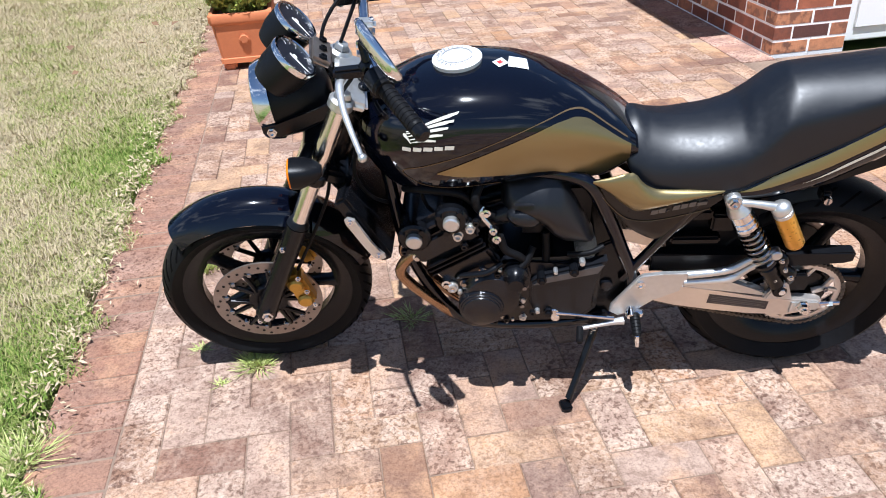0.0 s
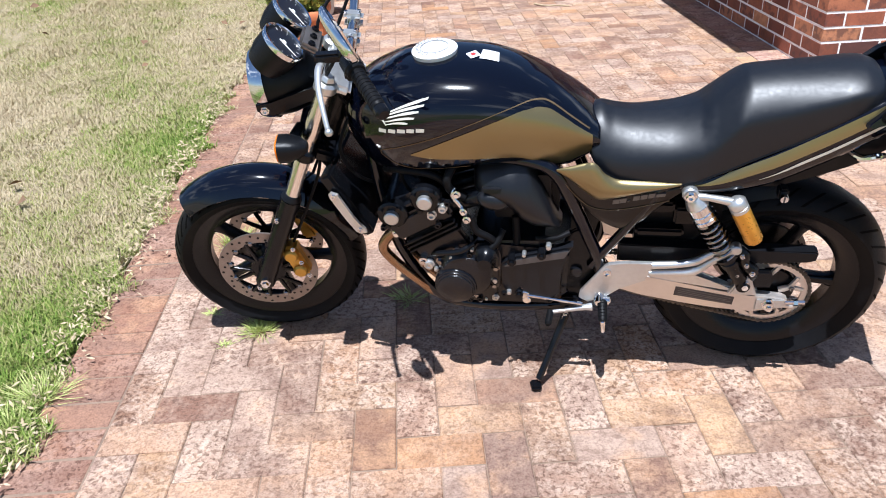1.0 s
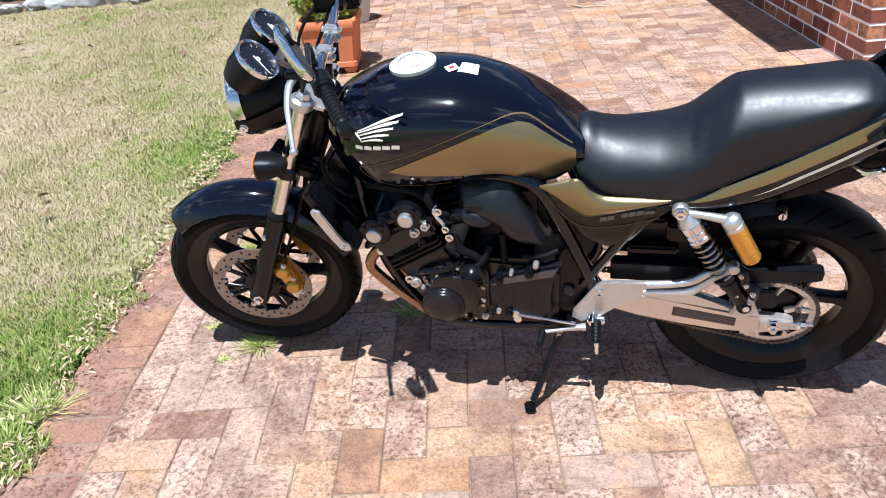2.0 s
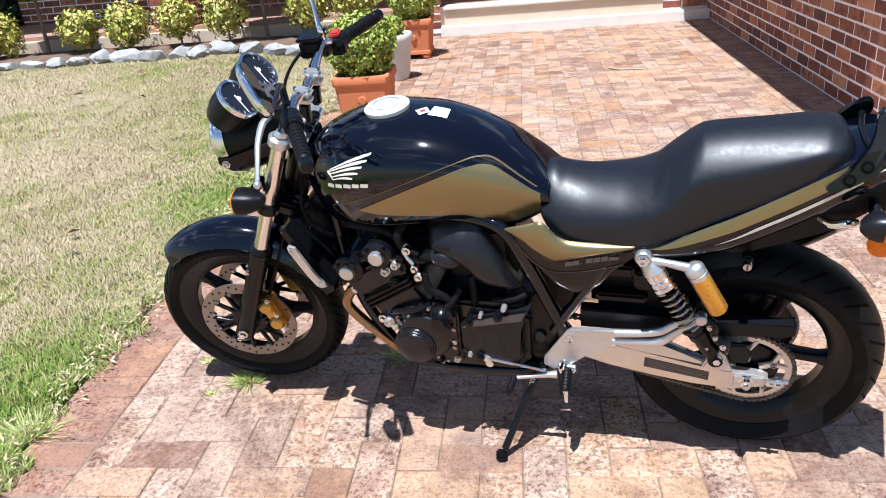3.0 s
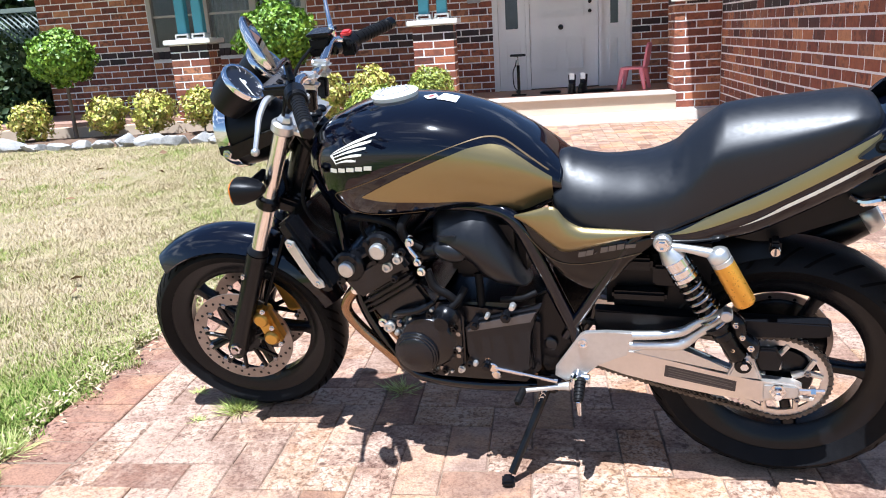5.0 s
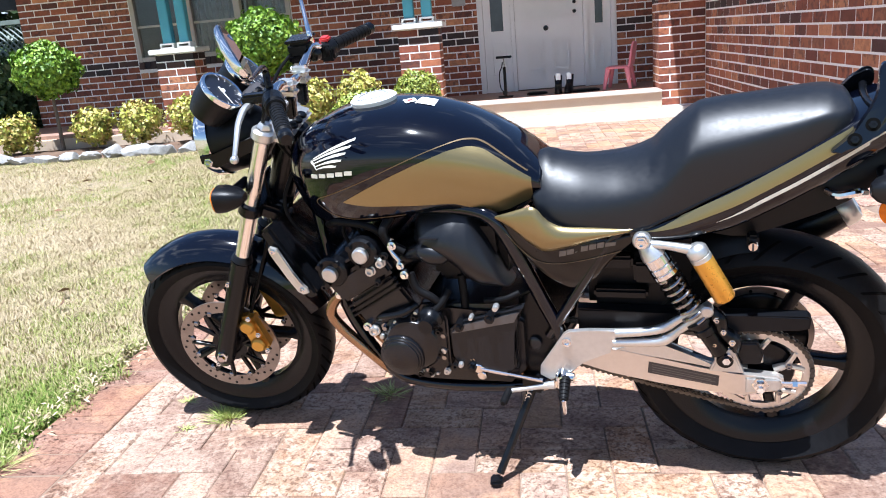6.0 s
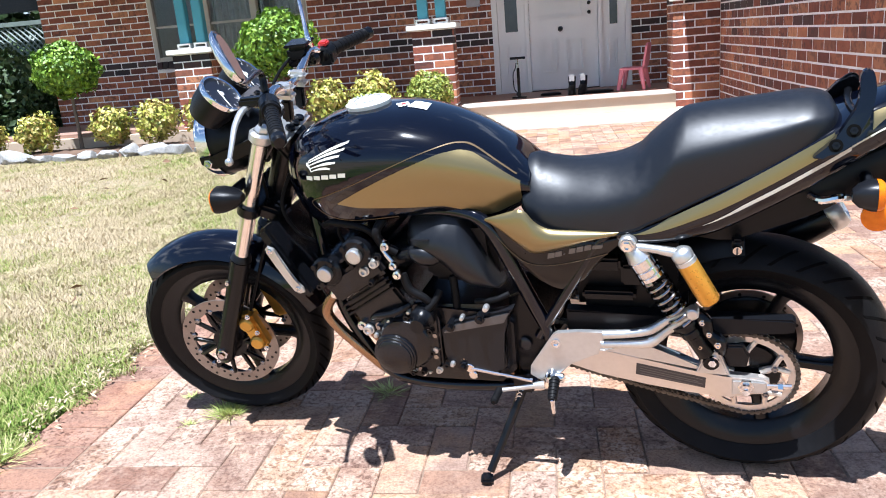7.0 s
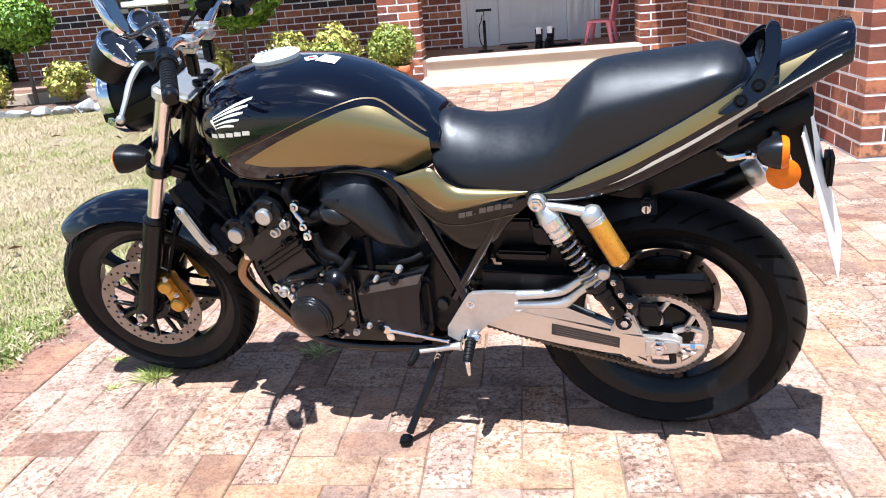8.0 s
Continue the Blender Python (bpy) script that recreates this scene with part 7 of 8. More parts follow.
# ---- rear shocks with piggyback reservoirs ----
for s in (-1, 1):
    T, Bm = Vector((1.184, s * 0.138, 0.664)), Vector((1.352, s * 0.130, 0.368))
    d = (Bm - T).normalized()
    Ln = (Bm - T).length
    bm = bmesh.new()
    lathe(bm, [(0.016, -0.020), (0.019, -0.016), (0.019, 0.016), (0.016, 0.020)], T, (0, 1, 0), 22)
    rod(bm, T + d * 0.012, T + d * 0.050, 0.020, 0.028, 22, 0.004)
    shock = fixed("shock_absorber", bm, "alu", "chromed twin shock with an orange-gold reservoir")
    bm = bmesh.new()
    lathe(bm, [(0.024, 0.040), (0.0285, 0.046), (0.0285, 0.066), (0.0255, 0.068), (0.029, 0.071), (0.029, 0.082), (0.026, 0.084), (0.030, 0.087), (0.030, 0.096), (0.018, 0.098)], T, d, 18)
    fixed("preload_collar", bm, "chrome", parent=shock)
    bm = bmesh.new()
    rod(bm, T + d * 0.118, T + d * (Ln - 0.03), 0.010, seg=16)
    lathe(bm, [(0.012, 0.222), (0.030, 0.225), (0.030, 0.233), (0.021, 0.236), (0.021, 0.245), (0.024, 0.248), (0.024, 0.262), (0.020, 0.266), (0.020, Ln - 0.02)], T, d, 22)
    fixed("damper", bm, "satin", parent=shock)
    bm = bmesh.new()
    _, a1, a2 = basis(d)
    turns = 7.0
    tube(bm, [T + d * (0.100 + 0.122 * k / 120) + (a1 * math.cos(2 * math.pi * turns * k / 120) + a2 * math.sin(2 * math.pi * turns * k / 120)) * 0.0262 for k in range(121)], 0.0040, 8, 2)
    fixed("spring", bm, "darksteel", "bright steel coil spring", parent=shock)
    bm = bmesh.new()
    lathe(bm, [(0.016, -0.016), (0.018, -0.013), (0.018, 0.013), (0.016, 0.016)], Bm, (0, 1, 0), 20)
    fixed("shock_eye", bm, "satin", parent=shock)
    bm = bmesh.new()
    bolt(bm, T + Vector((0, s * 0.022, 0)), (0, s, 0), 0.011, 0.010)
    fixed("top_bolt", bm, "chrome", parent=shock)
    R0, R1 = Vector((1.290, s * 0.148, 0.648)), Vector((1.352, s * 0.148, 0.528))
    e = (R1 - R0).normalized()
    bm = bmesh.new()
    lathe(bm, [(0.020, 0.028), (0.0225, 0.031), (0.0225, 0.128), (0.020, 0.133), (0.001, 0.135)], R0, e, 28)
    fixed("reservoir", bm, "amber_res", "orange-gold gas reservoir", parent=shock)
    bm = bmesh.new()
    lathe(bm, [(0.009, -0.008), (0.013, -0.006), (0.019, -0.001), (0.0225, 0.004), (0.0225, 0.016), (0.0205, 0.017), (0.0205, 0.020), (0.0225, 0.021), (0.0225, 0.0305), (0.018, 0.0305)], R0, e, 24)
    tube(bm, [T + Vector((0.006, s * 0.004, -0.012)), T + Vector((0.048, s * 0.008, -0.012)), R0 + e * 0.008], [0.011, 0.0085, 0.012], 12, 6)
    fixed("reservoir_bridge", bm, "alu", parent=shock)

# ---- footrest plates, shift linkage, side stand ----
for s in (-1, 1):
    bm = bmesh.new()
    plate(bm, [(0.935, 0.300), (0.938, 0.325), (1.000, 0.420), (1.012, 0.428), (1.060, 0.432), (1.128, 0.436), (1.104, 0.372), (1.040, 0.345), (1.012, 0.312), (0.960, 0.285)], xz, s * 0.132, s * 0.144, 0.003)
    fp = fixed("footrest_plate", bm, "alu", "silver footrest plate")
    bm = bmesh.new()
    tube(bm, [(1.118, s * 0.138, 0.425), (1.18, s * 0.138, 0.432), (1.225, s * 0.138, 0.445), (1.262, s * 0.138, 0.472), (1.313, s * 0.142, 0.501)], [0.011, 0.010, 0.011, 0.009, 0.012], 12, 6)
    tube(bm, [(1.112, s * 0.138, 0.400), (1.17, s * 0.138, 0.404), (1.222, s * 0.138, 0.412), (1.262, s * 0.138, 0.445), (1.313, s * 0.142, 0.490)], [0.011, 0.010, 0.013, 0.009, 0.012], 12, 6)
    rod(bm, (1.314, s * 0.128, 0.497), (1.314, s * 0.156, 0.497), 0.0135, seg=16, round_by=0.003)
    rod(bm, (1.228, s * 0.130, 0.416), (1.228, s * 0.147, 0.416), 0.0125, seg=16, round_by=0.004)
    fixed("pillion_arm", bm, "alu", "silver forked pillion footrest bracket", parent=fp)
    bm = bmesh.new()
    lathe(bm, [(0.011, 0), (0.011, 0.004), (0.006, 0.005), (0.003, 0.002)], (1.006, s * 0.144, 0.398), (0, s, 0), 16)
    fixed("plate_bolt", bm, "chrome", parent=fp)
    bm = bmesh.new()
    rod(bm, (0.975, s * 0.15, 0.305), (1.02, s * 0.15, 0.302), 0.012, seg=12, round_by=0.003)
    rod(bm, (0.99, s * 0.135, 0.312), (0.99, s * 0.165, 0.300), 0.014, seg=12, round_by=0.003)
    fixed("peg_hinge", bm, "chrome", parent=fp)
    bm = bmesh.new()
    p0, p1 = Vector((0.998, s * 0.155, 0.305)), Vector((1.002, s * 0.232, 0.270))
    lathe(bm, [(0.011, 0)] + [q for k in range(6) for q in ((0.0136 - 0.0004 * k, 0.004 + 0.0092 * k), (0.0136 - 0.0004 * k, 0.0105 + 0.0092 * k), (0.0118 - 0.0004 * k, 0.0115 + 0.0092 * k), (0.0118 - 0.0004 * k, 0.0128 + 0.0092 * k))] + [(0.009, 0.061)], p0, p1 - p0, 16)
    peg = fixed("footpeg", bm, "rubber", "ribbed rubber footpeg", parent=fp)
    bm = bmesh.new()
    e = (p1 - p0).normalized()
    rod(bm, p0 + e * 0.058, p0 + e * 0.064 + Vector((0.002, 0, -0.036)), 0.0068, 0.0048, 10, 0.002)
    fixed("peg_feeler", bm, "chrome", parent=peg)
bm = bmesh.new()
rod(bm, (0.795, -0.170, 0.325), (0.945, -0.164, 0.298), 0.0048, seg=10)
shift = fixed("shift_rod", bm, "chrome", "bright gear shift rod")
bm = bmesh.new()
tube(bm, [(0.972, -0.160, 0.285), (0.950, -0.162, 0.283), (0.908, -0.165, 0.274), (0.862, -0.170, 0.266)], [0.011, 0.0085, 0.0060, 0.0055], 10, 6)
fixed("shift_lever", bm, "alu", parent=shift)
bm = bmesh.new()
rod(bm, (0.860, -0.166, 0.267), (0.856, -0.214, 0.262), 0.0095, seg=14, round_by=0.003)
rod(bm, (0.856, -0.213, 0.262), (0.8558, -0.217, 0.2617), 0.0062, seg=10)
fixed("shift_toe", bm, "rubber", parent=shift)
bm = bmesh.new()
rod(bm, (0.790, -0.150, 0.325), (0.790, -0.172, 0.325), 0.013, seg=10, round_by=0.002)
fixed("shift_joint", bm, "chrome", parent=shift)
for p, r in (((0.778, 0.345), 0.010), ((0.795, 0.302), 0.012)):
    bm = bmesh.new()
    rod(bm, (p[0], -0.150, p[1]), (p[0], -0.168, p[1]), r, seg=10, round_by=0.002)
    fixed("linkage_bolt", bm, "chrome", parent=shift)

bm = bmesh.new()
tube(bm, [(0.912, -0.118, 0.262), (0.895, -0.150, 0.215), (0.860, -0.205, 0.130), (0.834, -0.245, 0.070)], [0.013, 0.011, 0.0095, 0.010], 12, 6)
stand = fixed("side_stand", bm, "satin", "black side stand, folded down")
bm = bmesh.new()
inv = BIKE.inverted()
fm = inv @ Matrix.Translation((0.826, -0.262, 0.012)) @ Matrix.Rotation(0.25, 4, "Z")
box(bm, (-0.015, -0.022, -0.011), (0.015, 0.020, 0.003), 0.005, fm)
fixed("stand_foot", bm, "satin", parent=stand)
bm = bmesh.new()
box(bm, (0.885, -0.135, 0.235), (0.935, -0.10, 0.285), 0.006)
fixed("stand_bracket", bm, "satin", parent=stand)
bm = bmesh.new()
pts = [Vector((0.905, -0.142, 0.25)).lerp(Vector((0.872, -0.180, 0.150)), k / 40) + Vector((0.006 * math.cos(k * 1.9), 0.0, 0.006 * math.sin(k * 1.9))) for k in range(41)]
tube(bm, pts, 0.0018, 6, 2)
fixed("stand_spring", bm, "chrome", parent=stand)


# ---- pillars with caps and teal posts ----
def pillar(name, u0, u1, v0, v1, z0, z1, label):
    return structure(name, (u0 + 0.0015, v0 + 0.0015, z0), (u1 - 0.0015, v1 - 0.0015, z1), M["mortar"], label)


PILLARS = [("pillar_left", -3.510, -3.040, 6.90, 7.25, 0.10, 1.150), ("pillar_middle", -0.575, -0.105, 6.90, 7.25, 0.02, 1.185), ("pillar_right", 2.345, 2.846, 6.95, 7.40, 0.10, 1.40)]
pillar_obs = [pillar(n, a, b, c, d, e, f, "red brick verandah pillar with pale mortar") for n, a, b, c, d, e, f in PILLARS]
for n, u0, u1, v0, v1, z0, z1 in PILLARS[:2]:
    structure("pillar_cap", (u0 - 0.055, v0 - 0.05, z1 + 0.002), (u1 + 0.055, v1 + 0.05, z1 + 0.062), M["capwhite"], "white-painted pillar cap", 0.008)
    post_pair = empty("verandah_posts", label="pair of teal-painted timber posts on a pillar", category="posts", group="verandah posts")
    for uu in (u0 + 0.125, u1 - 0.135):
        bm = bmesh.new()
        hbox(bm, (uu - 0.058, v0 + 0.12, z1 + 0.110), (uu + 0.058, v0 + 0.23, 2.45), 0.008)
        p = part("post", bm, M["teal"], post_pair)
        bm = bmesh.new()
        for q in ((uu - 0.085, uu + 0.085, z1 + 0.064, z1 + 0.082), (uu - 0.085, uu - 0.060, z1 + 0.082, z1 + 0.108), (uu + 0.060, uu + 0.085, z1 + 0.082, z1 + 0.108), (uu - 0.085, uu + 0.085, z1 + 0.108, z1 + 0.128)):
            hbox(bm, (q[0], v0 + 0.09, q[2]), (q[1], v0 + 0.26, q[3]), 0.004)
        part("post_base", bm, M["capwhite"], p, "cream moulded post base")
structure("post_right", (2.40, 7.02, 1.402), (2.80, 7.30, 2.45), M["mortar"], "upper part of the brick pillar")
structure("pillar_cap_right", (2.30, 6.90, 1.262), (2.846, 6.948, 1.33), M["capwhite"], "white-painted pillar band", 0.006)


# ---- plants ----
def leaves(points, normals, size, rnd, stretch=1.7):
    """Small folded leaves, two triangles each, as arrays."""
    n = len(points)
    a = rnd.normal(size=(n, 3))
    side = np.cross(normals, a)
    side /= np.linalg.norm(side, axis=1)[:, None] + 1e-9
    along = np.cross(side, normals)
    s = size * rnd.uniform(0.6, 1.3, n)[:, None]
    v = np.stack([points - along * s * stretch / 2, points + side * s / 2 + normals * s * 0.18, points + along * s * stretch / 2, points - side * s / 2 + normals * s * 0.18], 1).reshape(-1, 3)
    f = np.arange(n * 4).reshape(n, 4)
    return v, np.concatenate([f[:, [0, 1, 2]], f[:, [0, 2, 3]]])


def mesh_of(name, v, f, material, parent=None):
    me = bpy.data.meshes.new(name)
    me.vertices.add(len(v))
    me.vertices.foreach_set("co", np.asarray(v, np.float32).ravel())
    me.loops.add(f.size)
    me.loops.foreach_set("vertex_index", f.astype(np.int32).ravel())
    me.polygons.add(len(f))
    me.polygons.foreach_set("loop_start", (np.arange(len(f)) * f.shape[1]).astype(np.int32))
    me.materials.append(material)
    me.update(calc_edges=True)
    ob = new(name, me)
    ob.parent = parent
    return ob


def crown(centre, r, n, size, seed, squash=0.95, rough=0.16, fill=0.45):
    """Leaves over a lumpy ball, with gaps and an uneven outline, and more within it."""
    rnd = np.random.default_rng(seed)
    d = rnd.normal(size=(n, 3))
    d /= np.linalg.norm(d, axis=1)[:, None]
    lump = np.array([noise.noise(Vector(q) * 2.3 + Vector((seed, 0, 0))) + 0.5 * noise.noise(Vector(q) * 6.0 + Vector((0, seed, 0))) for q in d.tolist()])
    depth = np.where(rnd.random(n) < fill, rnd.uniform(0.45, 0.93, n), rnd.uniform(0.92, 1.06, n))
    p = d * (r * (1 + rough * lump) * depth)[:, None]
    p[:, 2] *= squash
    nr = d + rnd.normal(scale=0.55, size=(n, 3))
    nr /= np.linalg.norm(nr, axis=1)[:, None]
    return leaves(p + np.array(centre), nr, size, rnd)


def shrub(name, place, z0, zc, r, n, size, material, seed, label, category, group="", stem=0.012, squash=0.95, rough=0.16, fill=0.45):
    t = empty(name, Matrix.Translation((*place, z0)), label, category, group)
    inv_t = np.array([place[0], place[1], z0])
    v, f = crown((place[0], place[1], zc), r, n, size, seed, squash, rough, fill)
    mesh_of("crown", v - inv_t, f, material, t)
    rnd = random.Random(seed)
    bm = bmesh.new()
    top = zc - z0
    tube(bm, [(0, 0, -0.02), (rnd.uniform(-0.01, 0.01), rnd.uniform(-0.01, 0.01), (top - r * 0.6) * 0.5 + 0.02), (0, 0, top - r * 0.4)], [stem * 1.3, stem, stem * 0.8], 8, 4)
    for k in range(6):
        a = rnd.uniform(0, 6.28)
        tube(bm, [(0, 0, top - r * 0.75), (0.3 * r * math.cos(a), 0.3 * r * math.sin(a), top - 0.3 * r), (0.65 * r * math.cos(a), 0.65 * r * math.sin(a), top + rnd.uniform(-0.1, 0.5) * r)], [stem * 0.6, stem * 0.45, stem * 0.2], 6, 3)
    part("trunk", bm, M["bark"], t)
    return t


BED_Z = 0.13
for k, (u, zc, r) in enumerate(((-5.16, 0.385, 0.245), (-4.20, 0.41, 0.235), (-3.63, 0.42, 0.26), (-3.02, 0.46, 0.235), (-2.45, 0.47, 0.25), (-1.52, 0.50, 0.26), (-0.99, 0.545, 0.265), (-5.85, 0.36, 0.24))):
    q = hp(u, 6.45)
    shrub("garden_shrub", (q.x, q.y), BED_Z - 0.02, zc, r * 0.88, 1900, 0.032, M["leaf_gold"], 20 + k, "small golden-green clipped shrub in the garden bed", "shrub", "shrubs along the bed", 0.010, 0.98, 0.44, 0.5)
for k, (u, zc, r, lab) in enumerate(((-4.655, 1.09, 0.350, "green ball topiary on a thin straight trunk"), (-2.02, 1.17, 0.415, "green ball topiary on a thin straight trunk"))):
    q = hp(u, 6.50)
    shrub("topiary_tree", (q.x, q.y), BED_Z - 0.02, zc, r, 7000, 0.036, M["leaf_green"], 40 + k, lab, "topiary tree", "topiary trees", 0.020, 0.82, 0.24, 0.5)
# darker hedge beyond the end of the house
hedge = empty("hedge", label="dark leafy hedge beside the house", category="hedge")
rnd = np.random.default_rng(77)
pts = np.stack([rnd.uniform(-8.2, -6.12, 5200), rnd.uniform(7.9, 8.7, 5200), rnd.uniform(0.0, 1.35, 5200)], 1)
pts[:, 2] *= 0.85 + 0.25 * np.sin(pts[:, 0] * 3.1) * np.cos(pts[:, 1] * 2.0)
wpts = np.array([hp(*p) for p in pts.tolist()])
nn = rnd.normal(size=wpts.shape)
nn /= np.linalg.norm(nn, axis=1)[:, None]
v, f = leaves(wpts, nn, 0.07, rnd)
mesh_of("crown", v, f, M["leaf_dark"], hedge)
screen = empty("tree_screen", label="dark leafy trees beyond the lattice fence", category="trees")
pts = np.stack([rnd.uniform(-13.5, -6.2, 9000), rnd.uniform(9.8, 11.0, 9000), rnd.uniform(0.1, 4.2, 9000)], 1)
pts[:, 2] *= 0.8 + 0.2 * np.sin(pts[:, 0] * 2.3)
wpts = np.array([hp(*p) for p in pts.tolist()])
nn = rnd.normal(size=wpts.shape)
nn /= np.linalg.norm(nn, axis=1)[:, None]
v, f = leaves(wpts, nn, 0.15, rnd)
mesh_of("crown", v, f, M["leaf_dark"], screen)
for k in range(5):
    bm = bmesh.new()
    tube(bm, [hp(-12.6 + 1.45 * k, 10.4, -0.05), hp(-12.5 + 1.45 * k, 10.45, 1.6), hp(-12.7 + 1.45 * k, 10.3, 3.2)], [0.09, 0.07, 0.03], 8, 4)
    part("trunk", bm, M["bark"], screen)
lattice = empty("lattice_fence", label="pale green lattice fence beside the house", category="fence")
for k in range(34):
    for s in (-1, 1):
        bm = bmesh.new()
        a, b = hp(-9.3 + 0.1 * k - s * 0.45, 9.3 + 0.012 * s, 0.9), hp(-9.3 + 0.1 * k + s * 0.45, 9.3 + 0.012 * s, 1.8)
        rod(bm, a, b, 0.016, seg=4)
        part("slat", bm, M["lattice"], lattice)
for z in (0.88, 1.80):
    bm = bmesh.new()
    hbox(bm, (-9.8, 9.26, z), (-6.1, 9.34, z + 0.07), 0.006)
    part("rail", bm, M["lattice"], lattice)
structure("carport_fascia", (-10.0, 8.9, 1.98), (-6.3, 9.1, 2.18), M["satin"], "dark edge of a side roof")

# ---- garden bed and stones ----
bm = bmesh.new()
cols = []
for k in range(61):
    u = -7.4 + 6.75 * k / 60
    cols.append([bm.verts.new(hp(u, vv, BED_Z + zz + 0.02 * noise.noise(Vector((u * 4, vv * 4, 0))))) for vv, zz in ((6.02, -0.10), (6.10, -0.01), (6.3, 0.02), (6.5, 0.03), (6.79, 0.0))])
for p, q in zip(cols, cols[1:]):
    for j in range(4):
        bm.faces.new((p[j], q[j], q[j + 1], p[j + 1]))
tagged(link_mesh("garden_bed", bm, M["soil"]), "brown soil garden bed with dry leaf litter", kind="structure")


def stone(bm, r, seed):
    bmesh.ops.create_icosphere(bm, subdivisions=4, radius=1.0)
    rs = random.Random(int(seed * 10))
    cuts = [(Vector((rs.gauss(0, 1), rs.gauss(0, 1), rs.gauss(0, 1))).normalized(), rs.uniform(0.55, 0.9)) for _ in range(11)]
    for vtx in bm.verts:
        d = vtx.co.normalized()
        k = 1 + 0.35 * noise.noise(d * 1.4 + Vector((seed, seed * 2, 0))) + 0.12 * noise.noise(d * 4 + Vector((0, seed, 3)))
        # flat broken faces
        for nv, dist in cuts:
            if d.dot(nv) * k > dist:
                k = dist / d.dot(nv)
        k *= 1 + 0.03 * noise.noise(d * 7 + Vector((seed, 1, 0)))
        vtx.co = Vector((d.x * r[0], d.y * r[1], d.z * r[2])) * k


rr = random.Random(5)
u = -7.3
k = 0
while u < -0.75:
    w = rr.uniform(0.10, 0.24)
    h = rr.uniform(0.05, 0.11) * (1.6 if k % 9 == 4 else 1.0)
    bm = bmesh.new()
    stone(bm, (w, rr.uniform(0.10, 0.15), h), k * 1.7)
    ob = link_mesh("edging_stone", bm, M["rock"], angle=28)
    q = hp(u + w * 0.8, 5.98 + rr.uniform(-0.05, 0.05), lawn_height(*hp(u, 5.98).xy) + h * 0.45)
    ob.matrix_world = Matrix.Translation(q) @ Matrix.Rotation(radians(HOUSE_TURN) + rr.uniform(-0.3, 0.3), 4, "Z")
    tagged(ob, "pale grey rough stone edging the garden bed", "stone", "edging stones")
    u += w * 1.65
    k += 1


# ---- pots ----
def square_pot(place, turn, w, h, label, bush_r, bush_n, seed, fw=0.82):
    """A square terracotta planter with a rolled rim, feet and a raised boss."""
    m = Matrix.Translation((*place, 0)) @ Matrix.Rotation(radians(turn), 4, "Z")
    pot = empty("planter_pot", m, label, "planter", "terracotta planters")
    a, b = w / 2 * fw, w / 2

    def sq(s, z):
        c = s * 0.9
        return [Vector(p) for p in ((-c, -s, z), (c, -s, z), (s, -c, z), (s, c, z), (c, s, z), (-c, s, z), (-s, c, z), (-s, -c, z))]
    bm = bmesh.new()
    prof = [(a * 1.03, 0.045), (a * 1.03, 0.075), (a, 0.08), (b * 0.93, h * 0.80), (b * 0.97, h * 0.82), (b, h * 0.86), (b, h * 0.97), (b * 0.97, h), (b * 0.86, h), (b * 0.84, h * 0.9), (b * 0.80, h * 0.85)]
    rings(bm, [sq(s, z) for s, z in prof])
    part("pot_body", bm, M["pot"], pot)
    for sx_ in (-1, 1):
        for sy_ in (-1, 1):
            bm = bmesh.new()
            box(bm, (sx_ * a * 0.72 - 0.04, sy_ * a * 0.72 - 0.04, 0.0), (sx_ * a * 0.72 + 0.04, sy_ * a * 0.72 + 0.04, 0.05), 0.012)
            part("pot_foot", bm, M["pot"], pot)
    bm = bmesh.new()
    hw = w * 0.085
    slope = (b * 0.93 - a) / (h * 0.72)
    out = [(hw * 1.1 * math.cos(2 * math.pi * i / 26), hw * 0.85 * math.sin(2 * math.pi * i / 26) - 0.12 * hw * math.cos(4 * math.pi * i / 26)) for i in range(26)]
    plate(bm, out, lambda p, q, d: Vector((p, -(a + slope * (h * 0.55 + q - 0.08)) - d, h * 0.55 + q)), -0.004, 0.018, 0.010, 3)
    part("boss_relief", bm, M["pot"], pot)
    bm = bmesh.new()
    box(bm, (-b * 0.82, -b * 0.82, h * 0.83), (b * 0.82, b * 0.82, h * 0.875), 0.0)
    part("soil", bm, M["soil"], pot)
    shrub("potted_shrub", place, h * 0.86, h + bush_r * 0.78, bush_r, bush_n * 2, 0.020, M["leaf_box"], seed, "round clipped box shrub growing in a terracotta planter", "shrub", "potted shrubs", 0.012, 0.95, 0.16, 0.5)
    return pot


square_pot((-0.985, 3.05), 13, 0.395, 0.360, "square orange terracotta planter with a raised boss", 0.225, 3400, 61)
square_pot((-1.50, 5.45), 13, 0.37, 0.38, "square orange terracotta planter with a raised boss", 0.225, 2200, 62)
wp_ = empty("white_pot", Matrix.Translation((-1.33, 4.45, 0)), "round whitewashed pot with a scrolled rim", "planter")
bm = bmesh.new()
lathe(bm, [(0.11, 0.0), (0.12, 0.03), (0.155, 0.30), (0.17, 0.33), (0.175, 0.37), (0.165, 0.39), (0.15, 0.385), (0.14, 0.34)], (0, 0, 0), (0, 0, 1), 36)
part("pot_body", bm, M["white_pot"], wp_)
bm = bmesh.new()
lathe(bm, [(0.139, 0.34), (0.139, 0.345), (0.001, 0.35)], (0, 0, 0), (0, 0, 1), 24)
part("soil", bm, M["soil"], wp_)
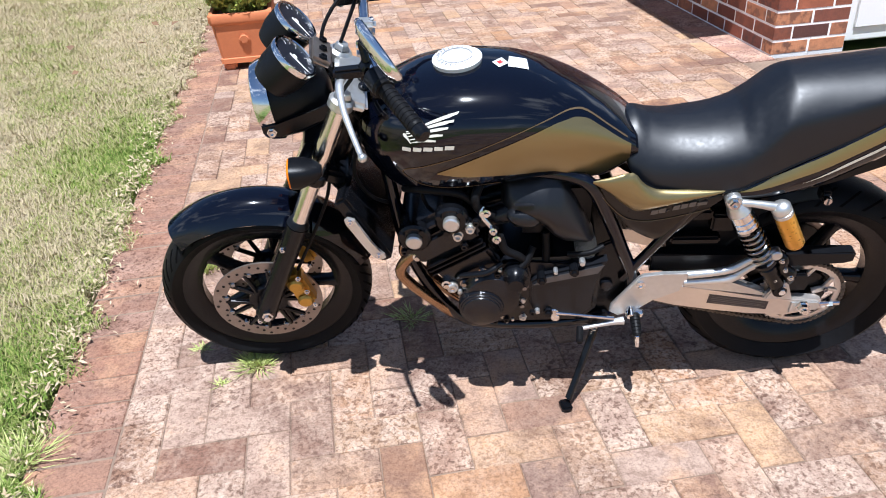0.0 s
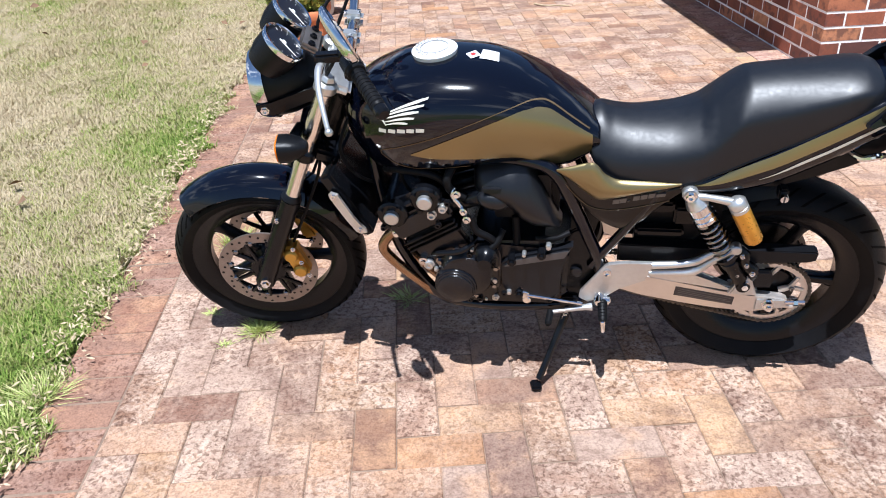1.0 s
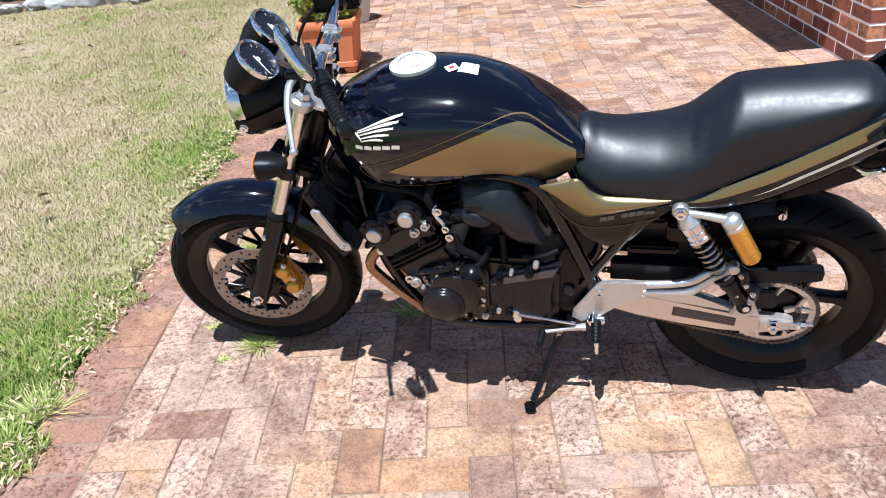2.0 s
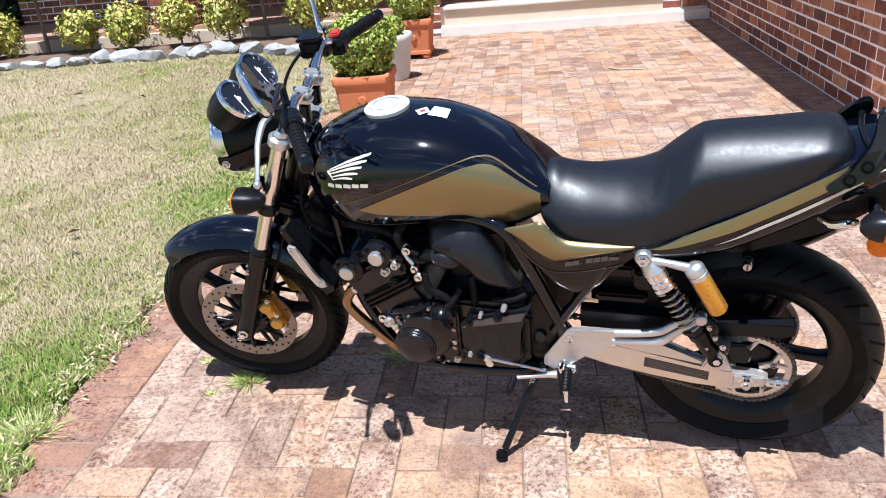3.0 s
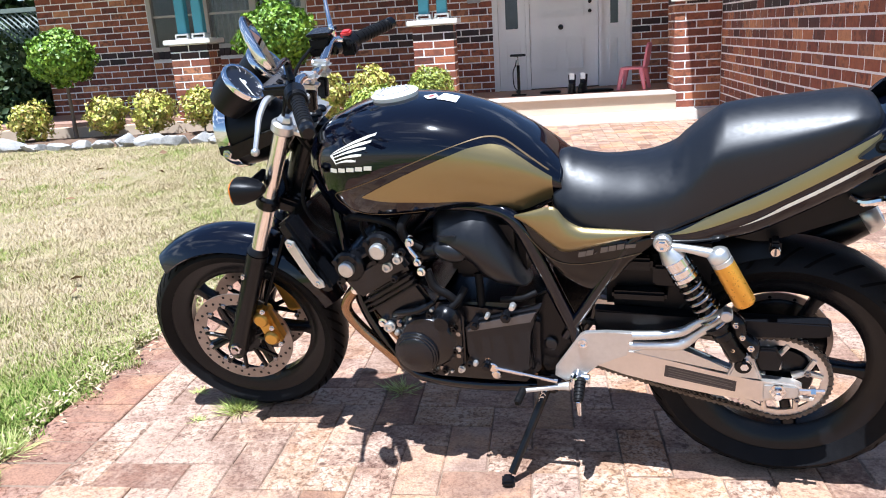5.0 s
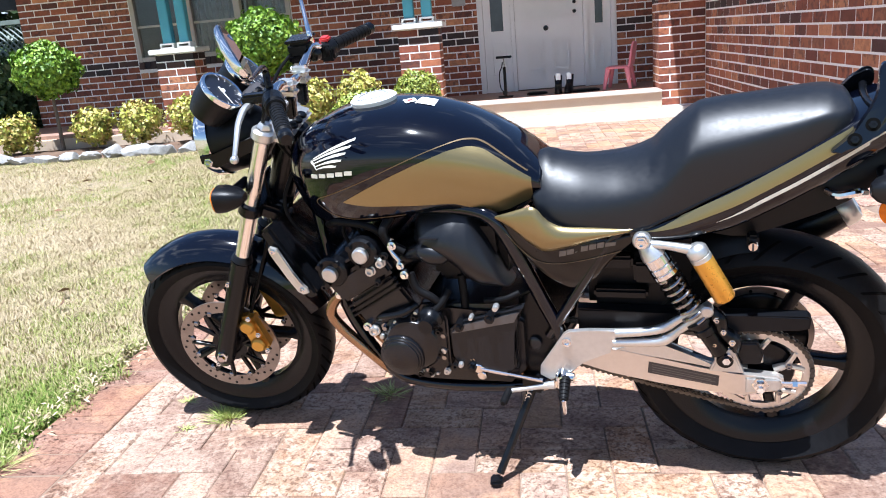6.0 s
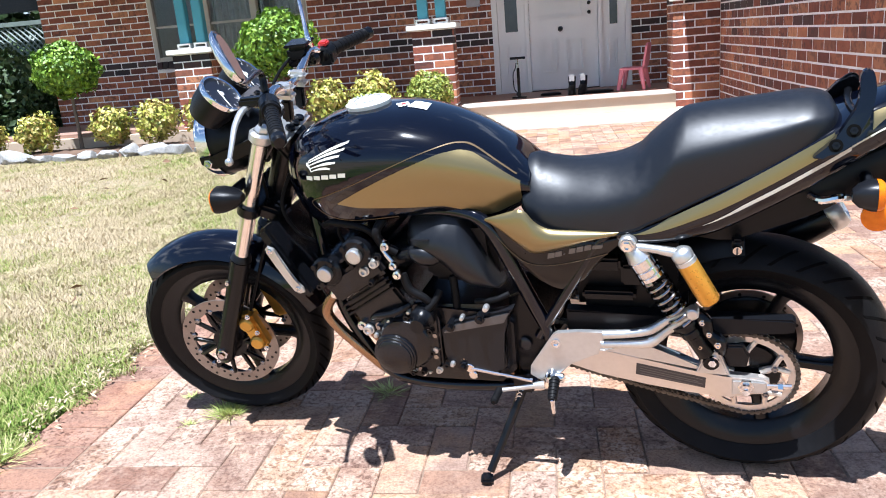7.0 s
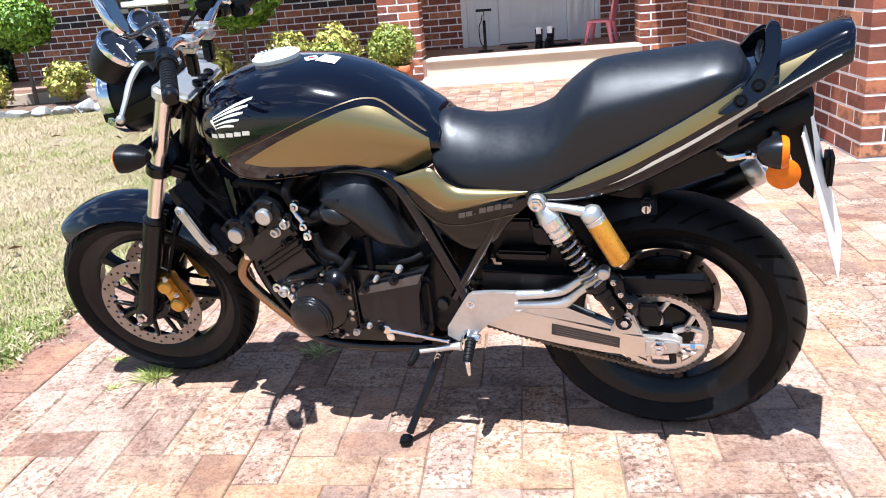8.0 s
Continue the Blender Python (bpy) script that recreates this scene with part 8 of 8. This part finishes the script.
shrub("potted_shrub", (-1.33, 4.45), 0.34, 0.44, 0.10, 500, 0.028, M["leaf_box"], 63, "small leafy plant in a whitewashed pot", "shrub", "potted shrubs", 0.008)

# ---- things on the porch ----
pump = empty("floor_pump", Matrix.Translation(hp(0.60, 7.40, PORCH_Z + 0.004)), "black tyre pump standing on the porch", "pump")
for nm, fn, m_ in (("barrel", lambda b: rod(b, (0, 0, 0.02), (0, 0, 0.36), 0.018, seg=18, round_by=0.003), "satin"), ("rod", lambda b: rod(b, (0, 0, 0.36), (0, 0, 0.46), 0.006, seg=10), "chrome"),
                   ("handle", lambda b: rod(b, (-0.095, 0, 0.475), (0.095, 0, 0.475), 0.015, seg=14, round_by=0.005), "plastic"),
                   ("foot", lambda b: box(b, (-0.09, -0.03, 0.0), (0.09, 0.03, 0.022), 0.006), "satin"),
                   ("gauge", lambda b: rod(b, (0, -0.035, 0.05), (0, -0.015, 0.05), 0.028, seg=20, round_by=0.004), "plastic"),
                   ("hose", lambda b: tube(b, [(0.0, -0.02, 0.05), (-0.05, -0.03, 0.12), (-0.06, -0.02, 0.28), (-0.03, -0.01, 0.36), (-0.02, 0.0, 0.42)], 0.006, 8, 6), "rubber")):
    bm = bmesh.new()
    fn(bm)
    part(nm, bm, M[m_], pump)


def boot(u, v, turn):
    b = empty("boot", Matrix.Translation(hp(u, v, PORCH_Z + 0.004)) @ Matrix.Rotation(radians(turn), 4, "Z"), "black work boot with a pale tongue", "boot", "pair of boots")
    bm = bmesh.new()
    loops = []
    for z, y0, y1, w in ((0.02, -0.15, 0.10, 0.045), (0.05, -0.15, 0.10, 0.045), (0.085, -0.11, 0.095, 0.043), (0.11, -0.02, 0.09, 0.042), (0.16, 0.0, 0.09, 0.045), (0.21, -0.005, 0.092, 0.048)):
        loops.append([Vector((w * math.copysign(abs(math.cos(a)) ** 0.8, math.cos(a)), (y0 + y1) / 2 + (y1 - y0) / 2 * math.sin(a), z)) for a in [2 * math.pi * i / 22 for i in range(22)]])
    rings(bm, loops)
    part("upper", bm, M["plastic"], b)
    bm = bmesh.new()
    loops = [[Vector((0.048 * math.copysign(abs(math.cos(a)) ** 0.8, math.cos(a)), -0.025 + 0.132 * math.sin(a), z)) for a in [2 * math.pi * i / 22 for i in range(22)]] for z in (0.0, 0.019)]
    rings(bm, loops)
    part("sole", bm, M["rubber"], b)
    bm = bmesh.new()
    box(bm, (-0.03, -0.006, 0.15), (0.03, 0.012, 0.235), 0.006)
    part("tongue", bm, M["white"], b)


boot(1.235, 7.42, 8)
boot(1.365, 7.44, -4)
for uu, vv, w_, d_ in ((0.98, 7.55, 0.14, 0.09), (1.55, 7.45, 0.20, 0.10)):
    bm = bmesh.new()
    loops = [[Vector((w_ * 0.9 * k * math.cos(a), d_ * k * math.sin(a), z)) for a in [2 * math.pi * i / 26 for i in range(26)]] for z, k in ((0, 1.0), (0.018, 1.0), (0.03, 0.8))]
    rings(bm, loops)
    ob = link_mesh("thong_sandal", bm, M["rubber"])
    ob.matrix_world = Matrix.Translation(hp(uu, vv, PORCH_Z + 0.004)) @ Matrix.Rotation(0.3, 4, "Z")
    tagged(ob, "flat dark rubber sandal on the porch", "sandal", "sandals")

chair = empty("child_chair", Matrix.Translation(hp(1.97, 7.50, PORCH_Z + 0.003)) @ Matrix.Rotation(radians(13 + 72), 4, "Z"), "pink plastic child's chair on the porch", "chair")
bm = bmesh.new()
box(bm, (-0.15, -0.14, 0.235), (0.15, 0.14, 0.262), 0.010)
part("seat", bm, M["pink"], chair)
bm = bmesh.new()
plate(bm, [(-0.15, 0.262), (0.15, 0.262), (0.135, 0.50), (0.10, 0.535), (-0.10, 0.535), (-0.135, 0.50)], lambda a, b, d: Vector((a, -0.14 - 0.16 * (b - 0.262) + d, b)), -0.012, 0.012, 0.006)
part("backrest", bm, M["pink"], chair)
for sx_ in (-1, 1):
    for sy_ in (-1, 1):
        bm = bmesh.new()
        rod(bm, (sx_ * 0.16, sy_ * 0.155, 0.0), (sx_ * 0.122, sy_ * 0.112, 0.236), 0.020, 0.031, 12, 0.004)
        part("leg", bm, M["pink"], chair)
bm = bmesh.new()
hbox(bm, (-0.05, DOOR_V - 0.06, 1.44), (0.125, DOOR_V - 0.002, 1.68), 0.008)
tagged(link_mesh("meter_box", bm, M["greyprint"]), "small grey box on the brick wall", "meter box")

# ---- weeds and litter ----
def tuft(place, r, n, seed, hgt=0.05):
    rnd = np.random.default_rng(seed)
    base = np.stack([rnd.normal(place[0], r, n), rnd.normal(place[1], r, n), np.full(n, 0.0)], 1)
    out = base[:, :2] - np.array(place)
    lean = np.c_[out * 0.9 + rnd.normal(scale=0.012, size=(n, 2)), rnd.uniform(0.35, 1.0, n) * hgt]
    w = np.c_[rnd.normal(size=(n, 2)), np.zeros(n)]
    w *= (0.0020 / np.linalg.norm(w, axis=1))[:, None]
    v = np.stack([base - w, base + w, base + lean], 1).reshape(-1, 3)
    ob = mesh_of("weed_tuft", v, np.arange(n * 3).reshape(n, 3), M["weed"])
    return tagged(ob, "small green weed tuft between the pavers", "weed", "weeds in the paving")


for k, (p, r, n, h) in enumerate((((-0.085, -0.075), 0.020, 130, 0.034), ((-0.165, -0.165), 0.006, 18, 0.010),
                                  ((0.36, 0.16), 0.02, 50, 0.018), ((-0.42, 0.47), 0.02, 60, 0.05), ((-0.40, 0.52), 0.02, 50, 0.05), ((-0.62, -0.47), 0.03, 90, 0.04), ((-0.62, -0.60), 0.03, 70, 0.04), ((-0.28, 0.0), 0.010, 24, 0.010))):
    tuft(p, r, n * 3, 100 + k, h)

rnd = np.random.default_rng(9)
n = 1500
vv_ = rnd.uniform(-1.3, 4.5, n)
uu_ = -0.70 + rnd.normal(0, 0.045, n)
wp2 = np.array([hp(a, b, 0.012 + 0.012 * c) for a, b, c in zip(uu_, vv_, rnd.random(n))])
nr = np.c_[rnd.normal(scale=0.5, size=(n, 2)), np.ones(n)]
nr /= np.linalg.norm(nr, axis=1)[:, None]
v, f = leaves(wp2, nr, 0.0075, rnd, 3.4)
tagged(mesh_of("leaf_litter", v, f, M["straw_leaf"]), "pale dry leaves and clippings along the paving edge", "leaf litter", kind="stuff")
n = 26
wp3 = np.array([[x, y, lawn_height(x, y) + 0.045] for x, y in zip(rnd.uniform(-5, -1.0, n), rnd.uniform(0.2, 4.5, n))])
nr = np.c_[rnd.normal(scale=0.5, size=(n, 2)), np.ones(n)]
nr /= np.linalg.norm(nr, axis=1)[:, None]
v, f = leaves(wp3, nr, 0.05, rnd, 1.5)
tagged(mesh_of("fallen_leaves", v, f, M["dead"]), "brown fallen leaves on the lawn", "leaf litter", kind="stuff")
# a pale twig on the paving
bm = bmesh.new()
tube(bm, [hp(1.53, 4.52, 0.006), hp(1.60, 4.42, 0.008), hp(1.72, 4.40, 0.006), hp(1.80, 4.36, 0.006)], 0.006, 6, 5)
tagged(link_mesh("twig", bm, M["straw_leaf"]), "pale dry twig lying on the paving", "twig")


# ---- grass ----
def grass(n, sample, h0, h1, width, seed, bent):
    rnd = np.random.default_rng(seed)
    uv = sample(rnd, n)
    c, s = math.cos(radians(HOUSE_TURN)), math.sin(radians(HOUSE_TURN))
    x, y = uv[:, 0] * c - uv[:, 1] * s, uv[:, 0] * s + uv[:, 1] * c
    a = np.clip((uv[:, 1] - 2.5) / 3.5, 0, 1) * np.clip((-0.8 - uv[:, 0]) / 1.5, 0, 1)
    z = -0.016 + 0.10 * a * a * (3 - 2 * a)
    base = np.stack([x, y, z], 1)
    # grows in clumps: the height follows a rough pattern
    clump = 0.5 + 0.5 * np.sin(x * 7.1 + 2.0 * np.sin(y * 3.3)) * np.sin(y * 6.3 + 1.7 * np.sin(x * 4.1))
    h = rnd.uniform(h0, h1, n) * (0.6 + 0.6 * clump)
    q = rnd.uniform(0, 2 * np.pi, n)
    lean = rnd.uniform(0.3, 1.5, n) * h
    tip = base + np.stack([np.cos(q) * lean, np.sin(q) * lean, h], 1)
    p = q + np.pi / 2 + rnd.normal(scale=0.4, size=n)
    w = np.stack([np.cos(p), np.sin(p), np.zeros(n)], 1) * (width * rnd.uniform(0.6, 1.3, n))[:, None]
    if not bent:
        return np.stack([base - w, base + w, tip], 1).reshape(-1, 3), np.arange(n * 3).reshape(n, 3)
    mid = base * 0.5 + tip * 0.5 + np.stack([-np.cos(q) * lean * 0.18, -np.sin(q) * lean * 0.18, h * 0.16], 1)
    v = np.stack([base - w, base + w, mid + w * 0.75, mid - w * 0.75, tip], 1).reshape(-1, 3)
    k = np.arange(n)[:, None] * 5
    return v, np.concatenate([k + np.array([[0, 1, 2]]), k + np.array([[0, 2, 3]]), k + np.array([[3, 2, 4]])])


def near_strip(rnd, n):
    v = rnd.uniform(-1.6, 3.2, n)
    edge = -0.715 + 0.04 * np.sin(v * 9) + 0.03 * np.sin(v * 23 + 1)
    return np.stack([edge - 1.5 * rnd.random(n) ** 1.35, v], 1)


def far_lawn(rnd, n):
    v = rnd.uniform(-1.8, 6.0, n)
    return np.stack([-1.5 - 6.5 * rnd.random(n) ** 1.1, v], 1)


def edge_strip(rnd, n):
    v = rnd.uniform(-1.6, 6.0, n)
    edge = -0.675 + 0.035 * np.sin(v * 9) + 0.03 * np.sin(v * 23 + 1) + 0.02 * np.sin(v * 51)
    return np.stack([edge - np.abs(rnd.normal(0, 0.05, n)) + 0.03 * rnd.random(n) ** 4, v], 1)


def mid_lawn(rnd, n):
    return np.stack([rnd.uniform(-2.6, -0.75, n), rnd.uniform(2.8, 6.0, n)], 1)


for nm, cnt, fn, h0, h1, w, bent in (("lawn_grass", 150000, near_strip, 0.012, 0.034, 0.0020, True), ("lawn_grass", 330000, far_lawn, 0.014, 0.036, 0.0030, False),
                                     ("lawn_grass", 20000, edge_strip, 0.014, 0.044, 0.0024, True), ("lawn_grass", 80000, mid_lawn, 0.014, 0.036, 0.0026, False)):
    v, f = grass(cnt, fn, h0, h1, w, cnt, bent)
    tagged(mesh_of(nm, v, f, M["blade"]), "patchy dry and green lawn grass", "grass", kind="stuff")


# ---- bricks and pavers, piece by piece ----
def brick_mesh(name, ln, hi, deep, chamfer=0.0014):
    """Front at y 0, going back to y deep; the front edges are worn off."""
    x, z, c = ln / 2, hi / 2, chamfer
    vs = [(-x, deep, -z), (x, deep, -z), (x, deep, z), (-x, deep, z), (-x, c, -z), (x, c, -z), (x, c, z), (-x, c, z), (-x + c, 0, -z + c), (x - c, 0, -z + c), (x - c, 0, z - c), (-x + c, 0, z - c)]
    fs = [(8, 9, 10, 11)]
    for a in (0, 4):
        for k in range(4):
            j = (k + 1) % 4
            fs.append((a + k, a + j, a + 4 + j, a + 4 + k))
    return vs, fs


def piece_mesh(name, vs, fs, material):
    me = bpy.data.meshes.new(name)
    me.from_pydata(vs, [], fs)
    me.materials.append(material)
    return me


PIECES = {}


def lay(name, me, m, parent):
    ob = bpy.data.objects.new(name, me)
    scene.collection.objects.link(ob)
    ob.parent = parent
    ob.matrix_basis = m
    return ob


brnd = random.Random(11)


def brick_wall(parent, start, end, facing, z0, z1, deep=0.03, band=(), shift=0, limit=300, skip=None, pick=None, trim=(0.0, 0.0)):
    """Stretcher-bond bricks on a wall's face. start and end run along the house's u (facing -v) or v (facing -u or +u)."""
    rest_v, rest_f, laid = [], [], 0
    length = end - start
    axis = {"-v": 0.0, "-u": -90.0, "+u": 90.0}[facing[0]]
    at = facing[1]
    for k in range(int((z1 - z0) / COURSE + 0.001)):
        z = z0 + k * COURSE + COURSE / 2
        odd = (k + shift) % 2
        a = start + trim[odd]
        x = a
        first = True
        while x < end - 0.03:
            ln = 0.110 if (first and odd and not trim[1]) else BLEN
            first = False
            if x + ln > end - 0.055:
                ln = end - x
            mid = x + ln / 2
            if not (skip and skip(mid, z, ln)):
                dark = k in band and brnd.random() < 0.85
                if facing[0] == "-v":
                    m = HOUSE @ Matrix.Translation((mid, at, z))
                elif facing[0] == "-u":
                    m = HOUSE @ Matrix.Translation((at, mid, z)) @ Matrix.Rotation(radians(-90), 4, "Z")
                else:
                    m = HOUSE @ Matrix.Translation((at, mid, z)) @ Matrix.Rotation(radians(90), 4, "Z")
                m = m @ Matrix.Translation((0, brnd.uniform(-0.0012, 0.0), brnd.uniform(-0.001, 0.001))) @ Matrix.Rotation(brnd.uniform(-0.006, 0.006), 4, "Y")
                key = (round(ln, 3), deep, dark)
                single = laid < limit and (pick is None or pick(mid, z))
                if single:
                    if key not in PIECES:
                        PIECES[key] = piece_mesh("brick", *brick_mesh("brick", round(ln, 3), BHIGH, deep), M["clinker_object" if dark else "brick_object"])
                    lay("brick", PIECES[key], m, parent)
                    laid += 1
                else:
                    vs, fs = brick_mesh("brick", ln, BHIGH, deep)
                    o = len(rest_v)
                    rest_v += [tuple(m @ Vector(p)) for p in vs]
                    rest_f += [tuple(q + o for q in fc) for fc in fs]
            x += ln + 0.0145
    if rest_f:
        me = piece_mesh("brickwork", rest_v, rest_f, M["brick_island"])
        ob = new("brickwork", me)
        ob.parent = parent
        tagged(ob, kind="stuff")


brick_wall(wall_garage, GAR_V0, 6.94, ("-u", WALL_U), 0.0, 2.41, 0.110, limit=300, pick=lambda a, z: z < 1.40, trim=(0.122, -0.0005), band=(13, 14))
brick_wall(wall_garage_front, WALL_U, WALL_U + 0.468, ("-v", GAR_V0), 0.0, 2.41, 0.110, trim=(0.0, 0.122))
brick_wall(wall_house_middle, -2.19, 0.262, ("-v", DOOR_V), 0.258, 2.60, band=(8, 9))
brick_wall(wall_house_right, 2.04, 2.85, ("-v", DOOR_V), 0.258, 2.60, band=(8, 9))
brick_wall(wall_house_left, -6.05, -4.45, ("-v", DOOR_V), 0.258, 2.60, band=(8, 9))
brick_wall(wall_under_window, -4.44, -2.20, ("-v", DOOR_V), 0.258, 1.0, band=(8,))
for (nm, u0, u1, v0, v1, z0, z1), ob in zip(PILLARS, pillar_obs):
    top = 13 if z1 < 1.3 else 15
    zz = z1 - top * COURSE
    brick_wall(ob, u0, u1, ("-v", v0), zz, z1, band=(top - 2, top - 1))
    brick_wall(ob, v0 + 0.034, v1, ("+u", u1), zz, z1, band=(top - 2, top - 1), shift=1)
    brick_wall(ob, v0 + 0.034, v1, ("-u", u0), zz, z1, band=(top - 2, top - 1), shift=1)
# sloping sill bricks under the window
for k in range(26):
    m = HOUSE @ Matrix.Translation((-4.395 + k * 0.0864, DOOR_V - 0.02, 1.042)) @ Matrix.Rotation(radians(-14), 4, "X") @ Matrix.Rotation(radians(90), 4, "Y")
    if "sill" not in PIECES:
        PIECES["sill"] = piece_mesh("brick", *brick_mesh("brick", 0.095, 0.076, 0.11), M["clinker_object"])
    lay("sill_brick", PIECES["sill"], m, wall_under_window)


def paver_mesh(lx, ly, top=0.0, deep=0.045, c=0.0034):
    x, y = lx / 2, ly / 2
    vs = [(-x, -y, -deep), (x, -y, -deep), (x, y, -deep), (-x, y, -deep), (-x, -y, -c), (x, -y, -c), (x, y, -c), (-x, y, -c), (-x + c, -y + c, 0), (x - c, -y + c, 0), (x - c, y - c, 0), (-x + c, y - c, 0)]
    fs = [(8, 9, 10, 11)] + [(a + k, a + (k + 1) % 4, a + 4 + (k + 1) % 4, a + 4 + k) for a in (0, 4) for k in range(4)]
    return vs, fs


UNIT = 0.1145
U0, V0 = -0.455, -0.590
full = piece_mesh("paver", *paver_mesh(2 * UNIT - 0.0024, UNIT - 0.0024), M["paver_object"])
half_ = piece_mesh("paver", *paver_mesh(UNIT - 0.0024, UNIT - 0.0024), M["paver_object"])
prnd = random.Random(3)
far_v, far_f, count = [], [], 0
i_max, j0, j1 = int((PAVE_U1 - U0) / UNIT) + 1, -36, int((6.74 - V0) / UNIT)
for j in range(j0, j1 + 1):
    wide = i_max if V0 + UNIT * (j + 1.5) > 2.19 else int((6.35 - U0) / UNIT)
    for i in range(-1, wide + 1):
        d = (i - j) % 4
        if d == 0:
            cells, turn = [(i, j), (i + 1, j)], 0
        elif d == 3:
            cells, turn = [(i, j), (i, j + 1)], 90
        elif d == 1 and i == 0:
            cells, turn = [(i, j)], 0
        else:
            continue
        cells = [c for c in cells if 0 <= c[0] < wide and j0 <= c[1] <= j1]
        if not cells:
            continue
        cu = U0 + UNIT * (sum(c[0] for c in cells) / len(cells) + 0.5)
        cv = V0 + UNIT * (sum(c[1] for c in cells) / len(cells) + 0.5)
        cv -= 0.042 * max(0.0, min(cu, 2.2) - 0.15)    # the courses drift a little from the house's line
        m = HOUSE @ Matrix.Translation((cu + prnd.uniform(-0.001, 0.001), cv + prnd.uniform(-0.001, 0.001), prnd.uniform(-0.0035, 0.0))) @ Matrix.Rotation(radians(turn) + prnd.uniform(-0.008, 0.008), 4, "Z") @ Matrix.Rotation(prnd.uniform(-0.008, 0.008), 4, "X") @ Matrix.Rotation(prnd.uniform(-0.006, 0.006), 4, "Y")
        if count < 300 and -0.46 < cu < 2.1 and -1.0 < cv < 1.9:
            lay("paver", full if len(cells) == 2 else half_, m, driveway)
            count += 1
        else:
            vs, fs = paver_mesh(len(cells) * UNIT - 0.0024, UNIT - 0.0024)
            o = len(far_v)
            far_v += [tuple(m @ Vector(p)) for p in vs]
            far_f += [tuple(q + o for q in fc) for fc in fs]
ob = new("pavers_far", piece_mesh("pavers_far", far_v, far_f, M["paver_island"]))
ob.parent = driveway
tagged(ob, kind="stuff")
edge_piece = piece_mesh("edge_paver", *paver_mesh(0.222, UNIT - 0.006), M["header_paver"])
strip_piece = piece_mesh("edge_paver", *paver_mesh(0.208, 0.112), M["terracotta_strip"])
for k in range(-22, 64):
    m = HOUSE @ Matrix.Translation((U0 - 0.115, V0 + UNIT * (k + 0.5), prnd.uniform(-0.006, -0.001))) @ Matrix.Rotation(prnd.uniform(-0.012, 0.012), 4, "Z") @ Matrix.Rotation(prnd.uniform(-0.012, 0.012), 4, "Y")
    lay("edge_paver", edge_piece, m, driveway)
for k in range(-8, 58):
    m = HOUSE @ Matrix.Translation((2.742, 0.55 + 0.1155 * (k + 0.5), prnd.uniform(0.0, 0.003)))
    if 2.16 < 0.55 + 0.1155 * (k + 0.5) < 6.74:
        lay("edge_paver", strip_piece, m, driveway)
